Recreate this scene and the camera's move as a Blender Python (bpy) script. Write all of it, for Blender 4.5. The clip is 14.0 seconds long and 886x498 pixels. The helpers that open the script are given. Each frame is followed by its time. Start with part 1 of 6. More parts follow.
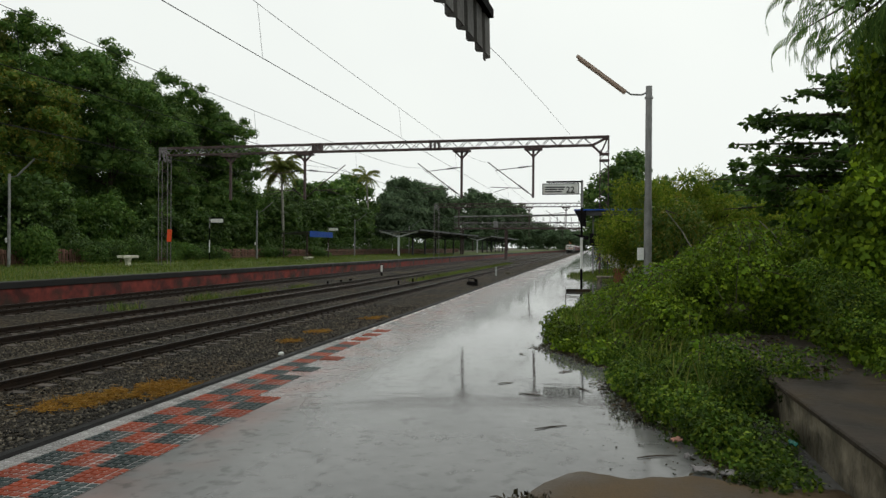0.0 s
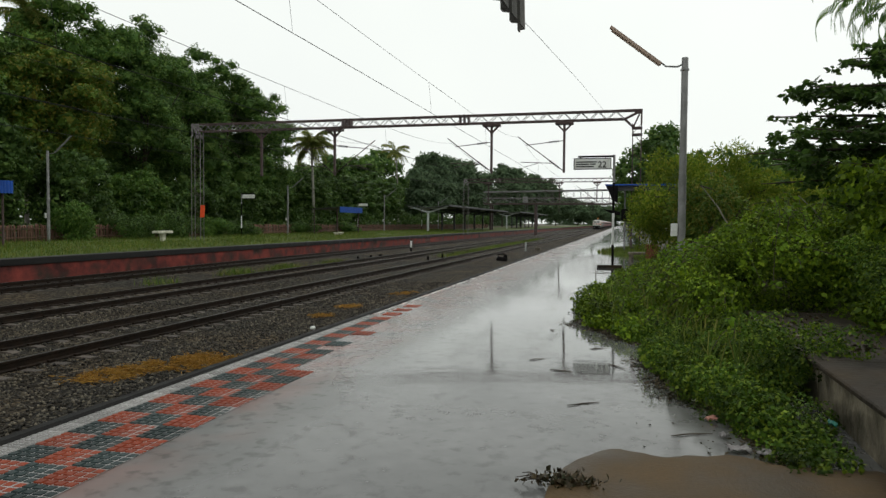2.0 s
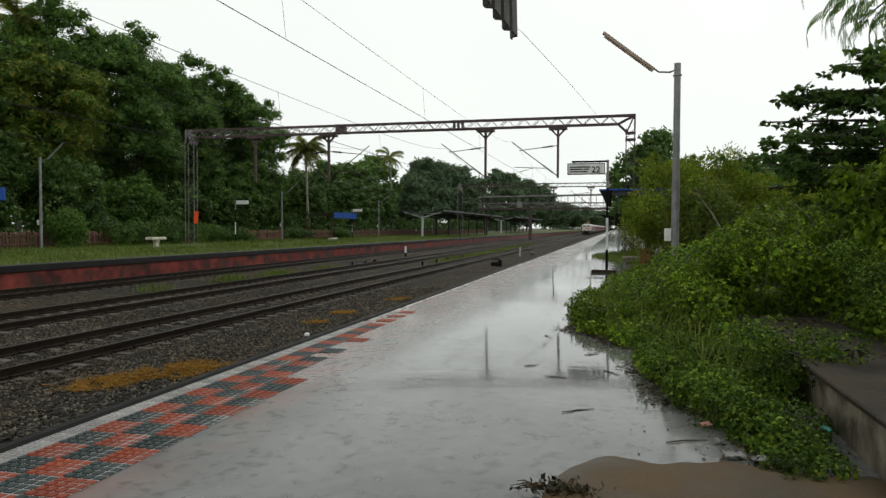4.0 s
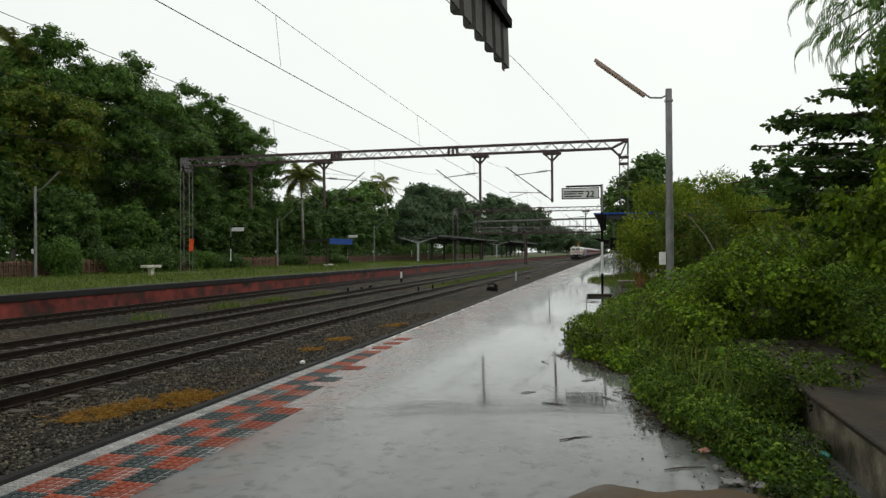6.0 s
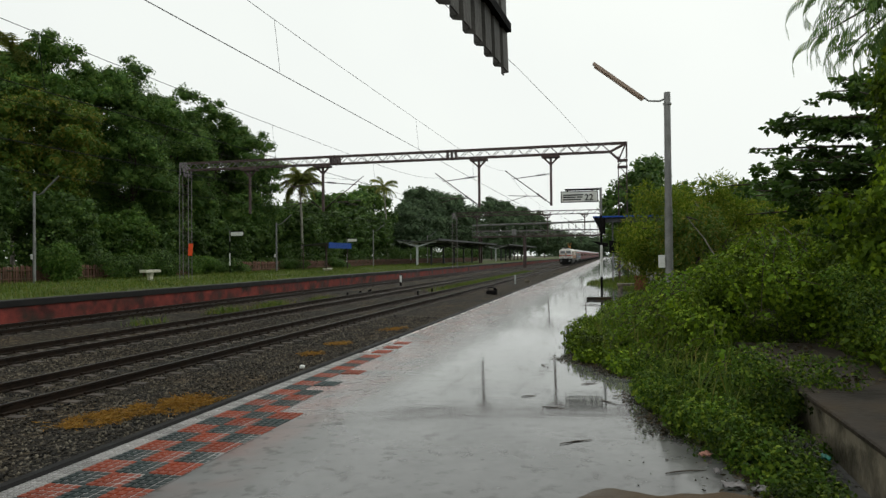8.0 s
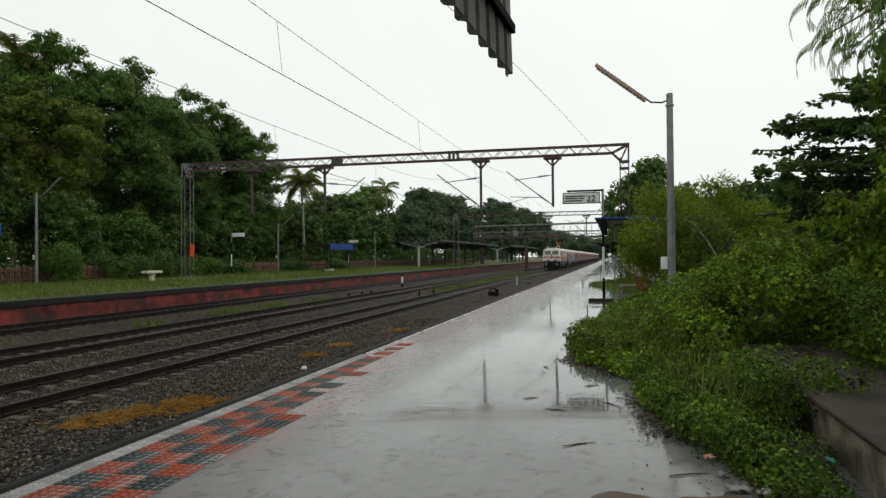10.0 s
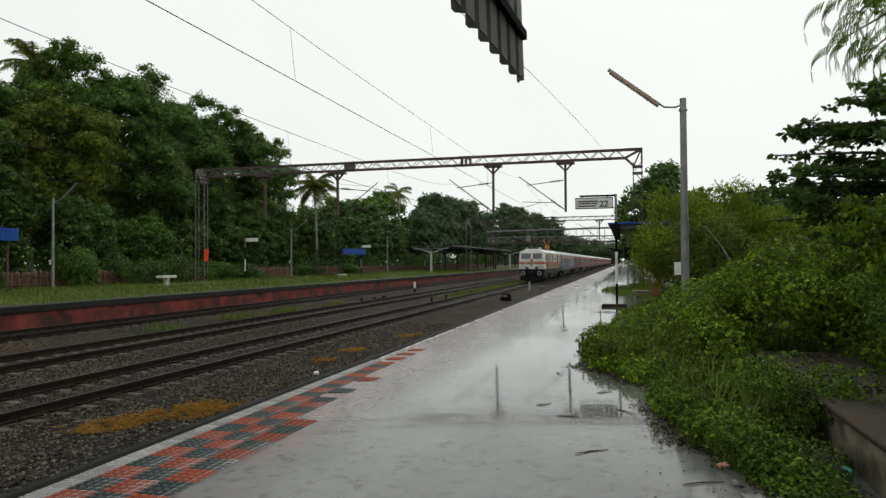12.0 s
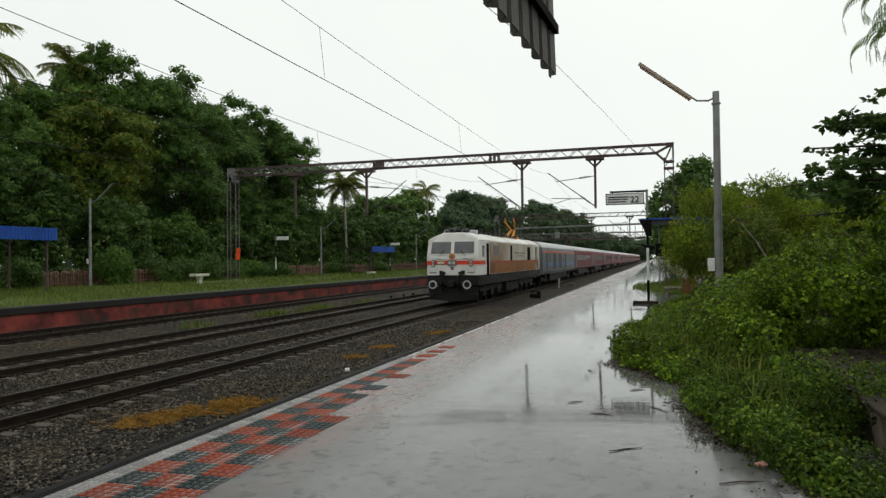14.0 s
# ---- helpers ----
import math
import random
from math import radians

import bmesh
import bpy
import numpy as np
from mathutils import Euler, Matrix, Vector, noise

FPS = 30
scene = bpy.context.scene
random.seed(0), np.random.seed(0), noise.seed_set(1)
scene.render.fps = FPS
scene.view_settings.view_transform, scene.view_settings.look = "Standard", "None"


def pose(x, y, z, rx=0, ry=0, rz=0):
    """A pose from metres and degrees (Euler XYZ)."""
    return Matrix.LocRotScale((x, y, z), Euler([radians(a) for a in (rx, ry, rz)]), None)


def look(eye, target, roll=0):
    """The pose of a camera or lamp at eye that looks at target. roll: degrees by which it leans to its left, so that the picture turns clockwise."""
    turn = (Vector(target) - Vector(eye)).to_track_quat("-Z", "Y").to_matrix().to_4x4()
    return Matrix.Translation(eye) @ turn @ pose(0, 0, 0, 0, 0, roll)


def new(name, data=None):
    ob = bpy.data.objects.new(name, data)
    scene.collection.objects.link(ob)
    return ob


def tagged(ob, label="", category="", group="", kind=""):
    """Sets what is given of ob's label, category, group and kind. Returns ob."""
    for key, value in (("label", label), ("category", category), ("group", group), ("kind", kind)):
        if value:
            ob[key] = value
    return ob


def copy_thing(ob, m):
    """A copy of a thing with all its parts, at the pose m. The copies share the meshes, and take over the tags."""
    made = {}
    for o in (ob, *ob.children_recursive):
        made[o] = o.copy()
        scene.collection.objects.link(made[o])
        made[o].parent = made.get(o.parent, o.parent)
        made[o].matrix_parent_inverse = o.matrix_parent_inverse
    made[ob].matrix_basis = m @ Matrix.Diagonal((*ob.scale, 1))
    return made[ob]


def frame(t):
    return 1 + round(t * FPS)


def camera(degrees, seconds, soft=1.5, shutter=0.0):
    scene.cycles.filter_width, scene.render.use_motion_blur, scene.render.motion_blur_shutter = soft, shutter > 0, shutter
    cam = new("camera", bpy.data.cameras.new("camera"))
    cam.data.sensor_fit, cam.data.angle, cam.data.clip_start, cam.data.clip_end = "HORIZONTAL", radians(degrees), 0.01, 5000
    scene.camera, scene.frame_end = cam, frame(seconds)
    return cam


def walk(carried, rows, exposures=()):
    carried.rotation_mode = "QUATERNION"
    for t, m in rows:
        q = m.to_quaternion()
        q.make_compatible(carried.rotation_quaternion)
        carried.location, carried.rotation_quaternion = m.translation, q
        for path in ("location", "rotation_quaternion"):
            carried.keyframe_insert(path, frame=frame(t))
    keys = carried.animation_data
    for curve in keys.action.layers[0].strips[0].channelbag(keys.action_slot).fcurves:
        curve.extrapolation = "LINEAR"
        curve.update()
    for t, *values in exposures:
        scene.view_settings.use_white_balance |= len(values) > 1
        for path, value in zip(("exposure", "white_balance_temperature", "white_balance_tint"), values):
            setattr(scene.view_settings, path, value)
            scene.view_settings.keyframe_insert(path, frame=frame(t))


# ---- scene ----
# ------------------------------------------------------------ camera
cam = camera(66.0, 14.0, soft=1.4)
PATH = [
    (0, 0.016, -0.025, 1.608, 12.36, -0.15, -0.42),
    (0.5, 0.012, -0.024, 1.608, 13.08, -0.94, -1.49),
    (1, 0.006, -0.007, 1.605, 12.12, -1.67, -1.68),
    (1.5, -0.016, 0.013, 1.605, 14.32, -2.62, -1.40),
    (2, -0.014, 0.004, 1.609, 14.81, -2.22, -0.45),
    (2.5, -0.005, -0.006, 1.611, 14.56, -1.83, -0.48),
    (3, -0.007, 0.016, 1.618, 14.33, -1.84, -0.46),
    (5.5, -0.011, 0.012, 1.634, 14.32, -1.44, 0.20),
    (6, -0.001, 0.004, 1.650, 13.98, 0.29, 0.32),
    (6.5, 0.000, 0.000, 1.650, 14.00, 0.58, 0.60),
    (7, -0.001, 0.011, 1.652, 13.98, 0.51, 0.57),
    (7.5, -0.001, 0.009, 1.655, 13.89, 0.82, 0.67),
    (8, -0.006, 0.001, 1.653, 13.91, 0.60, 0.53),
    (10.5, -0.023, 0.020, 1.661, 14.10, 0.78, 0.44),
    (11, -0.017, 0.026, 1.664, 14.39, 0.96, 0.53),
    (11.5, -0.016, 0.010, 1.662, 14.72, 1.16, 0.48),
    (12, -0.016, 0.016, 1.666, 15.08, 1.12, 0.41),
    (12.5, -0.020, 0.012, 1.663, 15.29, 1.02, 0.49),
    (13, -0.026, 0.013, 1.663, 15.78, 1.11, 0.40),
    (13.5, -0.034, 0.013, 1.660, 16.70, 0.93, 0.51),
    (14, -0.038, 0.018, 1.662, 17.48, 0.92, 0.68),
]
walk(cam, [(t, pose(x, y, z, 90 + pitch, roll, yaw)) for t, x, y, z, yaw, pitch, roll in PATH],
     [(0.0, 0.0), (1.0, 0.03), (2.0, 0.07), (3.0, 0.09), (5.5, 0.08), (6.5, 0.04), (8.0, 0.03), (14.0, 0.03)])

# ------------------------------------------------------------ overcast daylight
world = bpy.data.worlds.new("overcast_sky")
scene.world = world
world.use_nodes = True
wn, wl = world.node_tree.nodes, world.node_tree.links
wn.clear()
sky = wn.new("ShaderNodeTexSky")
sky.sky_type, sky.sun_disc = "NISHITA", False
sky.sun_elevation, sky.sun_rotation = radians(52), radians(25)
sky.air_density, sky.dust_density, sky.ozone_density = 1.0, 6.0, 1.0
grey = wn.new("ShaderNodeHueSaturation")
grey.inputs["Saturation"].default_value = 0.12
wl.new(sky.outputs[0], grey.inputs["Color"])
gain = wn.new("ShaderNodeVectorMath")
gain.operation = "SCALE"
gain.inputs["Scale"].default_value = 0.07
wl.new(grey.outputs[0], gain.inputs[0])
# thick cloud: a plain veil, a little whiter low in the sky, with broad soft variation
wtex = wn.new("ShaderNodeTexCoord")
wnoise = wn.new("ShaderNodeTexNoise")
wnoise.inputs["Scale"].default_value, wnoise.inputs["Detail"].default_value = 1.6, 4.0
wl.new(wtex.outputs["Generated"], wnoise.inputs["Vector"])
wramp = wn.new("ShaderNodeValToRGB")
wramp.color_ramp.elements[0].position, wramp.color_ramp.elements[1].position = 0.3, 0.7
wramp.color_ramp.elements[0].color, wramp.color_ramp.elements[1].color = (0.905, 0.945, 0.925, 1), (0.985, 1.03, 0.98, 1)
wl.new(wnoise.outputs["Fac"], wramp.inputs[0])
wmix = wn.new("ShaderNodeMixRGB")
wmix.inputs[0].default_value = 0.9
wl.new(gain.outputs[0], wmix.inputs[1])
wl.new(wramp.outputs[0], wmix.inputs[2])
wbg = wn.new("ShaderNodeBackground")
wbg.inputs["Strength"].default_value = 1.0
wl.new(wmix.outputs[0], wbg.inputs["Color"])
wout = wn.new("ShaderNodeOutputWorld")
wl.new(wbg.outputs[0], wout.inputs[0])
sun_data = bpy.data.lights.new("sun", "SUN")
sun_data.energy, sun_data.angle, sun_data.color = 0.5, radians(40), (1.0, 0.98, 0.94)
sun = new("sun", sun_data)
sun.matrix_world = look((20, 40, 60), (0, 0, 0))
scene.view_settings.exposure = 0.0


# ------------------------------------------------------------ materials
def material(name, c1, c2, scale=4.0, rough=(0.5, 0.8), metal=0.0, bump=0.25, fine=40.0, stain=None, rand=0.0, island=0.0, coord="Object", spec=0.2):
    """Two-scale procedural surface: broad patches from c1 to c2, fine grain in relief and gloss."""
    m = bpy.data.materials.new(name)
    m.use_nodes = True
    n, l = m.node_tree.nodes, m.node_tree.links
    b = n["Principled BSDF"]
    tc = n.new("ShaderNodeTexCoord")
    big = n.new("ShaderNodeTexNoise")
    big.inputs["Scale"].default_value, big.inputs["Detail"].default_value = scale, 6
    small = n.new("ShaderNodeTexNoise")
    small.inputs["Scale"].default_value, small.inputs["Detail"].default_value = fine, 4
    for t in (big, small):
        l.new(tc.outputs[coord], t.inputs["Vector"])
    ramp = n.new("ShaderNodeValToRGB")
    ramp.color_ramp.elements[0].position, ramp.color_ramp.elements[1].position = 0.32, 0.68
    ramp.color_ramp.elements[0].color, ramp.color_ramp.elements[1].color = (*c1, 1), (*c2, 1)
    l.new(big.outputs["Fac"], ramp.inputs[0])
    col = ramp.outputs[0]
    if stain:
        dirt = n.new("ShaderNodeTexNoise")
        dirt.inputs["Scale"].default_value, dirt.inputs["Detail"].default_value = scale * 0.45, 8
        l.new(tc.outputs[coord], dirt.inputs["Vector"])
        dr = n.new("ShaderNodeValToRGB")
        dr.color_ramp.elements[0].position, dr.color_ramp.elements[1].position = 0.5, 0.66
        l.new(dirt.outputs["Fac"], dr.inputs[0])
        mx = n.new("ShaderNodeMixRGB")
        mx.inputs[2].default_value = (*stain, 1)
        l.new(dr.outputs[0], mx.inputs[0])
        l.new(col, mx.inputs[1])
        col = mx.outputs[0]
    grain = n.new("ShaderNodeMixRGB")
    grain.blend_type = "OVERLAY"
    grain.inputs[0].default_value = 0.35
    l.new(col, grain.inputs[1])
    l.new(small.outputs["Fac"], grain.inputs[2])
    col = grain.outputs[0]
    if rand or island:
        src = n.new("ShaderNodeObjectInfo").outputs["Random"] if rand else n.new("ShaderNodeNewGeometry").outputs["Random Per Island"]
        mr = n.new("ShaderNodeMapRange")
        mr.inputs["To Min"].default_value, mr.inputs["To Max"].default_value = 1 - (rand or island), 1 + (rand or island)
        l.new(src, mr.inputs["Value"])
        hv = n.new("ShaderNodeHueSaturation")
        l.new(mr.outputs[0], hv.inputs["Value"])
        l.new(col, hv.inputs["Color"])
        col = hv.outputs[0]
    l.new(col, b.inputs["Base Color"])
    rr = n.new("ShaderNodeMapRange")
    rr.inputs["From Min"].default_value, rr.inputs["From Max"].default_value = 0.3, 0.7
    rr.inputs["To Min"].default_value, rr.inputs["To Max"].default_value = rough
    l.new(big.outputs["Fac"], rr.inputs["Value"])
    l.new(rr.outputs[0], b.inputs["Roughness"])
    b.inputs["Metallic"].default_value = metal
    b.inputs["Specular IOR Level"].default_value = spec
    if bump:
        bp = n.new("ShaderNodeBump")
        bp.inputs["Strength"].default_value, bp.inputs["Distance"].default_value = bump, 0.02
        l.new(small.outputs["Fac"], bp.inputs["Height"])
        l.new(bp.outputs[0], b.inputs["Normal"])
    return m


def leaf_material(name, c1, c2, c3, gloss=0.55, through_light=0.3, patch=0.35, spread=0.3):
    """Leaves, coloured one by one, with gloss from the rain and light passing through them."""
    m = bpy.data.materials.new(name)
    m.use_nodes = True
    n, l = m.node_tree.nodes, m.node_tree.links
    b = n["Principled BSDF"]
    geo = n.new("ShaderNodeNewGeometry")
    ramp = n.new("ShaderNodeValToRGB")
    e = ramp.color_ramp.elements
    e[0].color, e[1].color = (*c1, 1), (*c3, 1)
    e[1].position = 1.0
    mid = e.new(0.6)
    mid.color = (*c2, 1)
    l.new(geo.outputs["Random Per Island"], ramp.inputs[0])
    tc = n.new("ShaderNodeTexCoord")
    nz = n.new("ShaderNodeTexNoise")
    nz.inputs["Scale"].default_value, nz.inputs["Detail"].default_value = patch, 4
    l.new(tc.outputs["Object"], nz.inputs["Vector"])
    mr = n.new("ShaderNodeMapRange")
    mr.inputs["From Min"].default_value, mr.inputs["From Max"].default_value = 0.3, 0.7
    mr.inputs["To Min"].default_value, mr.inputs["To Max"].default_value = 1 - spread, 1 + spread
    l.new(nz.outputs["Fac"], mr.inputs["Value"])
    hv = n.new("ShaderNodeHueSaturation")
    l.new(mr.outputs[0], hv.inputs["Value"])
    l.new(ramp.outputs[0], hv.inputs["Color"])
    l.new(hv.outputs[0], b.inputs["Base Color"])
    b.inputs["Roughness"].default_value = gloss
    b.inputs["Specular IOR Level"].default_value = 0.16
    tr = n.new("ShaderNodeBsdfTranslucent")
    l.new(hv.outputs[0], tr.inputs["Color"])
    mix = n.new("ShaderNodeMixShader")
    mix.inputs[0].default_value = through_light
    l.new(b.outputs[0], mix.inputs[1])
    l.new(tr.outputs[0], mix.inputs[2])
    l.new(mix.outputs[0], n["Material Output"].inputs["Surface"])
    return m


def wet_platform_material():
    """Worn concrete under a film of rain: clear puddles, damp rough patches, reddish wash by the tiles."""
    m = bpy.data.materials.new("wet_concrete_platform")
    m.use_nodes = True
    n, l = m.node_tree.nodes, m.node_tree.links
    b = n["Principled BSDF"]
    tc = n.new("ShaderNodeTexCoord")

    def noise_node(scale, detail=5, stretch=None):
        t = n.new("ShaderNodeTexNoise")
        t.inputs["Scale"].default_value, t.inputs["Detail"].default_value = scale, detail
        if stretch:
            mp = n.new("ShaderNodeMapping")
            mp.inputs["Scale"].default_value = stretch
            l.new(tc.outputs["Object"], mp.inputs["Vector"])
            l.new(mp.outputs[0], t.inputs["Vector"])
        else:
            l.new(tc.outputs["Object"], t.inputs["Vector"])
        return t

    broad, fine, grit = noise_node(0.55, 7), noise_node(7, 6), noise_node(120, 3)
    ramp = n.new("ShaderNodeValToRGB")
    e = ramp.color_ramp.elements
    e[0].position, e[1].position = 0.3, 0.72
    e[0].color, e[1].color = (0.07, 0.07, 0.068, 1), (0.14, 0.139, 0.135, 1)
    l.new(broad.outputs["Fac"], ramp.inputs[0])
    ov = n.new("ShaderNodeMixRGB")
    ov.blend_type = "OVERLAY"
    ov.inputs[0].default_value = 0.28
    l.new(ramp.outputs[0], ov.inputs[1])
    l.new(fine.outputs["Fac"], ov.inputs[2])
    # red wash beside the tiled edge
    sep = n.new("ShaderNodeSeparateXYZ")
    l.new(tc.outputs["Object"], sep.inputs[0])
    band = n.new("ShaderNodeMapRange")
    band.inputs["From Min"].default_value, band.inputs["From Max"].default_value = -2.5, -3.5
    l.new(sep.outputs["X"], band.inputs["Value"])
    wash = noise_node(1.8, 6)
    wr = n.new("ShaderNodeMapRange")
    wr.inputs["From Min"].default_value, wr.inputs["From Max"].default_value = 0.38, 0.62
    wr.inputs["To Max"].default_value = 0.78
    l.new(wash.outputs["Fac"], wr.inputs["Value"])
    mul = n.new("ShaderNodeMath")
    mul.operation = "MULTIPLY"
    l.new(band.outputs[0], mul.inputs[0])
    l.new(wr.outputs[0], mul.inputs[1])
    red = n.new("ShaderNodeMixRGB")
    red.inputs[2].default_value = (0.19, 0.075, 0.055, 1)
    l.new(mul.outputs[0], red.inputs[0])
    l.new(ov.outputs[0], red.inputs[1])
    # thin dark flecks of dirt and bare damp spots
    fleck = noise_node(9.0, 12, (1.0, 1.0, 1.0))
    fr = n.new("ShaderNodeMapRange")
    fr.inputs["From Min"].default_value, fr.inputs["From Max"].default_value = 0.54, 0.68
    fr.inputs["To Max"].default_value = 0.5
    l.new(fleck.outputs["Fac"], fr.inputs["Value"])
    fm = n.new("ShaderNodeMixRGB")
    fm.inputs[2].default_value = (0.03, 0.029, 0.027, 1)
    l.new(fr.outputs[0], fm.inputs[0])
    l.new(red.outputs[0], fm.inputs[1])
    l.new(fm.outputs[0], b.inputs["Base Color"])
    # film of water: smooth where deep, rougher where thin, long shallow pools across the way
    pools = noise_node(0.9, 4, (1.1, 0.42, 1.0))
    rr = n.new("ShaderNodeMapRange")
    rr.inputs["From Min"].default_value, rr.inputs["From Max"].default_value = 0.40, 0.60
    rr.inputs["To Min"].default_value, rr.inputs["To Max"].default_value = 0.02, 0.075
    l.new(pools.outputs["Fac"], rr.inputs["Value"])
    rough = n.new("ShaderNodeMath")
    rough.operation = "ADD"
    l.new(rr.outputs[0], rough.inputs[0])
    half = n.new("ShaderNodeMath")
    half.operation = "MULTIPLY"
    half.inputs[1].default_value = 0.2
    l.new(fr.outputs[0], half.inputs[0])
    l.new(half.outputs[0], rough.inputs[1])
    # the film thins out towards the tiles and towards the mud
    last = rough.outputs[0]
    for axis, a0, a1, add in (("X", -2.1, -2.9, 0.2), ("Y", 6.8, 5.4, 0.14)):
        mr = n.new("ShaderNodeMapRange")
        mr.inputs["From Min"].default_value, mr.inputs["From Max"].default_value = a0, a1
        mr.inputs["To Max"].default_value = add
        l.new(sep.outputs[axis], mr.inputs["Value"])
        sm = n.new("ShaderNodeMath")
        sm.operation = "ADD"
        l.new(last, sm.inputs[0])
        l.new(mr.outputs[0], sm.inputs[1])
        last = sm.outputs[0]
    l.new(last, b.inputs["Roughness"])
    b.inputs["IOR"].default_value = 1.36
    b.inputs["Coat Weight"].default_value = 0.12
    b.inputs["Coat Roughness"].default_value = 0.03
    # faint ripples run across the way, over the grain of the slab
    ripple = noise_node(11.0, 3, (0.14, 1.0, 1.0))
    add = n.new("ShaderNodeMath")
    add.operation = "MULTIPLY_ADD"
    add.inputs[1].default_value = 1.5
    l.new(ripple.outputs["Fac"], add.inputs[0])
    l.new(fine.outputs["Fac"], add.inputs[2])
    bp = n.new("ShaderNodeBump")
    bp.inputs["Strength"].default_value, bp.inputs["Distance"].default_value = 0.075, 0.006
    l.new(add.outputs[0], bp.inputs["Height"])
    l.new(bp.outputs[0], b.inputs["Normal"])
    return m


def ballast_material():
    """Wet grey granite ballast, stone by stone."""
    m = bpy.data.materials.new("ballast")
    m.use_nodes = True
    n, l = m.node_tree.nodes, m.node_tree.links
    b = n["Principled BSDF"]
    tc = n.new("ShaderNodeTexCoord")
    vo = n.new("ShaderNodeTexVoronoi")
    vo.inputs["Scale"].default_value = 19
    l.new(tc.outputs["Object"], vo.inputs["Vector"])
    bw = n.new("ShaderNodeRGBToBW")
    l.new(vo.outputs["Color"], bw.inputs[0])
    ramp = n.new("ShaderNodeValToRGB")
    e = ramp.color_ramp.elements
    e[0].position, e[1].position = 0.2, 0.9
    e[0].color, e[1].color = (0.007, 0.0066, 0.0054, 1), (0.14, 0.124, 0.092, 1)
    mid = e.new(0.6)
    mid.color = (0.034, 0.029, 0.021, 1)
    l.new(bw.outputs[0], ramp.inputs[0])
    broad = n.new("ShaderNodeTexNoise")
    broad.inputs["Scale"].default_value, broad.inputs["Detail"].default_value = 0.5, 6
    l.new(tc.outputs["Object"], broad.inputs["Vector"])
    br = n.new("ShaderNodeValToRGB")
    br.color_ramp.elements[0].position, br.color_ramp.elements[1].position = 0.4, 0.65
    br.color_ramp.elements[0].color, br.color_ramp.elements[1].color = (0.62, 0.64, 0.66, 1), (1.15, 0.98, 0.8, 1)
    l.new(broad.outputs["Fac"], br.inputs[0])
    mul = n.new("ShaderNodeMixRGB")
    mul.blend_type = "MULTIPLY"
    mul.inputs[0].default_value = 1
    l.new(ramp.outputs[0], mul.inputs[1])
    l.new(br.outputs[0], mul.inputs[2])
    l.new(mul.outputs[0], b.inputs["Base Color"])
    b.inputs["Roughness"].default_value = 0.85
    b.inputs["Specular IOR Level"].default_value = 0.12
    bp = n.new("ShaderNodeBump")
    bp.inputs["Strength"].default_value, bp.inputs["Distance"].default_value = 1.0, 0.05
    inv = n.new("ShaderNodeMath")
    inv.operation = "SUBTRACT"
    inv.inputs[0].default_value = 1
    l.new(vo.outputs["Distance"], inv.inputs[1])
    l.new(inv.outputs[0], bp.inputs["Height"])
    l.new(bp.outputs[0], b.inputs["Normal"])
    return m


M_PLATFORM = wet_platform_material()
M_BALLAST = ballast_material()
M_STONE = leaf_material("ballast_stone", (0.006, 0.0055, 0.0045), (0.040, 0.034, 0.026), (0.165, 0.142, 0.105), 0.6, 0.0)
M_SOIL = material("wet_soil", (0.06, 0.05, 0.035), (0.10, 0.085, 0.055), 0.6, (0.5, 0.9), bump=0.6, fine=25, stain=(0.05, 0.075, 0.025))
M_GRASSLAND = material("grass_ground", (0.05, 0.085, 0.014), (0.10, 0.125, 0.026), 0.8, (0.7, 0.95), bump=0.7, fine=18, stain=(0.06, 0.055, 0.03))
M_MUD = material("brown_mud", (0.038, 0.024, 0.010), (0.085, 0.054, 0.024), 1.8, (0.4, 0.75), bump=0.25, fine=45, stain=(0.06, 0.04, 0.02), spec=0.15)
M_RAIL = material("rusty_rail", (0.011, 0.008, 0.006), (0.03, 0.019, 0.012), 6, (0.4, 0.65), metal=0.3, bump=0.3)
M_RAILTOP = material("worn_rail_head", (0.016, 0.014, 0.013), (0.035, 0.031, 0.029), 6, (0.35, 0.55), metal=0.5, bump=0.1)
M_SLEEPER = material("concrete_sleeper", (0.045, 0.037, 0.031), (0.085, 0.069, 0.056), 5, (0.5, 0.85), rand=0.25, bump=0.4)
M_STEEL = material("dark_red_oxide_steel", (0.055, 0.038, 0.036), (0.10, 0.07, 0.066), 3, (0.45, 0.7), metal=0.2, bump=0.15)
M_LATTICE = material("pale_galvanised_lacing", (0.13, 0.12, 0.12), (0.22, 0.21, 0.205), 5, (0.4, 0.6), metal=0.4, bump=0.1)
M_GALV = material("galvanised_pole", (0.17, 0.17, 0.168), (0.27, 0.268, 0.262), 3, (0.4, 0.6), metal=0.35, bump=0.08, stain=(0.15, 0.15, 0.14))
M_WIRE = material("dark_wire", (0.018, 0.018, 0.019), (0.03, 0.03, 0.031), 3, (0.8, 0.95), bump=0, spec=0.1)
M_BLACK = material("black_paint", (0.005, 0.005, 0.005), (0.013, 0.012, 0.012), 4, (0.8, 0.95), bump=0.2, spec=0.03)
M_NOSING = material("black_wet_nosing", (0.006, 0.006, 0.006), (0.016, 0.015, 0.014), 4, (0.5, 0.75), bump=0.15, spec=0.08)
M_WHITE = material("white_paint", (0.62, 0.63, 0.60), (0.76, 0.77, 0.75), 3, (0.4, 0.65), bump=0.1, stain=(0.48, 0.47, 0.42))
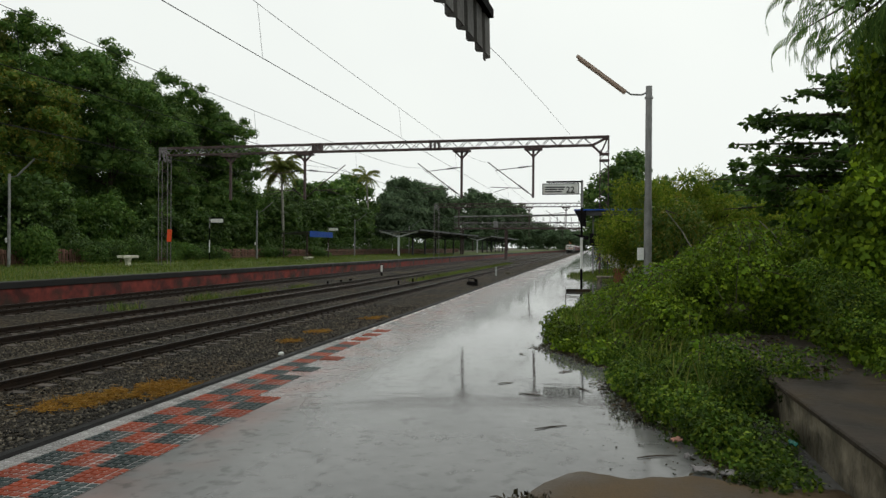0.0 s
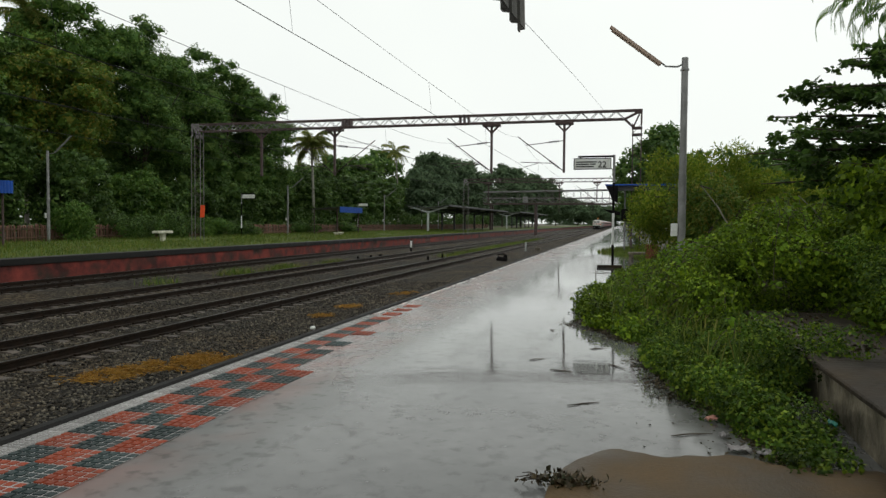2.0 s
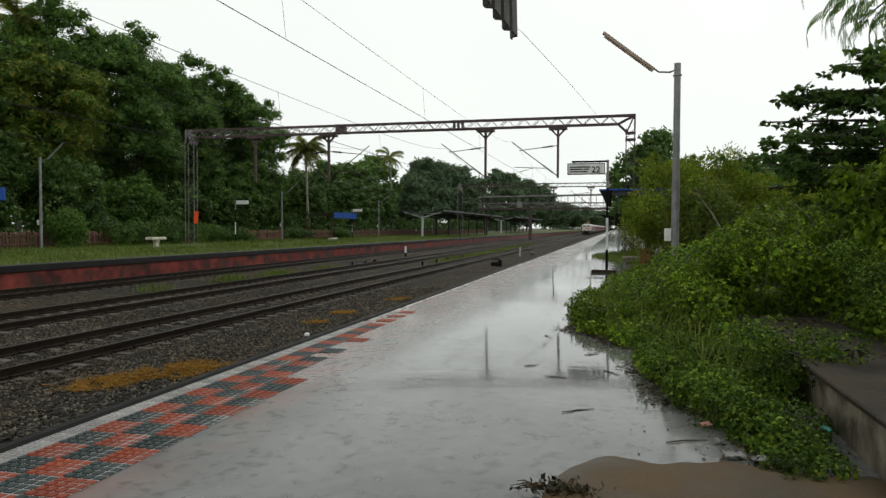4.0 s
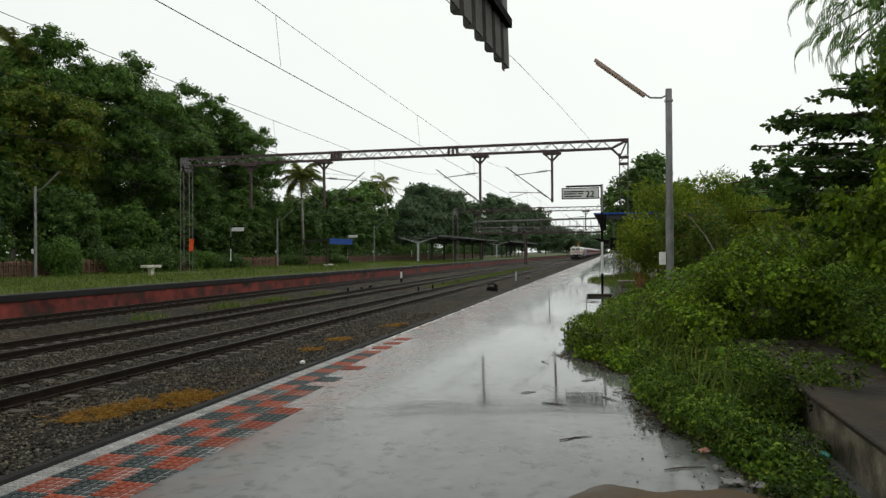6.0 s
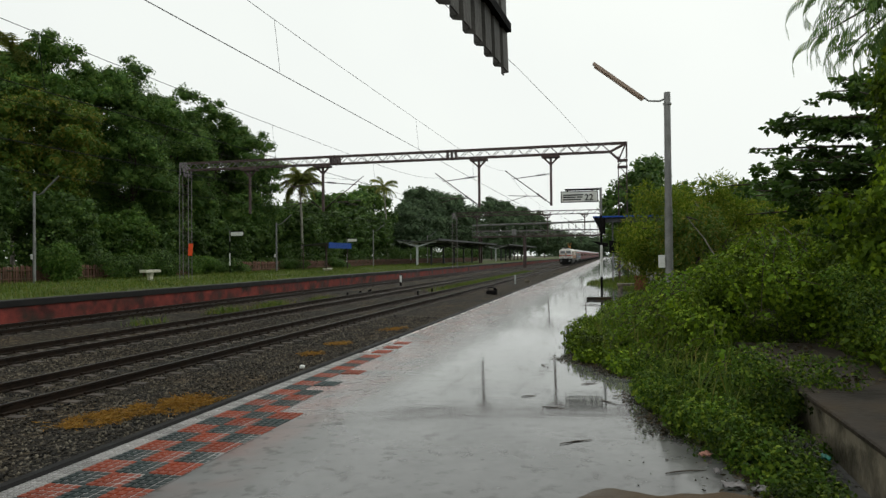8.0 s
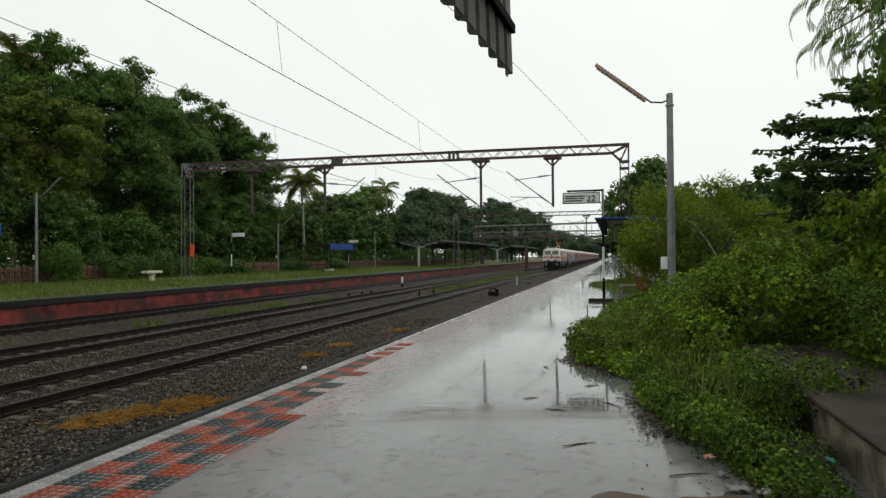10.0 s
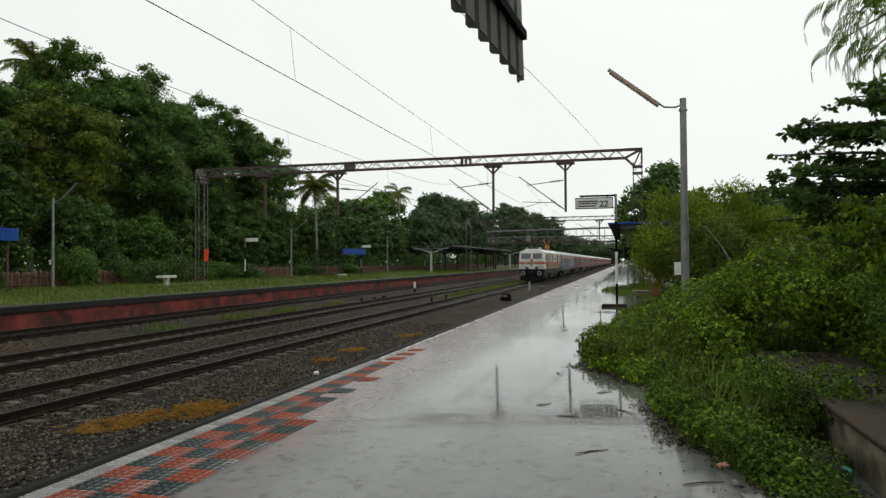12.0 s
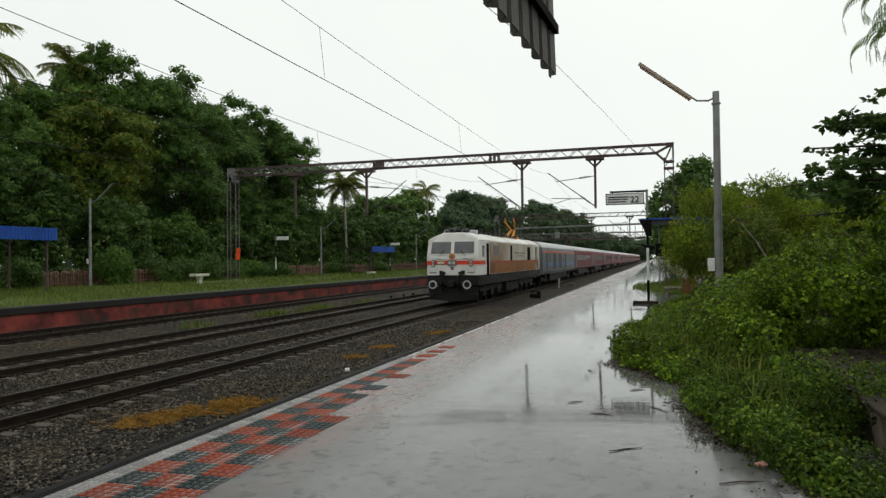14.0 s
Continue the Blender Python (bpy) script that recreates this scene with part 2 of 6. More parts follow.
M_CREAM = material("cream_concrete", (0.48, 0.47, 0.38), (0.62, 0.60, 0.5), 3, (0.5, 0.8), bump=0.2, stain=(0.3, 0.29, 0.2))
M_REDWALL = material("red_painted_brickwork", (0.055, 0.015, 0.013), (0.27, 0.055, 0.042), 1.5, (0.45, 0.8), bump=0.5, fine=22, stain=(0.035, 0.026, 0.02))
M_COPING = material("black_tarred_coping", (0.008, 0.008, 0.008), (0.02, 0.019, 0.018), 1.5, (0.4, 0.8), bump=0.4, fine=20)
M_BLUE = material("blue_sheet_roof", (0.008, 0.05, 0.24), (0.016, 0.075, 0.34), 2, (0.3, 0.5), bump=0.1)
M_ASBESTOS = material("grey_corrugated_sheet", (0.055, 0.052, 0.046), (0.11, 0.105, 0.095), 2, (0.5, 0.8), bump=0.3, stain=(0.04, 0.038, 0.033))
M_ROOFDARK = material("dark_shelter_roof", (0.03, 0.032, 0.034), (0.065, 0.066, 0.068), 1, (0.4, 0.7), bump=0.2)
M_CONCRETE = material("weathered_concrete", (0.04, 0.034, 0.024), (0.215, 0.185, 0.135), 4.2, (0.4, 0.85), bump=1.0, fine=14, stain=(0.05, 0.045, 0.03))
M_DARKCON = material("mossy_wet_ledge_top", (0.014, 0.011, 0.008), (0.044, 0.035, 0.026), 2.6, (0.5, 0.9), bump=0.7, fine=16, stain=(0.040, 0.028, 0.014), spec=0.12)
M_FENCE = material("brown_concrete_pale", (0.10, 0.055, 0.04), (0.18, 0.10, 0.07), 3, (0.6, 0.9), rand=0.3, bump=0.3, stain=(0.06, 0.06, 0.035))
M_BARK = material("wet_bark", (0.028, 0.022, 0.017), (0.07, 0.055, 0.04), 5, (0.6, 0.9), bump=0.8, fine=14)
M_PALMBARK = material("palm_bark", (0.18, 0.17, 0.14), (0.30, 0.28, 0.24), 6, (0.6, 0.9), bump=0.6, fine=14)
M_PALEPAINT = material("pale_grey_paint", (0.34, 0.36, 0.36), (0.48, 0.5, 0.5), 2, (0.5, 0.7), bump=0.1)
M_ORANGE = material("orange_red_flag_cloth", (0.62, 0.07, 0.02), (0.75, 0.10, 0.03), 5, (0.6, 0.9), bump=0.1)
M_RUST = material("rusty_board", (0.10, 0.04, 0.02), (0.18, 0.07, 0.035), 4, (0.6, 0.9), bump=0.3)
M_TUBE = material("opal_tube_cover", (0.30, 0.22, 0.17), (0.40, 0.30, 0.24), 3, (0.3, 0.5), bump=0.05)
M_STRAW = leaf_material("dead_grass", (0.26, 0.125, 0.018), (0.38, 0.20, 0.034), (0.20, 0.13, 0.025), 0.7, 0.2)
M_LEAF_DARK = leaf_material("dark_tree_leaves", (0.046, 0.098, 0.022), (0.080, 0.154, 0.032), (0.15, 0.225, 0.048), 0.5, 0.35, 0.4, 0.45)
# darker leaf colours carry the shade under the tall trees by the fence
M_LEAF_SHADED = leaf_material("shade_darkened_leaves", (0.032, 0.068, 0.015), (0.054, 0.104, 0.021), (0.10, 0.155, 0.032), 0.5, 0.3, 0.5, 0.45)
M_LEAF_MID = leaf_material("mid_tree_leaves", (0.048, 0.108, 0.02), (0.084, 0.166, 0.028), (0.15, 0.225, 0.042), 0.5, 0.35, 0.4, 0.45)
M_LEAF_OLIVE = leaf_material("yellowing_tree_leaves", (0.05, 0.10, 0.015), (0.10, 0.165, 0.02), (0.23, 0.195, 0.03))
# leaves far off: rain haze is put into their paler, greyer colour
M_LEAF_HAZED = leaf_material("hazed_distant_leaves", (0.056, 0.094, 0.048), (0.080, 0.124, 0.062), (0.112, 0.158, 0.08), 0.8, 0.2)
M_LEAF_VINE = leaf_material("creeper_leaves", (0.036, 0.066, 0.004), (0.092, 0.158, 0.008), (0.19, 0.265, 0.014), 0.68, 0.32, 1.3, 0.75)
M_LEAF_WEED = leaf_material("weed_leaves", (0.018, 0.040, 0.004), (0.054, 0.108, 0.008), (0.155, 0.205, 0.018), 0.68, 0.3, 1.7, 0.75)
M_LEAF_RUNNER = leaf_material("fresh_creeper_leaves", (0.07, 0.14, 0.008), (0.11, 0.20, 0.012), (0.20, 0.27, 0.02), 0.6, 0.35, 1.2, 0.3)
M_LEAF_FEATHER = leaf_material("feathery_leaves", (0.078, 0.130, 0.010), (0.150, 0.218, 0.018), (0.28, 0.29, 0.035), 0.7, 0.45, 0.8, 0.5)
M_LEAF_ALMOND = leaf_material("broad_glossy_leaves", (0.03, 0.065, 0.013), (0.052, 0.105, 0.018), (0.095, 0.16, 0.028), 0.5, 0.45)
M_PALM = leaf_material("palm_leaflets", (0.10, 0.145, 0.03), (0.17, 0.20, 0.04), (0.32, 0.28, 0.07), 0.7, 0.5)
M_GRASS = leaf_material("grass_blades", (0.052, 0.095, 0.012), (0.088, 0.138, 0.020), (0.19, 0.18, 0.038), 0.6, 0.3)
M_TILE_RED = material("red_chequered_tile", (0.17, 0.028, 0.010), (0.27, 0.05, 0.020), 3, (0.35, 0.6), rand=0.2, bump=0.15, stain=(0.17, 0.08, 0.06), spec=0.12)
M_TILE_DARK = material("slate_chequered_tile", (0.012, 0.023, 0.023), (0.032, 0.048, 0.048), 3, (0.35, 0.6), rand=0.25, bump=0.15, stain=(0.07, 0.066, 0.062), spec=0.12)
M_TILE_WHITE = material("white_edge_tile", (0.22, 0.212, 0.205), (0.36, 0.35, 0.335), 3, (0.15, 0.4), rand=0.2, bump=0.15, stain=(0.42, 0.3, 0.27))
M_GROUT = material("tile_joint_mortar", (0.19, 0.185, 0.18), (0.31, 0.30, 0.295), 6, (0.2, 0.5), bump=0.2)


# ------------------------------------------------------------ building helpers
def part(name, bm, mat, parent=None, label="", smooth=False):
    me = bpy.data.meshes.new(name)
    bm.to_mesh(me)
    bm.free()
    me.materials.append(mat)
    if smooth:
        me.polygons.foreach_set("use_smooth", [True] * len(me.polygons))
    ob = new(name, me)
    ob.parent = parent
    if label:
        tagged(ob, label)
    return ob


def thing(name, m, label, category, group="", kind=""):
    ob = new(name)
    ob.empty_display_size = 0.2
    ob.matrix_basis = m
    return tagged(ob, label, category, group, kind)


def box(bm, x0, x1, y0, y1, z0, z1, bevel=0.0):
    made = bmesh.ops.create_cube(bm, size=1.0)
    for v in made["verts"]:
        v.co = Vector((x0 + (v.co.x + 0.5) * (x1 - x0), y0 + (v.co.y + 0.5) * (y1 - y0), z0 + (v.co.z + 0.5) * (z1 - z0)))
    if bevel:
        edges = list({e for v in made["verts"] for e in v.link_edges})
        bmesh.ops.bevel(bm, geom=edges, offset=bevel, segments=1, affect="EDGES")
    return bm


def rod(bm, a, b, r0, r1=None, seg=8, caps=True):
    """A straight round bar from a to b, tapering."""
    a, b = Vector(a), Vector(b)
    r1 = r0 if r1 is None else r1
    turn = (b - a).to_track_quat("Z", "Y").to_matrix()
    rings = []
    for p, r in ((a, r0), (b, r1)):
        rings.append([bm.verts.new(p + turn @ Vector((r * math.cos(2 * math.pi * i / seg), r * math.sin(2 * math.pi * i / seg), 0))) for i in range(seg)])
    for i in range(seg):
        bm.faces.new((rings[0][i], rings[0][(i + 1) % seg], rings[1][(i + 1) % seg], rings[1][i]))
    if caps:
        bm.faces.new(rings[0][::-1])
        bm.faces.new(rings[1])
    return bm


def bar(bm, a, b, w, h):
    """A rectangular bar from a to b."""
    a, b = Vector(a), Vector(b)
    turn = (b - a).to_track_quat("Z", "Y").to_matrix()
    rings = [[bm.verts.new(p + turn @ Vector((sx * w / 2, sy * h / 2, 0))) for sx, sy in ((-1, -1), (1, -1), (1, 1), (-1, 1))] for p in (a, b)]
    for i in range(4):
        bm.faces.new((rings[0][i], rings[0][(i + 1) % 4], rings[1][(i + 1) % 4], rings[1][i]))
    bm.faces.new(rings[0][::-1])
    bm.faces.new(rings[1])
    return bm


def sweep(bm, points, radii, seg=6):
    """A bent round limb through points."""
    rings = []
    for i, p in enumerate(points):
        p = Vector(p)
        d = Vector(points[min(i + 1, len(points) - 1)]) - Vector(points[max(i - 1, 0)])
        turn = d.to_track_quat("Z", "Y").to_matrix()
        rings.append([bm.verts.new(p + turn @ Vector((radii[i] * math.cos(2 * math.pi * k / seg), radii[i] * math.sin(2 * math.pi * k / seg), 0))) for k in range(seg)])
    for a, b in zip(rings, rings[1:]):
        for k in range(seg):
            bm.faces.new((a[k], a[(k + 1) % seg], b[(k + 1) % seg], b[k]))
    bm.faces.new(rings[-1])
    return bm


def prism(bm, outline, y0, y1):
    """An outline of (x, z) drawn out along y."""
    a = [bm.verts.new((x, y0, z)) for x, z in outline]
    b = [bm.verts.new((x, y1, z)) for x, z in outline]
    k = len(outline)
    for i in range(k):
        bm.faces.new((a[i], a[(i + 1) % k], b[(i + 1) % k], b[i]))
    bm.faces.new(a[::-1])
    bm.faces.new(b)
    bmesh.ops.recalc_face_normals(bm, faces=bm.faces[:])
    return bm


def quads(name, verts, mat, parent=None, kind="", corners=4):
    """One mesh of many loose faces; verts is n x corners x 3."""
    n = len(verts)
    me = bpy.data.meshes.new(name)
    me.vertices.add(n * corners)
    me.vertices.foreach_set("co", np.ascontiguousarray(verts, dtype=np.float32).ravel())
    me.loops.add(n * corners)
    me.loops.foreach_set("vertex_index", np.arange(n * corners, dtype=np.int32))
    me.polygons.add(n)
    me.polygons.foreach_set("loop_start", np.arange(0, n * corners, corners, dtype=np.int32))
    me.update(calc_edges=True)
    me.materials.append(mat)
    ob = new(name, me)
    ob.parent = parent
    if kind:
        tagged(ob, kind=kind)
    return ob


def unit(v):
    return v / np.maximum(np.linalg.norm(v, axis=1, keepdims=True), 1e-9)


def leaf_quads(rng, at, out, size, width=0.45, droop=0.3, wild=0.9, lay=0.0):
    """Leaf blades at the points, growing about the directions out; lay turns their faces outward, like shingles."""
    n = len(at)
    if lay:
        face = unit(out + rng.normal(0, 1, (n, 3)) * (0.62 - 0.4 * lay) + np.array([0, 0, 0.2]))
        d = unit(np.cross(face, rng.normal(0, 1, (n, 3))) + np.array([0, 0, -droop]) + out * 0.25)
        side = unit(np.cross(d, face))
    else:
        d = unit(out + rng.normal(0, wild, (n, 3)) * 0.6 + np.array([0, 0, -droop]))
        side = unit(np.cross(d, unit(out * 0.3 + rng.normal(0, 1, (n, 3)))))
    ln = size * rng.uniform(0.6, 1.25, (n, 1))
    up = np.cross(side, d)
    mid = at + d * ln * 0.45
    fold = up * ln * 0.08
    return np.stack([at, mid + side * ln * width * 0.5 + fold, at + d * ln - up * ln * 0.12, mid - side * ln * width * 0.5 + fold], axis=1)


def puff_points(rng, puffs, n, inner=0.72):
    """Points and outward directions over a heap of ellipsoids, (centre, radii) each."""
    c = np.array([p[0] for p in puffs], dtype=float)
    r = np.array([p[1] for p in puffs], dtype=float)
    w = (r[:, 0] * r[:, 2]) + (r[:, 0] * r[:, 1])
    pick = rng.choice(len(c), n, p=w / w.sum())
    u = unit(rng.normal(0, 1, (n, 3)))
    rad = rng.uniform(inner, 1.04, (n, 1)) ** 0.7
    at = c[pick] + u * r[pick] * rad
    return at, unit(u / r[pick])


RAIL_Z = -0.80
EDGE_X = -4.38
TRACKS = (-10.98, -15.7, -21.8)
FAR_X = -23.6
GANTRY_Y = 43.0


# ------------------------------------------------------------ ground, platforms, ballast
def ground():
    """One sheet to the horizon: raised on both sides, low under the tracks."""
    prof = [(-1800, 0.1), (-200, 0.1), (-60, 0.2), (-37, 0.12), (-24.6, -0.12), (-24.2, -1.15), (-4.3, -1.2), (-4.22, -0.32), (1.4, -0.32), (6, -0.05), (60, 0.1), (300, 0.1), (1800, 0.1)]
    ys = [-300, -60, -20, 0, 20, 60, 120, 250, 600, 1200, 2600]
    bm = bmesh.new()
    rows = [[bm.verts.new((x, y, z)) for x, z in prof] for y in ys]
    for a, b in zip(rows, rows[1:]):
        for i in range(len(prof) - 1):
            bm.faces.new((a[i], a[i + 1], b[i + 1], b[i]))
    tagged(part("ground", bm, M_SOIL), "wet brown earth with patches of low green", "ground", kind="structure")


def platform_z(x, y):
    """The worn slab: very nearly level, with a slight fall along the way and towards the tracks."""
    k = smooth01((x + 4.2) / 2.0)
    fall = 0.055 * smooth01(y / 6.5) - 0.055 * smooth01((y - 6.5) / 17.0)
    cross = 0.012 * (max(x, -2.6) + 1.0) * smooth01((y - 5.0) / 2.0) * (1 - smooth01((y - 14.0) / 10.0))
    return (fall + cross + 0.003 * noise.noise(Vector((x * 0.5, y * 0.35, 3.0)))) * k


def smooth01(u):
    u = min(1.0, max(0.0, u))
    return u * u * (3 - 2 * u)


def near_platform():
    bm = bmesh.new()
    xs = [EDGE_X + 0.02, -4.0, -3.6, -3.2, -2.8, -2.3, -1.8, -1.2, -0.6, 0.0, 0.7, 1.66]
    ys = [-8 + 0.5 * i for i in range(77)] + [31 + 4 * i for i in range(18)] + [110, 140, 200, 300, 500, 700]
    rows = [[bm.verts.new((x, y, platform_z(x, y))) for x in xs] for y in ys]
    for a, b in zip(rows, rows[1:]):
        for i in range(len(xs) - 1):
            bm.faces.new((a[i], a[i + 1], b[i + 1], b[i])).smooth = True
    # thickness down to the earth on its open sides
    for r in (rows[0], rows[-1]):
        low = [bm.verts.new((v.co.x, v.co.y, -0.3)) for v in r]
        for i in range(len(xs) - 1):
            bm.faces.new((r[i], r[i + 1], low[i + 1], low[i]))
    slab = tagged(part("platform", bm, M_PLATFORM), "rain-flooded grey concrete railway platform with standing water", "platform", kind="structure")
    bm = bmesh.new()
    box(bm, EDGE_X - 0.02, EDGE_X + 0.2, -8, 700, -1.2, -0.15)
    part("retaining_wall", bm, M_CONCRETE, slab)
    bm = bmesh.new()
    box(bm, EDGE_X + 0.015, EDGE_X + 0.135, -8, 700, -0.149, 0.03, 0.022)
    part("coping", bm, M_NOSING, slab, "black painted nosing of the platform edge")
    return slab


def far_platform():
    bm = bmesh.new()
    ys = [-40 + 10 * i for i in range(45)] + [500, 700]
    xs = [FAR_X - 0.5, -26, -28, -31, -34, -37.5]
    zs = [-0.02, 0.02, 0.06, 0.12, 0.18, 0.16]
    rows = [[bm.verts.new((x, y, z + 0.03 * noise.noise(Vector((x, y * 0.2, 0))))) for x, z in zip(xs, zs)] for y in ys]
    for a, b in zip(rows, rows[1:]):
        for i in range(len(xs) - 1):
            bm.faces.new((a[i], a[i + 1], b[i + 1], b[i])).smooth = True
    top = tagged(part("far_platform", bm, M_GRASSLAND), "grass-grown island platform with a red wall", "platform", kind="structure")
    bm = bmesh.new()
    box(bm, FAR_X - 0.5, FAR_X, -40, 700, -1.3, -0.26)
    part("red_wall", bm, M_REDWALL, top, "red painted platform wall, stained by rain")
    bm = bmesh.new()
    box(bm, FAR_X - 0.62, FAR_X + 0.07, -40, 700, -0.26, 0.03, 0.02)
    part("coping", bm, M_COPING, top, "black tarred coping")


def ballast_z(x, y):
    z = -1.08
    for c in TRACKS:
        d = abs(x - c)
        z = max(z, -0.995 - max(0.0, d - 1.55) * 0.1)
    z = max(z, -1.01 if x > -9 else -1.07)
    calm = 0.35 if min(abs(x - c) for c in TRACKS) < 1.5 else 1.0
    return z + calm * (0.045 * noise.noise(Vector((x * 0.9, y * 0.7, 1.0))) + 0.02 * noise.noise(Vector((x * 3, y * 3, 5.0))))


SLEEPER_START = (2.0, 6.0, 14.0)


def ballast():
    xs = [FAR_X + 0.02 + 0.36 * i for i in range(54)]
    xs = [x for x in xs if x < EDGE_X - 0.02] + [EDGE_X + 0.02]
    ys = [-6 + 0.45 * i for i in range(125)] + [51 + 3 * i for i in range(40)] + [180, 230, 300, 450, 700]
    bm = bmesh.new()
    rows = [[bm.verts.new((x, y, ballast_z(x, y))) for x in xs] for y in ys]
    for a, b in zip(rows, rows[1:]):
        for i in range(len(xs) - 1):
            bm.faces.new((a[i], a[i + 1], b[i + 1], b[i])).smooth = True
    tagged(part("ballast_bed", bm, M_BALLAST), "wet dark grey crushed-stone track ballast", "ballast", kind="structure")
    # loose stones, nearest the platform
    rng = np.random.default_rng(5)
    base = np.array([(1, 0, 0), (0, 1, 0), (-1, 0, 0), (0, -1, 0), (0, 0, 1), (0, 0, -1)], dtype=float)
    tri = np.array([(0, 1, 4), (1, 2, 4), (2, 3, 4), (3, 0, 4), (1, 0, 5), (2, 1, 5), (3, 2, 5), (0, 3, 5)])
    n = 54000
    y = 3.0 + 26 * rng.random(n) ** 1.6
    x = EDGE_X - 0.08 - (11.5 * rng.random(n))
    keep = x > -4.3 - 1.02 * y
    x, y = x[keep], y[keep]
    for c in TRACKS:
        clear = np.abs(np.abs(x - c) - 0.87) > 0.09
        x, y = x[clear], y[clear]
    keep = np.ones(len(x), bool)
    for c, first in zip(TRACKS, SLEEPER_START):
        off = np.abs((y - first + 0.31) % 0.62 - 0.31)
        keep &= ~((np.abs(x - c) < 1.42) & (off < 0.14))
    x, y = x[keep], y[keep]
    n = len(x)
    z = np.array([ballast_z(a, b) for a, b in zip(x, y)]) + 0.010
    v = base[None] * rng.uniform(0.6, 1.3, (n, 6, 1)) * rng.uniform(0.017, 0.036, (n, 1, 1)) * rng.uniform(0.6, 1.2, (n, 1, 3))
    a = rng.uniform(0, 6.283, n)
    b = rng.uniform(-0.9, 0.9, n)
    ca, sa, cb, sb = np.cos(a)[:, None], np.sin(a)[:, None], np.cos(b)[:, None], np.sin(b)[:, None]
    vx, vy, vz = v[..., 0], v[..., 1] * cb - v[..., 2] * sb, v[..., 1] * sb + v[..., 2] * cb
    v = np.stack([vx * ca - vy * sa, vx * sa + vy * ca, vz], axis=2) + np.stack([x, y, z], axis=1)[:, None, :]
    me = bpy.data.meshes.new("ballast_stones")
    idx = (tri[None] + (np.arange(n) * 6)[:, None, None]).astype(np.int32)
    me.vertices.add(n * 6)
    me.vertices.foreach_set("co", v.astype(np.float32).ravel())
    me.loops.add(n * 24)
    me.loops.foreach_set("vertex_index", idx.ravel())
    me.polygons.add(n * 8)
    me.polygons.foreach_set("loop_start", np.arange(0, n * 24, 3, dtype=np.int32))
    me.update(calc_edges=True)
    me.materials.append(M_STONE)
    tagged(new("ballast_stones", me), "loose wet grey ballast stones beside the platform", "stones", kind="stuff")


def sleeper_mesh():
    bm = bmesh.new()
    prof = [(-1.37, -0.2), (1.37, -0.2), (1.37, 0.0), (0.55, 0.0), (0.4, -0.035), (-0.4, -0.035), (-0.55, 0.0), (-1.37, 0.0)]
    prism(bm, prof, -0.125, 0.125)
    for v in bm.verts:
        if v.co.z > -0.1:
            v.co.y *= 0.78
    me = bpy.data.meshes.new("sleeper")
    bm.to_mesh(me)
    bm.free()
    me.materials.append(M_SLEEPER)
    return me


def clip_mesh():
    bm = bmesh.new()
    for s in (-1, 1):
        for k in (-1, 1):
            box(bm, s * 0.87 + k * 0.1 - 0.035, s * 0.87 + k * 0.1 + 0.035, -0.06, 0.06, 0.0, 0.045)
    me = bpy.data.meshes.new("rail_clip")
    bm.to_mesh(me)
    bm.free()
    me.materials.append(M_RAIL)
    return me


def tracks():
    prof = [(-0.075, -0.172), (0.075, -0.172), (0.075, -0.16), (0.012, -0.14), (0.012, -0.045), (0.035, -0.035), (0.035, -0.006), (0.028, -0.001), (-0.028, -0.001), (-0.035, -0.006), (-0.035, -0.035), (-0.012, -0.045), (-0.012, -0.14), (-0.075, -0.16)]
    sl, cl = sleeper_mesh(), clip_mesh()
    for k, cx in enumerate(TRACKS):
        t = thing("railway_track", pose(cx, 0, RAIL_Z), "rusty broad-gauge rails on concrete sleepers in ballast", "track", "parallel railway tracks", "structure")
        for s in (-0.87, 0.87):
            bm = bmesh.new()
            prism(bm, [(s + x, z) for x, z in prof], -30, 700)
            part("rail", bm, M_RAIL, t)
            bm = bmesh.new()
            box(bm, s - 0.026, s + 0.026, -30, 700, -0.002, 0.001)
            part("running_surface", bm, M_RAILTOP, t)
        singles = (140, 90, 40)[k]
        first = SLEEPER_START[k]
        for i in range(singles):
            y = first + 0.62 * i
            for name, me in (("sleeper", sl), ("rail_clip", cl)):
                if name == "rail_clip" and i > 70:
                    continue
                o = new(name, me)
                o.parent = t
                o.matrix_basis = pose(random.uniform(-0.015, 0.015), y, -0.177 + (0 if name == "sleeper" else 0.0), 0, 0, random.uniform(-0.6, 0.6))
        bm = bmesh.new()
        y = first + 0.62 * singles
        while y < 330:
            box(bm, -1.37, 1.37, y - 0.12, y + 0.12, -0.3, -0.178)
            y += 0.62
        tagged(part("sleepers_beyond", bm, M_SLEEPER, t), kind="stuff")


# ------------------------------------------------------------ overhead line
def lattice(bm_lace, y, x0, x1, z0, z1, depth, step):
    """The zigzag lacing between the chords of a box girder."""
    n = int(abs(x1 - x0) / step)
    for i in range(n):
        a, b = x0 + (x1 - x0) * i / n, x0 + (x1 - x0) * (i + 1) / n
        up = i % 2 == 0
        for dy in (-depth / 2, depth / 2):
            bar(bm_lace, (a, y + dy, z0 if up else z1), (b, y + dy, z1 if up else z0), 0.034, 0.034)
        bar(bm_lace, (a, y - depth / 2, z0), (b, y + depth / 2, z0), 0.03, 0.03)


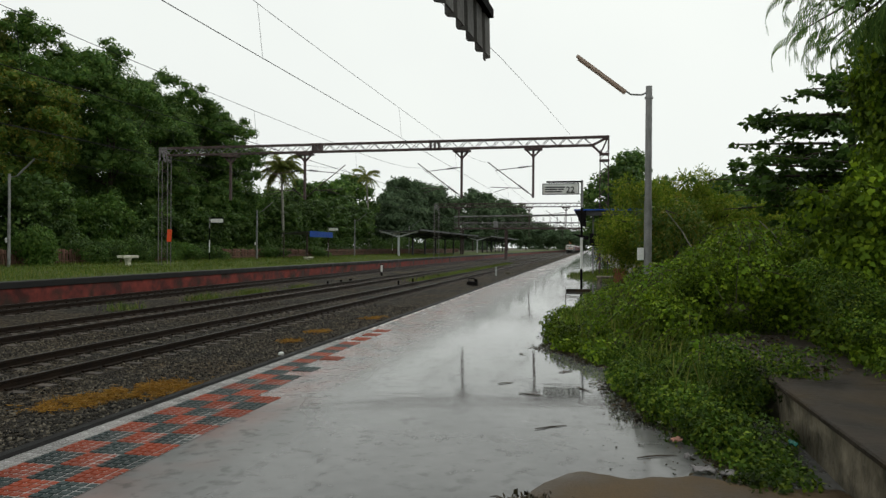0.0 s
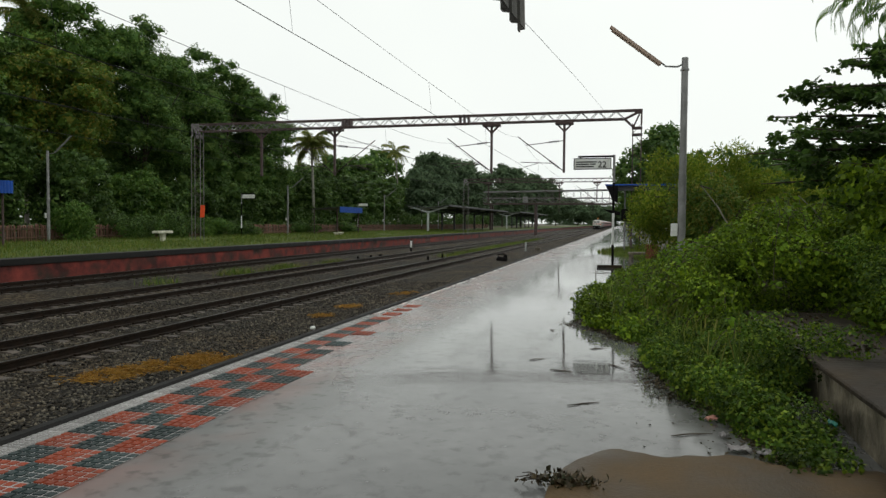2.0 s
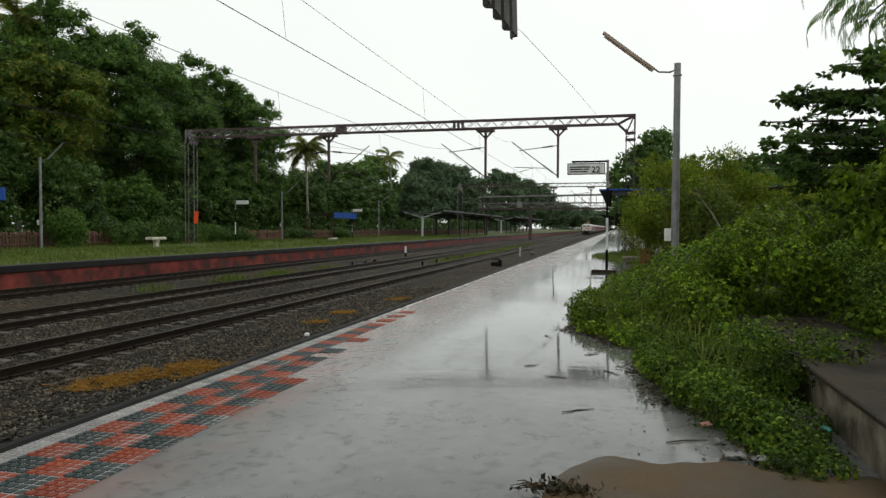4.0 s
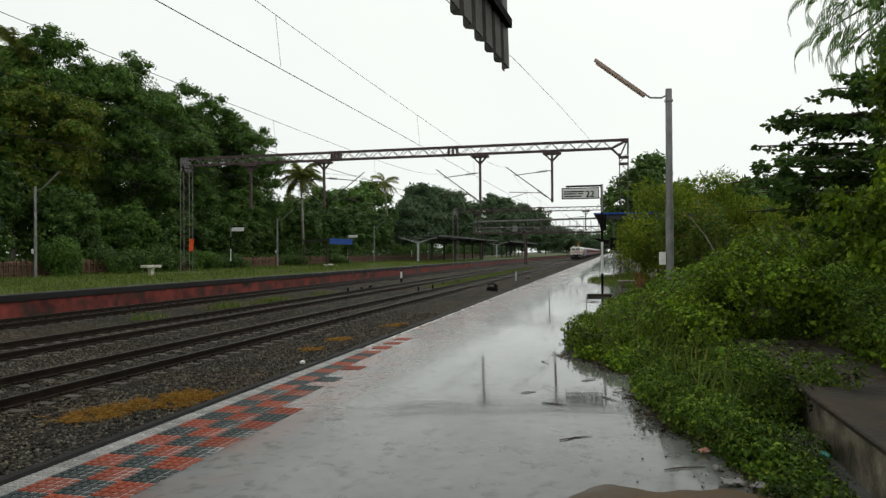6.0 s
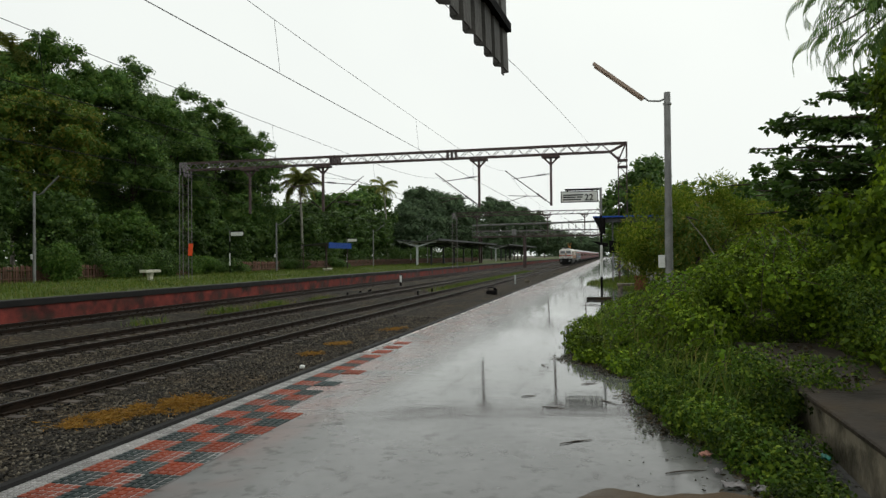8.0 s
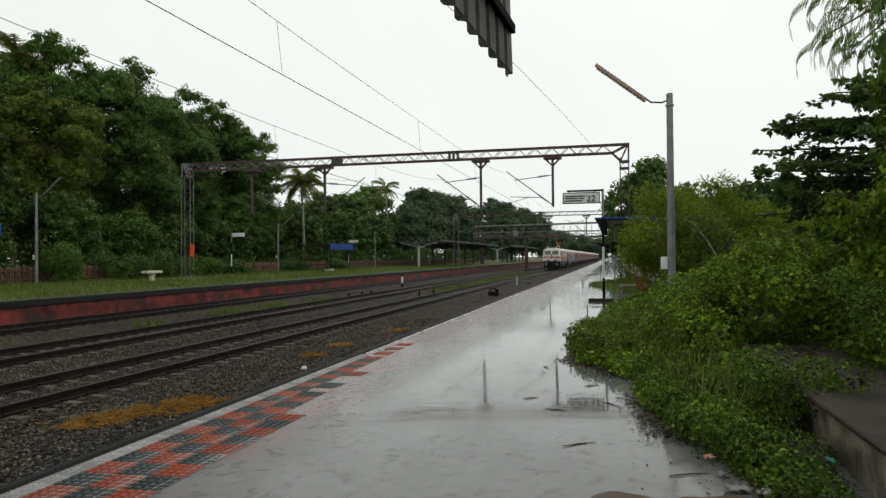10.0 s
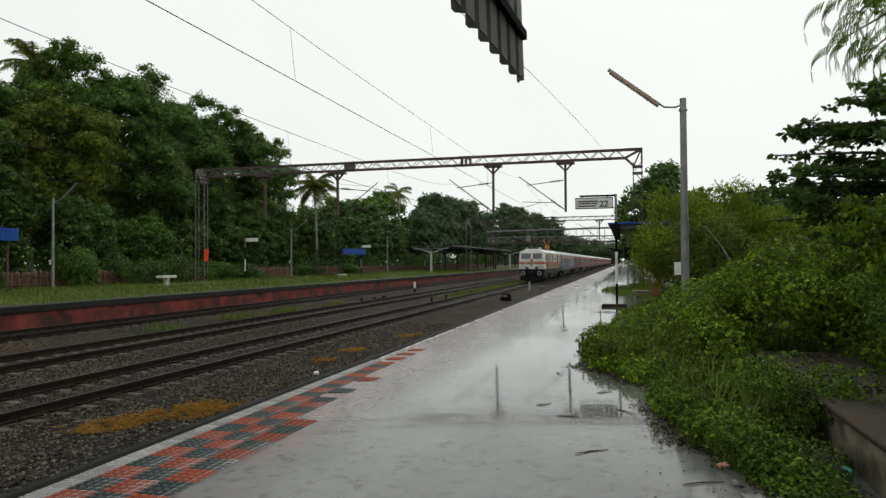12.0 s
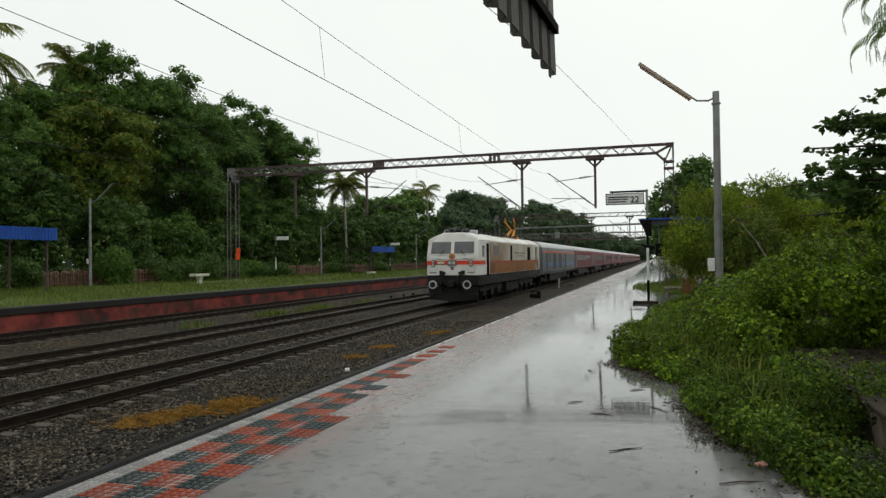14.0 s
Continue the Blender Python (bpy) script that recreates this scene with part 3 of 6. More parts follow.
def lattice_mast(bm_chord, bm_lace, x, y, z0, z1, w=0.5, d=0.4, t=0.055):
    for sx in (-1, 1):
        for sy in (-1, 1):
            bar(bm_chord, (x + sx * w / 2, y + sy * d / 2, z0), (x + sx * w / 2, y + sy * d / 2, z1), t, t)
    n = int((z1 - z0) / 0.55)
    for i in range(n):
        a, b = z0 + (z1 - z0) * i / n, z0 + (z1 - z0) * (i + 1) / n
        s = 1 if i % 2 else -1
        for sy in (-1, 1):
            bar(bm_lace, (x - s * w / 2, y + sy * d / 2, a), (x + s * w / 2, y + sy * d / 2, b), 0.018, 0.018)


def insulator(bm, a, b):
    a, b = Vector(a), Vector(b)
    for i in range(5):
        p, q = a.lerp(b, i / 5), a.lerp(b, (i + 0.55) / 5)
        rod(bm, p, q, 0.085, 0.03, 8)


def cantilever(parent, x, y, s):
    """The hinged arm on a drop post at x, reaching s * 2.6 m out over its track."""
    bm, bi = bmesh.new(), bmesh.new()
    rod(bm, (x, y, 4.85), (x + s * 2.9, y, 7.05), 0.03)
    rod(bm, (x, y, 6.75), (x + s * 2.4, y, 6.5), 0.025)
    rod(bm, (x + s * 0.6, y, 5.35), (x + s * 2.7, y, 5.45), 0.022)
    rod(bm, (x + s * 1.5, y, 5.4), (x + s * 2.5, y, 5.12), 0.018)
    insulator(bi, (x + s * 0.35, y, 5.1), (x + s * 0.95, y, 5.57))
    bj = bmesh.new()
    insulator(bj, (x + s * 0.35, y, 6.72), (x + s * 1.0, y, 6.65))
    part("insulator", bj, M_BLACK, parent)
    part("cantilever_arm", bm, M_STEEL, parent)
    part("insulator", bi, M_BLACK, parent, "ribbed brown porcelain insulators")


def portal(y, xl, xr, ztop, zbot, drops, arms, label, lace=None):
    g = thing("overhead_gantry", pose(0, 0, 0), label, "gantry", "overhead line portals")
    bl = bmesh.new()
    xin = xr - 1.0
    lattice(bl, y, xl + 0.6, xin, zbot + 0.05, ztop - 0.05, 0.5, 0.52)
    for dy in (-0.25, 0.25):
        for z in (zbot + 0.05, ztop - 0.05):
            part("girder_chord", bar(bmesh.new(), (xl + 0.6, y + dy, z), (xin, y + dy, z), 0.09, 0.09), M_STEEL, g)
    tagged(part("girder_lacing", bl, lace or M_STEEL, g, "pale zigzag lacing bars"), kind="stuff")
    for fx in (-10.0, -18.1):
        if xl < fx < xr:
            bp = bmesh.new()
            for dx in (-0.28, 0.0, 0.28):
                box(bp, fx + dx - 0.022, fx + dx + 0.022, y - 0.29, y + 0.29, zbot - 0.02, ztop + 0.02)
            part("splice_plate", bp, M_STEEL, g)
    for x, s in ((xr - 0.27, 1), (xl + 0.27, -1)):
        bm, bz = bmesh.new(), bmesh.new()
        lattice_mast(bm, bz, x, y, -0.2, ztop - 0.85, 0.5 if s > 0 else 0.72, t=0.055 if s > 0 else 0.036)
        # haunch between the mast and the girder
        for dy in (-0.25, 0.25):
            bar(bm, (xin if s > 0 else xl + 0.6, y + dy, ztop - 0.05), (x + s * 0.27, y + dy, ztop - 0.05), 0.1, 0.1)
            bar(bm, (x + s * 0.25, y + dy, ztop - 0.9), (x + s * 0.25, y + dy, ztop), 0.09, 0.09)
            bar(bm, (xin if s > 0 else xl + 0.6, y + dy, zbot + 0.05), (x + s * 0.2, y + dy, ztop - 0.08), 0.08, 0.08)
            bar(bm, (xin if s > 0 else xl + 0.6, y + dy, zbot + 0.05), (x - s * 0.22, y + dy, zbot - 0.45), 0.08, 0.08)
            bar(bm, (x - s * 0.22, y + dy, zbot - 0.45), (x + s * 0.2, y + dy, ztop - 0.1), 0.07, 0.07)
        for z in (ztop - 1.05, ztop - 1.45) if s > 0 else ():
            box(bm, x - 0.3, x + 0.3, y - 0.26, y + 0.26, z - 0.12, z)
        part("mast", bm, M_STEEL if s > 0 else M_LATTICE, g)
        tagged(part("mast_lacing", bz, M_STEEL, g), kind="stuff")
    for x in drops:
        bm = bmesh.new()
        box(bm, x - 0.07, x + 0.07, y - 0.07, y + 0.07, 4.75, zbot - 0.12)
        box(bm, x - 0.55, x + 0.55, y - 0.3, y + 0.3, zbot - 0.17, zbot - 0.04)
        bar(bm, (x - 0.42, y, zbot - 0.16), (x, y, zbot - 0.6), 0.12, 0.1)
        bar(bm, (x + 0.42, y, zbot - 0.16), (x, y, zbot - 0.6), 0.12, 0.1)
        part("drop_post", bm, M_STEEL, g)
    for x, s in arms:
        cantilever(g, x, y, s)
    return g


def wire(name, points, r, label):
    bm = bmesh.new()
    sweep(bm, points, [r] * len(points), 5)
    return tagged(part(name, bm, M_WIRE), label, "overhead wire", "overhead wires")


def catenary(x, z_carry, z_contact, y0, y1, drops, span=43.0, thick=1.0):
    """A carrying wire that sags between portals, its contact wire and droppers."""
    pts = []
    y = y0
    while y <= y1:
        k = ((y - GANTRY_Y) / span) % 1.0
        pts.append((x, y, z_carry + 0.75 * (2 * k - 1) ** 4))
        y += span / 16
    wire("carrying_wire", pts, 0.0075 * thick, "dark carrying wire of the overhead line")
    c = tagged(part("contact_wire", sweep(bmesh.new(), [(x, y0, z_contact), (x, (y0 + y1) / 2, z_contact), (x, y1, z_contact)], [0.0105 * thick] * 3, 5), M_WIRE), "dark contact wire with thin droppers above the track", "overhead wire", "overhead wires")
    for y in drops:
        k = ((y - GANTRY_Y) / span) % 1.0
        bm = rod(bmesh.new(), (x, y, z_carry + 0.75 * (2 * k - 1) ** 4), (x + 0.05, y + 0.12, z_contact), 0.005, seg=4)
        part("dropper", bm, M_WIRE, c)


# ------------------------------------------------------------ station furniture
def lamp_post(m, h, arm, mat, label, group, tube=1.35, box_z=1.3, slim=1.0, shade=None):
    """A tubular lamp post with a sloping tube fitting and a switch box."""
    p = thing("lamp_post", m, label, "lamp post", group)
    bm = bmesh.new()
    rod(bm, (0, 0, -0.2), (0, 0, h * 0.5), 0.092, 0.09, 14)
    rod(bm, (0, 0, h * 0.5), (0, 0, h), 0.082, 0.075, 14)
    part("pole", bm, mat, p, smooth=False)
    bm = bmesh.new()
    sweep(bm, [(0, 0, h - 0.13), (arm * 0.12, 0, h - 0.2), (arm * 0.3, 0, h - 0.18), (arm * 0.42, 0, h - 0.05)], [0.022] * 4)
    rod(bm, (0, 0, h - 0.3), (0, 0, h - 0.26), 0.1, seg=12)
    part("bracket", bm, M_GALV, p)
    a = Vector((arm * 0.38, 0, h - 0.12))
    d = Vector((arm, 0, abs(arm) * 0.80)).normalized()
    bm = bmesh.new()
    bar(bm, a, a + d * tube, 0.11 * slim, 0.07 * slim)
    part("lamp_housing", bm, shade or M_TUBE, p, "rust-stained lamp housing")
    bm = bmesh.new()
    off = Vector((0, 0, -0.055))
    rod(bm, a + d * 0.04 + off, a + d * (tube - 0.04) + off, 0.035 * slim, seg=8)
    part("tube", bm, shade or M_TUBE, p, "unlit fluorescent tube cover")
    bm = bmesh.new()
    box(bm, -0.24, -0.09, -0.07, 0.07, box_z, box_z + 0.3, 0.01)
    part("switch_box", bm, M_WHITE, p, "white metal switch box")
    return p


def coach_sign(m, label, group, digits=""):
    """A coach position indicator: a long white board on a banded pole."""
    s = thing("coach_indicator", m, label, "sign", group)
    for i, (z0, z1, mt) in enumerate(((-0.1, 0.85, M_BLACK), (0.85, 2.0, M_WHITE), (2.0, 3.1, M_BLACK), (3.1, 4.12, M_GALV))):
        part("pole_section", rod(bmesh.new(), (0, 0, z0), (0, 0, z1), 0.045, seg=12), mt, s)
    part("board", box(bmesh.new(), -1.42, -0.12, -0.05, 0.05, 3.62, 3.98, 0.008), M_WHITE, s, "white sign board with dark border")
    fr = bmesh.new()
    for z in (3.6, 3.985):
        box(fr, -1.45, -0.1, -0.06, 0.06, z, z + 0.025)
    for x in (-1.45, -0.125):
        box(fr, x, x + 0.025, -0.06, 0.06, 3.6, 4.01)
    part("board_frame", fr, M_BLACK, s)
    part("hood", box(bmesh.new(), -1.3, -0.02, -0.07, 0.07, 4.04, 4.1, 0.008), M_BLACK, s)
    for x in (-1.2, -0.3):
        part("hanger", box(bmesh.new(), x - 0.02, x + 0.02, -0.02, 0.02, 3.98, 4.06), M_BLACK, s)
    tx = bmesh.new()
    for x0, x1, z in ((-1.36, -0.62, 3.87), (-1.36, -0.9, 3.79), (-0.86, -0.66, 3.79), (-1.36, -0.72, 3.70)):
        box(tx, x0, x1, -0.056, -0.051, z - 0.022, z + 0.022)
    part("lettering", tx, M_BLACK, s)
    if digits:
        cu = bpy.data.curves.new("numeral", "FONT")
        cu.body, cu.size, cu.extrude, cu.offset = digits, 0.32, 0.002, 0.005
        cu.materials.append(M_BLACK)
        o = new("numeral", cu)
        o.parent = s
        o.matrix_basis = pose(-0.585, -0.055, 3.665, 90, 0, 0)
    return s


def shelter(m, length, width, z, roof, fascia, label, post_every=9.0, high=0.35):
    """A butterfly platform shelter on Y-shaped posts, its length along y."""
    s = thing("platform_shelter", m, label, "shelter", "platform shelters")
    bm = bmesh.new()
    prism(bm, [(-width / 2, z + high), (0, z), (width / 2, z + high), (width / 2, z + high + 0.08), (0, z + 0.1), (-width / 2, z + high + 0.08)], 0, length)
    part("roof", bm, roof, s)
    bm = bmesh.new()
    box(bm, width / 2 - 0.02, width / 2 + 0.04, 0, length, z + high - 0.12, z + high + 0.18)
    part("fascia", bm, fascia, s)
    y = 0.6
    while y < length:
        bm = bmesh.new()
        box(bm, -0.16, 0.16, y - 0.13, y + 0.13, 0, z - 0.5, 0.02)
        for sgn in (-1, 1):
            bar(bm, (0, y, z - 0.75), (sgn * width * 0.45, y, z + high * 0.8), 0.16, 0.2)
            bar(bm, (sgn * 0.3, y, z + 0.05), (sgn * width * 0.3, y, z - 0.1), 0.08, 0.08)
        box(bm, -width * 0.42, width * 0.42, y - 0.06, y + 0.06, z - 0.12, z - 0.02)
        part("post", bm, M_PALEPAINT if y < 1 else M_ROOFDARK, s, "pale grey painted Y-shaped post" if y < 1 else "")
        y += post_every
    return s


def blue_shelter(m, length, depth, z, label):
    """A small waiting shelter with a corrugated blue roof edge."""
    s = thing("waiting_shelter", m, label, "shelter", "small shelters")
    n = int(length / 0.2)
    bm = bmesh.new()
    pts = []
    for i in range(n * 4 + 1):
        u = i / 4
        pts.append((u * length / n, 0.03 if i % 4 in (1, 2) else 0.0))
    lo = [bm.verts.new((depth / 2 + dx, y, z - 0.62)) for y, dx in pts]
    hi = [bm.verts.new((depth / 2 + dx, y, z + 0.05)) for y, dx in pts]
    for i in range(len(pts) - 1):
        bm.faces.new((lo[i], lo[i + 1], hi[i + 1], hi[i]))
    bm.normal_update()
    bmesh.ops.solidify(bm, geom=bm.faces[:], thickness=0.01)
    part("fascia", bm, M_BLUE, s, "bright blue corrugated fascia sheet")
    bm = bmesh.new()
    prism(bm, [(-depth / 2, z - 0.3), (depth / 2 - 0.02, z), (depth / 2 - 0.02, z + 0.05), (-depth / 2, z - 0.24)], 0, length)
    part("roof", bm, M_ROOFDARK, s)
    for y in (0.3, length - 0.3):
        for x in (-depth / 2 + 0.3, depth / 2 - 0.4):
            part("post", rod(bmesh.new(), (x, y, 0), (x, y, z - 0.1), 0.06), M_STEEL, s)
    return s


def stone_bench(m):
    s = thing("concrete_bench", m, "cream painted concrete slab bench on one flared leg", "bench")
    part("seat", box(bmesh.new(), -0.26, 0.26, -0.78, 0.78, 0.62, 0.80, 0.02), M_CREAM, s)
    bm = bmesh.new()
    prism(bm, [(-0.12, -0.1), (0.12, -0.1), (0.1, 0.35), (0.2, 0.62), (-0.2, 0.62), (-0.1, 0.35)], -0.16, 0.16)
    part("leg", bm, M_CREAM, s)


def fence():
    f = thing("pale_fence", pose(-37.0, 0, 0.1), "weathered brown concrete paling fence along the back of the platform", "fence")
    me = bpy.data.meshes.new("pale")
    bm = bmesh.new()
    prism(bm, [(-0.03, 0), (0.03, 0), (0.03, 1.05), (0, 1.15), (-0.03, 1.05)], -0.06, 0.06)
    bm.to_mesh(me)
    bm.free()
    me.materials.append(M_FENCE)
    rng = random.Random(3)
    for i in range(280):
        o = new("pale", me)
        o.parent = f
        o.matrix_basis = pose(rng.uniform(-0.03, 0.03), 27 + 0.2 * i, rng.uniform(-0.06, 0.06), rng.uniform(-2, 2), rng.uniform(-3, 3), 0)
    bm = bmesh.new()
    y = 27 + 0.2 * 280
    while y < 190:
        box(bm, -0.03, 0.03, y - 0.07, y + 0.07, 0, 1.12)
        y += 0.24
    tagged(part("pales_beyond", bm, M_FENCE, f), kind="stuff")
    for z in (0.3, 0.85):
        part("fence_rail", box(bmesh.new(), 0.035, 0.1, 27, 190, z, z + 0.08), M_FENCE, f)


def footbridge():
    b = thing("footbridge", pose(0, 150, 0), "grey steel footbridge with a sheet roof across the tracks", "footbridge")
    part("roof", prism(bmesh.new(), [(-30, 8.32), (3, 8.75), (3, 9.0), (-30, 8.57)], -1.7, 1.7), M_GALV, b)
    part("deck", box(bmesh.new(), -30, 3, -1.5, 1.5, 5.68, 5.95), M_STEEL, b)
    for y in (-1.5, 1.5):
        bm = bmesh.new()
        box(bm, -30, 3, y - 0.05, y + 0.05, 7.0, 7.15)
        x = -30
        up = True
        while x < 3:
            bar(bm, (x, y, 5.9 if up else 7.05), (x + 1.5, y, 7.05 if up else 5.9), 0.07, 0.07)
            bar(bm, (x, y, 5.9), (x, y, 8.4), 0.06, 0.06)
            up = not up
            x += 1.5
        part("truss_side", bm, M_LATTICE, b)
    for x in (-28.5, -18.6, 1.5):
        bm = bmesh.new()
        for y in (-1.2, 1.2):
            box(bm, x - 0.18, x + 0.18, y - 0.18, y + 0.18, -1.1 if x == -18.6 else -0.1, 5.6)
        bar(bm, (x, -1.2, 1), (x, 1.2, 4.5), 0.12, 0.12)
        part("pier", bm, M_STEEL, b)
    part("sign_panel", box(bmesh.new(), -21.2, -20.2, -1.75, -1.6, 6.1, 7.4), M_GALV, b)


# ------------------------------------------------------------ trees and plants
def core_ball():
    """The triangles of a rough ball, n x 3 x 3."""
    bm = bmesh.new()
    bmesh.ops.create_icosphere(bm, subdivisions=1, radius=1.0)
    tri = np.array([[tuple(v.co) for v in f.verts] for f in bm.faces])
    bm.free()
    return tri


def tree(x, y, h, r, seed, mat, n=9000, size=0.34, base=0.22, trunk=0.3, z0=0.1, label="", group="trees behind the far platform", category="tree", squash=1.0, leaf_width=0.5, clumps=7, lay=0.35):
    """Trunk, limbs and a crown of many leaf clumps with gaps between them."""
    rng = np.random.default_rng(seed)
    t = thing("tree", pose(x, y, z0), label or "tall broadleaf tree with a dense dark green rain-wet crown", category, group)
    bm = bmesh.new()
    lean = rng.normal(0, 0.4, 2)
    sweep(bm, [(0, 0, -0.3), (lean[0] * 0.3, lean[1] * 0.3, h * 0.3), (lean[0], lean[1], h * 0.62)], [trunk, trunk * 0.75, trunk * 0.35], 8)
    part("trunk", bm, M_BARK, t)
    puffs = []
    h *= 1.04
    zc, zr = h * (base + 1) / 2, h * (1 - base) / 2
    # boughs first, then the leaf clumps that sit on them
    boughs = []
    for i in range(34):
        u = unit(rng.normal(0, 1, (1, 3)))[0]
        br = r * rng.uniform(0.25, 0.43)
        k = rng.uniform(0.74, 1.0)
        boughs.append((np.array([u[0] * (r - br) * k * 1.1, u[1] * (r - br) * k * squash * 1.1, zc + u[2] * (zr - br * 0.8) * k]), br))
    for c, br in boughs:
        for i in range(clumps):
            u = unit(rng.normal(0, 1, (1, 3)) + np.array([[0, 0, 0.2]]))[0]
            pr = br * rng.uniform(0.2, 0.46)
            q = c + u * (br - pr * 0.6) * np.array([1, squash, 0.8])
            puffs.append((q, (pr, pr * squash, pr * rng.uniform(0.6, 0.85))))
        puffs.append((c, (br * 0.7, br * 0.7 * squash, br * 0.55)))
    for i in range(3):
        puffs.append((np.array([rng.normal(0, r * 0.15), rng.normal(0, r * 0.15), zc + zr * (i - 1) * 0.3]), (r * 0.45, r * 0.45 * squash, zr * 0.3)))
    order = list(range(len(puffs)))
    rng.shuffle(order)
    puffs = [puffs[i] for i in order]
    for c, _ in puffs[:9]:
        limbs = bmesh.new()
        s = Vector((lean[0] * 0.6, lean[1] * 0.6, h * rng.uniform(0.25, 0.5)))
        e = Vector(c)
        sweep(limbs, [s, s.lerp(e, 0.5) + Vector((0, 0, 0.4)), e], [trunk * 0.35, trunk * 0.2, 0.03], 5)
        part("limb", limbs, M_BARK, t)
    # the dense inside of each clump, hidden under the leaves
    ball = core_ball()
    hearts = [ball * np.array(q[1]) * 0.74 * rng.uniform(0.82, 1.05, (len(ball), 1, 1)) + q[0] for q in puffs if r * 0.085 < q[1][0] < r * 0.32]
    if lay:
        quads("crown_heart", np.concatenate(hearts), mat, t, corners=3)
    at, out = puff_points(rng, puffs, n, 0.8)
    quads("crown", leaf_quads(rng, at, out, size, leaf_width, 0.35, 0.75, lay), mat, t)
    return t


def palm(x, y, h, seed, frond=3.2, count=20, label="coconut palm with drooping feathered fronds", z0=0.1):
    rng = np.random.default_rng(seed)
    t = thing("palm_tree", pose(x, y, z0), label, "palm", "palms")
    lean = rng.normal(0, 0.5, 2)
    bm = bmesh.new()
    pts = [(lean[0] * (k / 8) ** 2, lean[1] * (k / 8) ** 2, h * k / 8 - 0.2 * (k == 0)) for k in range(9)]
    sweep(bm, pts, [0.2 - 0.01 * k for k in range(9)], 8)
    part("trunk", bm, M_PALMBARK, t)
    top = np.array([lean[0], lean[1], h])
    for i in range(count):
        a = i * 2.399 + rng.normal(0, 0.15)
        el = rng.uniform(-0.75, 1.35)
        hor = np.array([math.cos(a), math.sin(a), 0])
        pts, p = [], top.copy()
        ang = el
        for k in range(9):
            pts.append(p.copy())
            p = p + (hor * math.cos(ang) + np.array([0, 0, math.sin(ang)])) * frond / 8
            ang -= 0.09 + 0.1 * rng.random() + (0.06 if el > 0.6 else 0)
        quad = []
        for k in range(1, 9):
            for j in range(8):
                b = pts[k - 1] + (pts[k] - pts[k - 1]) * j / 8
                d = unit((pts[k] - pts[k - 1])[None])[0]
                ln = frond * 0.26 * math.sin(math.pi * min(0.95, (k + j / 8) / 9.6)) * rng.uniform(0.65, 1.1) + 0.08
                for s in (-1, 1):
                    side = np.cross(d, np.array([0, 0, 1.0])) * s
                    tip = b + (side * rng.uniform(0.5, 0.9) + d * 0.5 + np.array([0, 0, rng.uniform(-0.75, -0.2)])) * ln
                    wv = d * 0.045
                    quad.append([b - wv, b + wv, tip + wv * 0.4, tip - wv * 0.4])
        f = quads("frond", np.array(quad), M_PALM, t)
        part("frond_rib", sweep(bmesh.new(), [tuple(q) for q in pts], [0.03 - 0.003 * k for k in range(9)], 4), M_PALM, f)
    return t


def bush(name, x, y, z, rx, ry, rz, seed, mat, n, size, label, group="", lumps=14, width=0.5, droop=0.4, category="bush", stems=True):
    """A leafy mound of lumps with stems below."""
    rng = np.random.default_rng(seed)
    t = thing(name, pose(x, y, z), label, category, group)
    puffs = []
    for i in range(lumps):
        u = unit(rng.normal(0, 1, (1, 3)))[0] * rng.uniform(0.2, 0.85)
        k = rng.uniform(0.28, 0.5)
        puffs.append((np.array([u[0] * rx, u[1] * ry, rz * (0.5 + 0.5 * u[2])]), (rx * k, ry * k, rz * k * 0.8)))
    at, out = puff_points(rng, puffs, n, 0.55)
    ok = at[:, 2] > 0.0
    quads("foliage", leaf_quads(rng, at[ok], out[ok], size, width, droop, 0.9, 0.4), mat, t)
    if stems:
        for c, _ in puffs[:6]:
            bm = bmesh.new()
            sweep(bm, [(c[0] * 0.3, c[1] * 0.3, -0.1), (c[0] * 0.7, c[1] * 0.7, c[2] * 0.6), tuple(c)], [0.03, 0.022, 0.01], 5)
            part("stem", bm, M_BARK, t)
    return t


def grass_blades(name, at, rng, h, mat, label, category="grass"):
    n = len(at)
    a = rng.uniform(0, 6.283, n)
    side = np.stack([np.cos(a), np.sin(a), np.zeros(n)], 1) * (0.012 + 0.06 * h) * 0.5
    lean = np.stack([np.cos(a + 1.6), np.sin(a + 1.6), np.zeros(n)], 1) * rng.uniform(0.1, 0.8, (n, 1)) * h
    hh = h * rng.uniform(0.5, 1.3, (n, 1))
    tip = at + lean + np.concatenate([np.zeros((n, 2)), hh], 1)
    v = np.stack([at - side, at + side, tip + side * 0.15, tip - side * 0.15], 1)
    return tagged(quads(name, v, mat), label, category, kind="stuff")


# ------------------------------------------------------------ the place
ground()
near_platform()
far_platform()
ballast()
tracks()

portal(GANTRY_Y, -29.9, 0.95, 8.5, 7.9, (-3.65, -8.22, -19.0, -24.5), ((-3.65, -1), (-8.22, -1), (-19.0, 1), (-19.0, -1)), "dark steel lattice portal gantry carrying the overhead wires across the tracks", M_LATTICE)
portal(100, -23.2, 1.2, 8.15, 7.55, (-3.75, -9.05, -19.5), ((-3.75, -1), (-9.05, -1), (-19.5, 1)), "farther dark steel lattice portal over the tracks")
portal(215, -30, 2.0, 8.6, 8.0, (-4.0, -9.2, -19.5), (), "distant steel portal over the tracks")
catenary(-6.35, 6.27, 5.3, -0.5, 172, (-5.0, 3.5, 12.1, 22.0, 31.5, 52, 62, 72), thick=0.75)
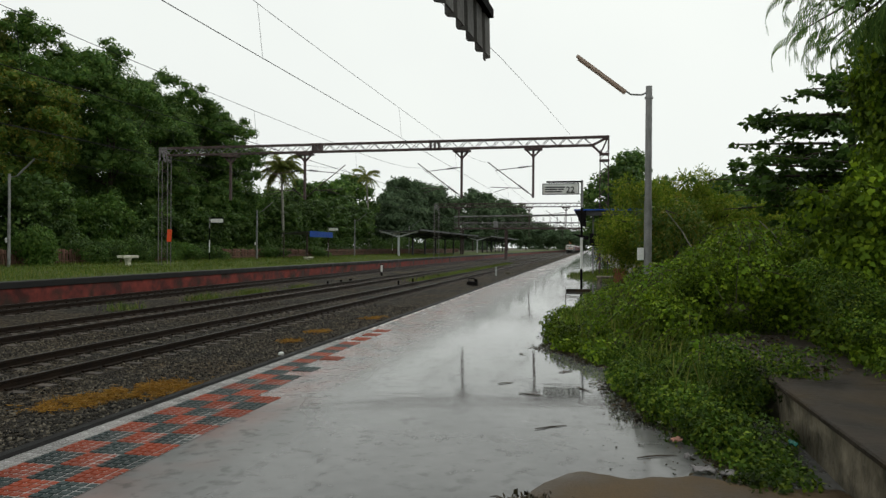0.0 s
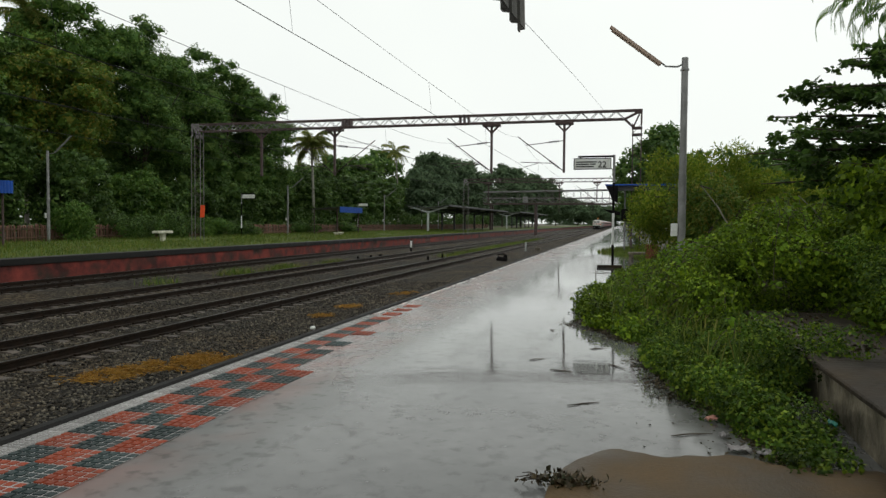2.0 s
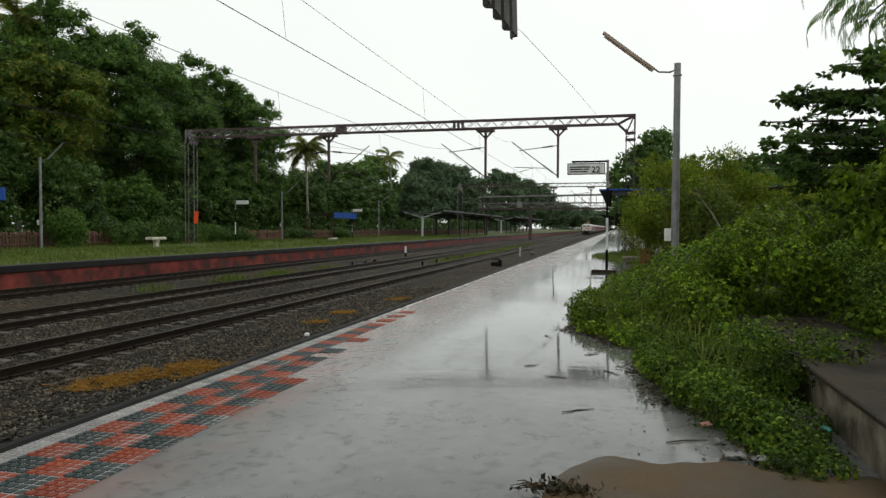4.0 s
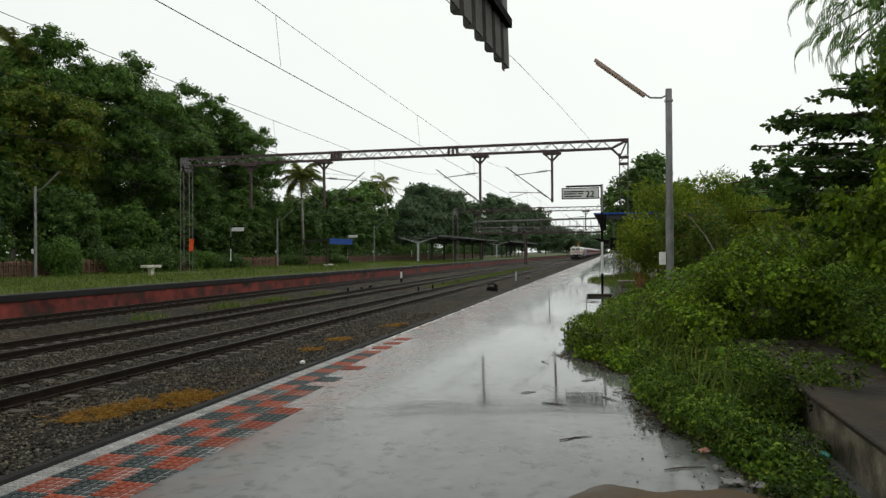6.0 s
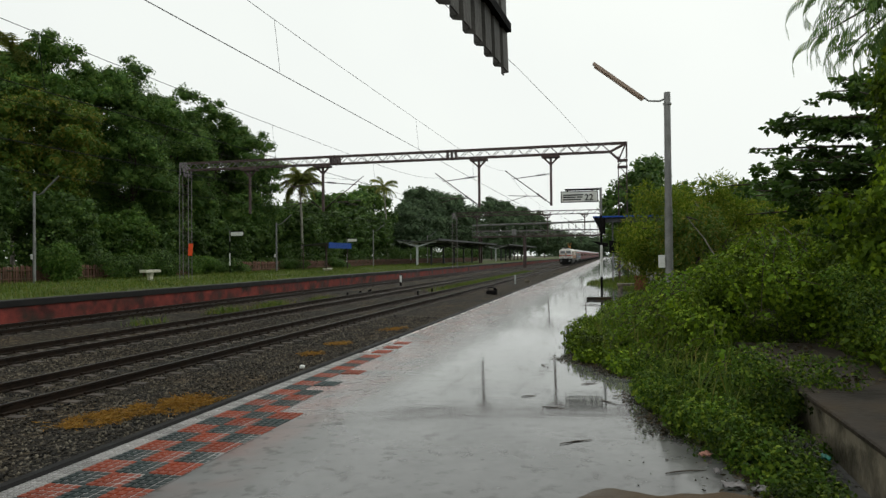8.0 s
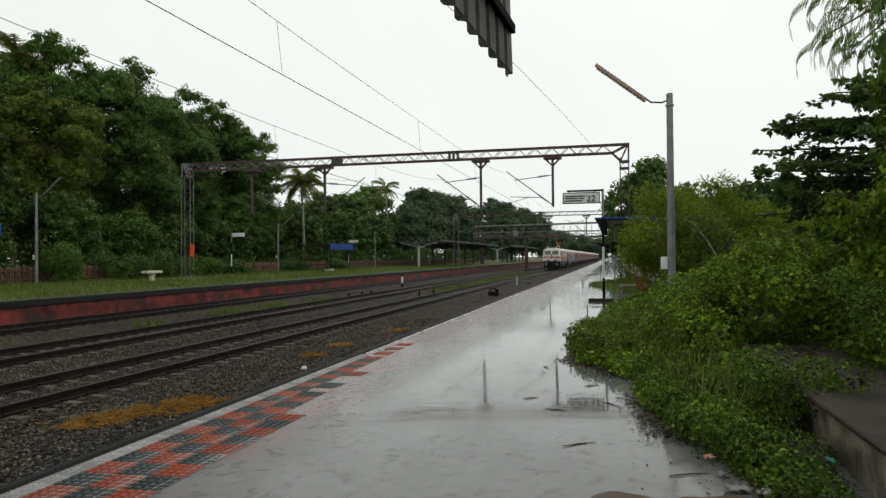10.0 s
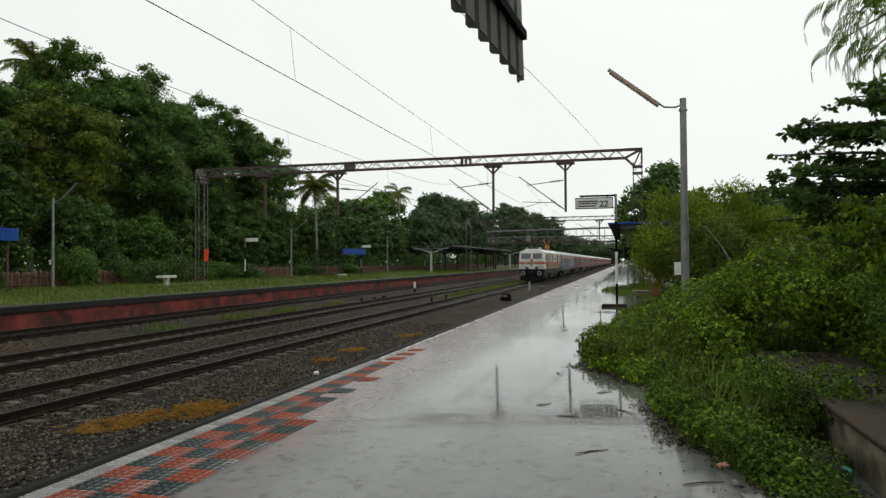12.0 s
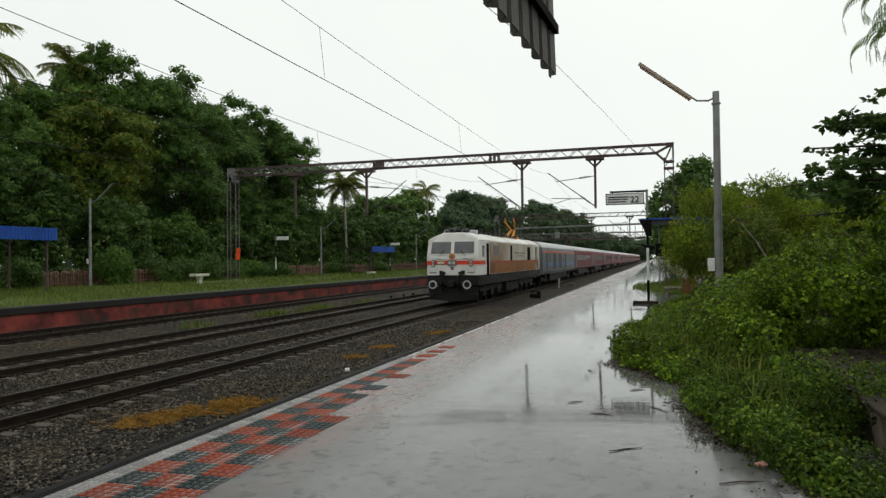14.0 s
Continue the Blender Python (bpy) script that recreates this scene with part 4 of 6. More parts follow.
catenary(-10.75, 6.0, 4.95, -0.5, 172, (2.0, 10.9, 20.3, 30, 52, 62, 72))
catenary(-16.2, 6.1, 5.0, -0.5, 172, (4.0, 14, 24, 34, 54, 66))
catenary(-21.6, 6.1, 5.0, -0.5, 172, (8.0, 19, 30))
wire("feeder_wire", [(-3.0, 12.06, 6.33), (-2.6, 19.0, 7.0), (-2.1, 29.0, 7.75), (-1.27, 43.0, 8.5)], 0.007, "dark feeder wire sloping to the gantry")
footbridge()

# near platform furniture
lamp_post(pose(1.31, 17.0, 0.0), 5.5, -1.4, M_GALV, "galvanised lamp post with a sloping unlit tube fitting beside the shrubs", "near platform lamp posts", tube=1.5, box_z=1.33)
coach_sign(pose(-0.38, 25.7, 0.0), "white coach indicator board reading 22 on a black and white pole", "coach indicators", "22")
part_base = thing("sign_base", pose(-0.38, 25.7, 0.0), "low dark concrete block at the foot of the sign pole", "block")
part("block", box(bmesh.new(), -0.55, 0.35, -0.2, 0.2, -0.3, 0.1, 0.02), M_DARKCON, part_base)

# far platform furniture
for yy, hh in ((35.0, 5.8), (66.5, 5.3), (97.0, 5.6), (128.0, 5.6)):
    lamp_post(pose(-34.8, yy, 0.1), hh, 1.5, M_GALV, "grey lamp post with a sloping tube fitting on the grassy platform", "far platform lamp posts", tube=1.6, box_z=1.6, slim=0.8, shade=M_GALV)
for yy in (57.0, 86.0, 116.0, 150.0):
    coach_sign(pose(-34.6, yy, 0.1, 0, 0, 180), "white coach indicator board on a banded black and white pole", "coach indicators")
stone_bench(pose(-30.6, 40.4, 0.1))
low_seat = thing("stone_slab", pose(-30.6, 70.4, 0.1), "low pale concrete slab seat on the grassy platform", "bench")
part("slab", box(bmesh.new(), -0.25, 0.25, -0.9, 0.9, 0.22, 0.34, 0.02), M_CREAM, low_seat)
for sy in (-0.6, 0.6):
    part("foot", box(bmesh.new(), -0.18, 0.18, sy - 0.12, sy + 0.12, -0.1, 0.218, 0.02), M_CREAM, low_seat)
fence()
blue_shelter(pose(-33.2, 22.6, 0.1), 6.8, 3.4, 3.5, "blue-roofed waiting shelter among the trees")
blue_shelter(pose(-33.2, 72.5, 0.1), 7.0, 3.6, 3.2, "blue-roofed waiting shelter at the back of the platform")
shelter(pose(-31.0, 107, 0.1), 58, 7.5, 3.9, M_ROOFDARK, M_ROOFDARK, "long dark platform shelter on pale Y-shaped posts")
shelter(pose(-31.0, 185, 0.1), 70, 7.5, 4.2, M_ROOFDARK, M_ROOFDARK, "second long dark platform shelter far along the platform")

# left-hand trees
TREES = (
    (-47, 27, 20.0, 6.5, 0.1, M_LEAF_DARK), (-47, 37, 15.6, 5.6, 0.1, M_LEAF_MID), (-46, 46.5, 17.0, 5.4, 0.26, M_LEAF_OLIVE), (-48, 50.5, 21.6, 5.4, 0.34, M_LEAF_MID),
    (-45, 56.5, 22.4, 5.6, 0.12, M_LEAF_DARK), (-46, 64, 20.4, 5.9, 0.1, M_LEAF_DARK), (-44.5, 70.5, 20.6, 5.8, 0.06, M_LEAF_DARK), (-42.8, 76, 17.6, 5.0, 0.03, M_LEAF_DARK),
    (-56, 72, 17.5, 6.5, 0.1, M_LEAF_DARK), (-49.5, 43.5, 18.0, 4.8, 0.1, M_LEAF_DARK), (-55, 60, 16.0, 5.5, 0.06, M_LEAF_DARK), (-50, 67, 21.4, 5.8, 0.1, M_LEAF_DARK), (-48, 73, 17.8, 5.2, 0.1, M_LEAF_DARK),
)
for i, (x, y, h, r, bs, mt) in enumerate(TREES):
    tree(x, y, h, r, 20 + i, mt, n=31000 if x > -50 else 16000, size=0.3, base=bs, trunk=0.32, label="yellowing broadleaf tree with red-tinged leaves" if mt is M_LEAF_OLIVE else "")
LOW = ((-41, 29, 8.5, 4.0), (-41.5, 36, 9.4, 3.8), (-41, 43, 7.2, 3.6), (-41, 50, 6.2, 3.4), (-40.5, 57, 5.6, 3.2), (-41, 64, 6.4, 3.6), (-41, 71, 6.6, 3.6), (-41.5, 84, 8.5, 4.2), (-44, 92, 10.5, 5), (-43, 98, 9.5, 5), (-43, 109, 10, 5.5), (-44, 121, 11, 6))
for i, (x, y, h, r) in enumerate(LOW):
    tree(x, y, h, r, 60 + i, M_LEAF_MID if i in (0, 3) else M_LEAF_SHADED, n=11000, size=0.3, base=0.02, trunk=0.14, label="leafy young tree growing against the fence", group="young trees by the fence", clumps=6)
FAR = ((-50, 110, 13.5, 7.5), (-50, 125, 15.0, 7.5), (-52, 143, 18.2, 6), (-47, 153, 15, 7), (-48, 168, 20, 7), (-52, 186, 21.5, 9), (-50, 206, 22.5, 9), (-52, 232, 25, 10), (-46, 265, 25, 11), (-44, 300, 27, 12), (-42, 345, 27, 14), (-38, 400, 21, 14), (-30, 470, 20, 15), (-22, 560, 19, 16), (-8, 640, 19, 17), (10, 600, 18, 16))
for i, (x, y, h, r) in enumerate(FAR):
    tree(x, y, h, r, 90 + i, M_LEAF_HAZED if y > 150 else M_LEAF_DARK, n=7000, size=0.45 + r * 0.045, base=0.03, trunk=0.3, label="distant broadleaf tree beyond the station", group="distant trees", clumps=6)


def woods(name, x0, x1, y0, y1, h, n, size, seed, mat, label, gap=None):
    rng = np.random.default_rng(seed)
    puffs = []
    for i in range(220):
        x, y = rng.uniform(x0, x1), rng.uniform(y0, y1)
        r = rng.uniform(0.16, 0.3) * h
        top = h * (0.85 if gap and gap[0] < y < gap[1] else 1.0)
        puffs.append((np.array([x, y, rng.uniform(0.0, 1.0) * (top - r)]), (r, r, r * 0.8)))
    at, out = puff_points(rng, puffs, n, 0.7)
    tagged(quads(name, leaf_quads(rng, at, out, size, 0.55, 0.3, 0.75, 0.3), mat), label, "woods", kind="stuff")


woods("woodland", -66, -58, 15, 130, 11.0, 24000, 0.6, 501, M_LEAF_DARK, "dark wood behind the station trees", (55, 86))
woods("far_woodland", -66, -56, 130, 420, 12, 26000, 1.0, 502, M_LEAF_HAZED, "far wood along the railway")
woods("undergrowth", -41, -38.5, 20, 200, 4.2, 40000, 0.33, 503, M_LEAF_SHADED, "dark undergrowth behind the fence")
woods("back_woodland", 8, 70, 62, 110, 8.5, 22000, 0.6, 504, M_LEAF_DARK, "dark wood behind the near platform")
woods("end_woodland", -70, 60, 640, 720, 20, 14000, 2.2, 505, M_LEAF_HAZED, "distant wood where the tracks vanish")
palm(-50.0, 48.0, 19.2, 7, frond=3.1, count=34)
palm(-42.4, 34.0, 16.0, 8, frond=4.4, count=30)
palm(-39.0, 81.6, 11.6, 9, frond=3.6, count=44, label="coconut palm with yellowing drooping fronds beside the gantry")
palm(-45, 134, 16.0, 10, frond=3.6)
for i, (x, y, rx, ry, rz) in enumerate(((-36.2, 31, 1.6, 2.0, 2.0), (-36.0, 38.3, 1.6, 1.9, 2.6), (-36.2, 44.5, 1.8, 3.0, 2.1), (-36.2, 50, 1.8, 2.6, 2.5), (-36.4, 55, 1.6, 2.0, 1.9), (-36.6, 60, 1.5, 3.0, 1.6), (-36.8, 74, 1.5, 3.5, 1.6), (-36.8, 88, 1.5, 3.5, 1.5))):
    bush("fence_bush", x, y, 0.05, rx, ry, rz, 130 + i, M_LEAF_MID if i in (1, 4) else M_LEAF_SHADED, 7000, 0.19, "leafy green bush overgrowing the brown fence", "bushes along the fence")

# right-hand side
def creeper_edge(y):
    return np.interp(y, [3.5, 5.3, 6.0, 6.9, 9.0, 10.4, 12.7, 16, 20, 24, 30], [1.25, 0.85, 0.62, 0.38, 0.2, -0.5, -0.8, -0.6, -0.35, -0.2, 0.1])


def smooth_step(u):
    u = np.clip(u, 0, 1)
    return u * u * (3 - 2 * u)


def creeper_height(x, y):
    """The heap of creepers beside the platform: low at its edge, chest high behind."""
    d = np.maximum(0, x - creeper_edge(y))
    low = 0.36 * (1 - np.exp(-d / 0.8)) * (0.25 + 0.75 * smooth_step((y - 5.0) / 1.6))
    hill = 1.3 * smooth_step((y - 7.2) / 3.4) * smooth_step(d / 3.2) * np.interp(y, [12.5, 15.5, 30], [1.0, 0.55, 0.5])
    return low + hill


def creeper_heaps():
    """Clumps of leaves that follow the heap, with hollows between them, and trailing runners."""
    rng = np.random.default_rng(77)
    for name, y0, y1, lumps, n, size, mat, label, category in (
            ("ground_weeds", 4.6, 9.6, 340, 145000, 0.033, M_LEAF_WEED, "dense low green weeds spilling over the wet platform", "weeds"),
            ("creeper_heap", 9.2, 24.0, 430, 138000, 0.056, M_LEAF_VINE, "chest-high heap of green climbing creepers", "creepers")):
        puffs = []
        while len(puffs) < lumps:
            y = y0 + (y1 - y0) * rng.random() ** 1.25
            x = creeper_edge(y) + (5.8 - creeper_edge(y)) * rng.random() ** 1.4
            if 1.36 < x < 2.62 and y < 9.9 and not (6.75 < y < 7.7 and x < 1.75):
                continue
            if (y < 6.2 and x > 2.6) or (y < 5.9 and x < 1.1 and rng.random() < 0.6):
                continue
            h = float(creeper_height(x, y)) * (1 + (0.75 if y < 9.4 else 0.4) * noise.noise(Vector((x * 1.7, y * 1.3, 0))))
            if x > 2.6 and y < 10:
                h = max(h, 0.5 + 0.3 * (y - 6.2))
            r = min(rng.uniform(0.12, 0.34), 0.09 + 0.4 * (x - creeper_edge(y)))
            if y > 9.6:
                r *= 1.2
            puffs.append((np.array([x, y, max(0.02, h - r * 0.55)]), (r * 1.2, r * 1.2, r * 0.75)))
            if h > 0.7 and not (1.2 < x < 4.6 and y < 11.6):
                puffs.append((np.array([x + 0.1, y + 0.1, h * rng.uniform(0.25, 0.7)]), (r, r, r)))
        if name == "creeper_heap":
            for i in range(36):
                r = rng.uniform(0.12, 0.22)
                puffs.append((np.array([rng.uniform(2.6, 3.4), rng.uniform(6.9, 9.9), rng.uniform(0.4, 0.75)]), (r, r, r)))
            # the overhanging brow above the dark hollow at the end of the low wall
            for i in range(110):
                r = rng.uniform(0.14, 0.27)
                k = rng.random() ** 0.7
                puffs.append((np.array([rng.uniform(1.2, 4.6), 11.5 - 1.35 * k + rng.normal(0, 0.12), 0.3 + 0.95 * k + rng.normal(0, 0.1)]), (r, r * 0.8, r * 0.9)))
        if name == "ground_weeds":
            for i in range(26):
                r = rng.uniform(0.14, 0.24)
                puffs.append((np.array([rng.uniform(1.25, 1.95), rng.uniform(6.45, 7.55), rng.uniform(0.28, 0.62)]), (r, r, r * 0.8)))
        for i in range(110):
            y = rng.uniform(max(y0, 5.2), min(y1, 15.0))
            r = rng.uniform(0.07, 0.17)
            puffs.append((np.array([float(creeper_edge(y)) + rng.uniform(0.02, 0.45), y, platform_z(0.0, y) + r * rng.uniform(0.5, 1.5)]), (r * 1.2, r * 1.2, r)))
        at, out = puff_points(rng, puffs, n, 0.7)
        ok = at[:, 2] > 0.02
        at, out = at[ok], unit(out[ok] + np.array([0, 0, 0.2]))
        big = size * np.where(rng.random((len(at), 1)) < 0.15, 1.5, 1.0)
        tagged(quads(name, leaf_quads(rng, at, out, big, 0.72, 0.35, 0.8, 0.18), mat), label, category, kind="stuff")
    # runners that climb over the heap and hang down its face
    stems, blades, ways = bmesh.new(), [], []
    for i in range(210):
        y = 8.0 + 9.0 * rng.random()
        x = creeper_edge(y) + 0.25 + 3.6 * rng.random()
        if (1.3 < x < 2.75 and y < 10.2) or x < creeper_edge(y) + 0.7:
            continue
        a = rng.uniform(2.2, 5.6)
        p, pts = np.array([x, y, 0.0]), []
        ln = rng.uniform(0.5, 1.3)
        for k in range(9):
            z = float(creeper_height(p[0], p[1])) * (1 + 0.4 * noise.noise(Vector((p[0] * 1.7, p[1] * 1.3, 0)))) + 0.07 + 0.1 * math.sin(k * 0.7)
            pts.append((p[0], p[1], z))
            a += rng.normal(0, 0.25)
            p = p + np.array([math.cos(a), math.sin(a), 0]) * ln / 8
        sweep(stems, pts, [0.005] * 9, 4)
        for q0, q1 in zip(pts, pts[1:]):
            for f in (0.2, 0.55, 0.9):
                blades.append(np.array(q0) * (1 - f) + np.array(q1) * f)
                ways.append((rng.normal(0, 0.7), rng.normal(0, 0.7), 0.6))
    tagged(part("creeper_stems", stems, M_BARK), "thin brown runners trailing over the creepers", "creepers", kind="stuff")
    tagged(quads("runner_leaves", leaf_quads(rng, np.array(blades), unit(np.array(ways)), 0.075, 0.75, 0.3, 0.5, 0.3), M_LEAF_RUNNER), "fresh yellow-green leaves along the trailing runners", "creepers", kind="stuff")
    # arching grass tufts among them
    k = 900
    y = 6.5 + 8 * rng.random(k)
    x = creeper_edge(y) + 0.2 + 1.5 * rng.random(k)
    keep = ~((x > 1.4) & (y < 9.9))
    x, y = x[keep], y[keep]
    grass_blades("weed_grass", np.stack([x, y, creeper_height(x, y) * 0.85], 1), rng, 0.26, M_GRASS, "thin arching grass among the weeds")


creeper_heaps()


def shaded_weed_soil():
    """Stems and earth under the weeds, coloured near black for the shade between leaves."""
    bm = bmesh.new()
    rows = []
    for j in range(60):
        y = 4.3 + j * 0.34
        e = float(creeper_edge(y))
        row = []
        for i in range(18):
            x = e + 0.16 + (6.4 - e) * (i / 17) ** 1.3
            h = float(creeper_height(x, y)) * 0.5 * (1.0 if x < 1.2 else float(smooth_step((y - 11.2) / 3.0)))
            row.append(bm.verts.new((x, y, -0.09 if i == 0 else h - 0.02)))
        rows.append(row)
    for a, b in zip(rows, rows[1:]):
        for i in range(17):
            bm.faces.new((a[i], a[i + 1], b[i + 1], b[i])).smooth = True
    tagged(part("shaded_weed_soil", bm, M_SHADED_SOIL), "wet earth and stems beneath the weeds, coloured near black for the shade among them", "earth", kind="structure")


# litter colour sunk to near black, so the leaf gaps look shaded
M_SHADED_SOIL = material("shade_dark_leaf_litter", (0.012, 0.014, 0.006), (0.035, 0.032, 0.016), 3, (0.8, 0.95), bump=0.8, fine=20, spec=0.05)
shaded_weed_soil()

# low concrete ledge
ledge = thing("concrete_ledge", pose(0, 0, 0), "low weathered concrete seat wall with a dark mossy wet top", "low wall")
for y0, y1 in ((-3.0, 6.45), (6.465, 9.9)):
    bm = bmesh.new()
    box(bm, 1.63, 2.65, y0, y1, -0.3, 0.41, 0.015)
    part("wall_block", bm, M_CONCRETE, ledge)
    bm = bmesh.new()
    box(bm, 1.57, 2.68, y0 - 0.01, y1 + 0.01, 0.412, 0.46, 0.012)
    part("top_slab", bm, M_DARKCON, ledge, "dark wet slab strewn with dead leaves" if y0 > 6 else "")

# mud bank
bm = bmesh.new()
rows = []
for j in range(25):
    y = 2.2 + j * 0.13
    row = []
    for i in range(30):
        x = -0.42 + i * 0.07
        k = 1 - (max(0, (x + 0.1 + (0.45 if x < 0 else 0.0)) ** 2 / 1.6)) * 0.25
        front = 5.16 + 0.12 * noise.noise(Vector((x * 2, 0, 9))) - 0.9 * max(0.0, 0.0 - x) ** 1.3 * 2
        hgt = 0.075 * min(1.0, max(-0.6, (front - y) / 0.5)) - 0.16 * max(0.0, 2.75 + 0.3 * noise.noise(Vector((x * 2, 1, 4))) - y) - 0.2 * max(0.0, -0.3 - x)
        row.append(bm.verts.new((x, y, hgt + 0.008 * noise.noise(Vector((x * 6, y * 6, 2))))))
    rows.append(row)
for a, b in zip(rows, rows[1:]):
    for i in range(29):
        bm.faces.new((a[i], a[i + 1], b[i + 1], b[i])).smooth = True
tagged(part("mud_bank", bm, M_MUD), "bank of wet brown mud washed over the platform", "mud", kind="structure")

# trees on the right
for i, (x, y, h, r) in enumerate(((1.6, 24, 4.4, 1.7), (3.3, 25, 4.5, 1.8), (2.5, 21.5, 3.3, 1.4), (5.0, 24, 3.6, 1.6))):
    tree(x, y, h, r, 200 + i, M_LEAF_OLIVE if i == 2 else M_LEAF_FEATHER, n=9000, size=0.16, base=0.05, trunk=0.07, z0=0, label="yellow-green feathery shrub beside the platform", group="feathery shrubs", category="shrub", leaf_width=0.28, lay=0.0, clumps=7)
for i, (x, y, h, r) in enumerate(((2.0, 48, 8.2, 3.0), (4.5, 60, 8.0, 4), (10, 52, 7, 4.5), (17, 55, 7.5, 5), (25, 58, 8, 5.5), (13, 40, 4.2, 3.0), (20, 42, 4.5, 3.5), (7.5, 36, 3.8, 2.5), (8, 90, 10, 6), (3.5, 130, 10, 6))):
    tree(x, y, h, r, 220 + i, M_LEAF_DARK, n=8000, size=0.3, base=0.04, trunk=0.16, z0=0, label="dark green tree behind the platform shrubs", group="trees behind the near platform")


def vine_tower():
    """A tall support smothered in hanging creepers."""
    rng = np.random.default_rng(301)
    t = thing("vine_covered_tree", pose(0, 0, 0), "tree smothered from foot to crown in hanging green creepers", "tree")
    part("trunk", sweep(bmesh.new(), [(4.6, 10.6, -0.2), (4.5, 10.5, 3), (4.6, 10.4, 6.5)], [0.18, 0.14, 0.07], 8), M_BARK, t)
    puffs = []
    for i in range(40):
        z = rng.uniform(0.3, 6.3)
        a = rng.uniform(0, 6.283)
        r = rng.uniform(0.35, 0.75)
        k = 0.75 + 0.35 * math.sin(z * 1.3)
        puffs.append((np.array([4.45 + 0.8 * k * math.cos(a), 10.4 + 0.8 * k * math.sin(a), z]), (r, r, r * 1.25)))
    # the skirt of creepers hanging towards the low wall
    for i in range(30):
        r = rng.uniform(0.18, 0.36)
        puffs.append((np.array([rng.uniform(2.9, 4.2), rng.uniform(9.3, 10.7), rng.uniform(1.25, 2.3)]), (r, r, r * 1.2)))
    at, out = puff_points(rng, puffs, 40000, 0.6)
    quads("foliage", leaf_quads(rng, at, out, 0.1, 0.72, 0.5, 0.9, 0.25), M_LEAF_VINE, t)


def almond_tree():
    """Level tiers of broad leaves on long side branches."""
    rng = np.random.default_rng(311)
    t = thing("almond_tree", pose(0, 0, 0), "broad-leaved tree with level tiers of dark glossy leaves", "tree")
    foot = Vector((6.6, 15.6, -0.2))
    part("trunk", sweep(bmesh.new(), [tuple(foot), (6.5, 15.5, 3.0), (6.4, 15.4, 6.6)], [0.2, 0.15, 0.06], 8), M_BARK, t)
    pts, outs = [], []
    for z, reach, cnt in ((2.2, 2.7, 7), (2.75, 4.1, 9), (3.3, 4.3, 10), (3.85, 3.9, 10), (4.45, 3.1, 9), (5.0, 2.4, 8)):
        for i in range(cnt):
            a = math.pi + rng.uniform(-1.5, 1.5) if i else math.pi + 0.05
            r = reach * rng.uniform(0.75, 1.0)
            s = Vector((6.45, 15.45, z - 0.3))
            e = s + Vector((math.cos(a) * r, math.sin(a) * r, rng.uniform(0.05, 0.5)))
            mid = s.lerp(e, 0.5) + Vector((0, 0, 0.12))
            part("limb", sweep(bmesh.new(), [tuple(s), tuple(mid), tuple(e)], [0.05, 0.032, 0.012], 5), M_BARK, t)
            for k in range(20):
                f = rng.uniform(0.25, 1.0)
                p = np.array(s.lerp(e, f)) + rng.normal(0, 1, 3) * np.array([0.24, 0.24, 0.05]) * (0.5 + f * 0.6)
                m = 18
                th = rng.uniform(0, 6.283, m)
                o = np.stack([np.cos(th), np.sin(th), rng.uniform(-0.1, 0.5, m)], 1)
                pts.append(p + o * 0.03 + rng.normal(0, 0.03, (m, 3)))
                outs.append(o)
    at, out = np.concatenate(pts), unit(np.concatenate(outs))
    quads("crown", leaf_quads(rng, at, out, 0.145, 0.62, 0.45, 0.5), M_LEAF_ALMOND, t)


def feather_branch():
    """A hanging spray of pinnate leaves that the wind stirs."""
    rng = np.random.default_rng(321)
    t = thing("feathery_tree", pose(4.6, 9.4, 0), "tree with long drooping feathery leaf sprays overhead", "tree")
    part("trunk", sweep(bmesh.new(), [(0, 0, -0.2), (0.1, 0, 3), (-0.2, -0.1, 5.6)], [0.12, 0.1, 0.05], 8), M_BARK, t)
    for i, (x, y, z, reach) in enumerate(((-2.25, -0.4, 4.2, 1.0), (-1.9, -0.2, 4.05, 0.9), (-2.35, -0.5, 4.75, 0.9), (-1.5, 0.0, 4.2, 0.9), (-1.6, -0.6, 4.6, 0.9), (-2.0, -0.3, 4.55, 0.8), (-1.2, -0.3, 4.4, 1.0))):
        bm = bmesh.new()
        e = Vector((x, y, z))
        s = Vector((-0.1, 0, 4.9 + 0.1 * i))
        sweep(bm, [tuple(s), tuple(s.lerp(e, 0.55) + Vector((0, 0, 0.25))), tuple(e)], [0.03, 0.018, 0.006], 5)
        b = part("branch", bm, M_BARK, t)
        quad = []
        for k in range(20):
            f = rng.uniform(0.35, 1.0)
            p = np.array(s.lerp(e, f)) + rng.normal(0, 0.05, 3)
            hor = unit(np.array([[rng.normal(-0.8, 0.6), rng.normal(-0.2, 0.6), 0]]))[0]
            ang = rng.uniform(-0.7, 0.2)
            ln = rng.uniform(0.35, 0.62)
            for j in range(14):
                d = hor * math.cos(ang) + np.array([0, 0, math.sin(ang)])
                side = np.cross(d, [0, 0, 1.0])
                for sg in (-1, 1):
                    tip = p + (side * sg * 0.55 + d * 0.35 + np.array([0, 0, -0.65])) * 0.13
                    quad.append([p - d * 0.009, p + d * 0.009, tip + d * 0.008, tip - d * 0.008])
                q = p + d * ln / 14
                quad.append([p + side * 0.003, p - side * 0.003, q - side * 0.003, q + side * 0.003])
                p = q
                ang -= 0.13
        quads("leaf_spray", np.array(quad), M_LEAF_DARK, b, "stuff")
    return t


vine_tower()
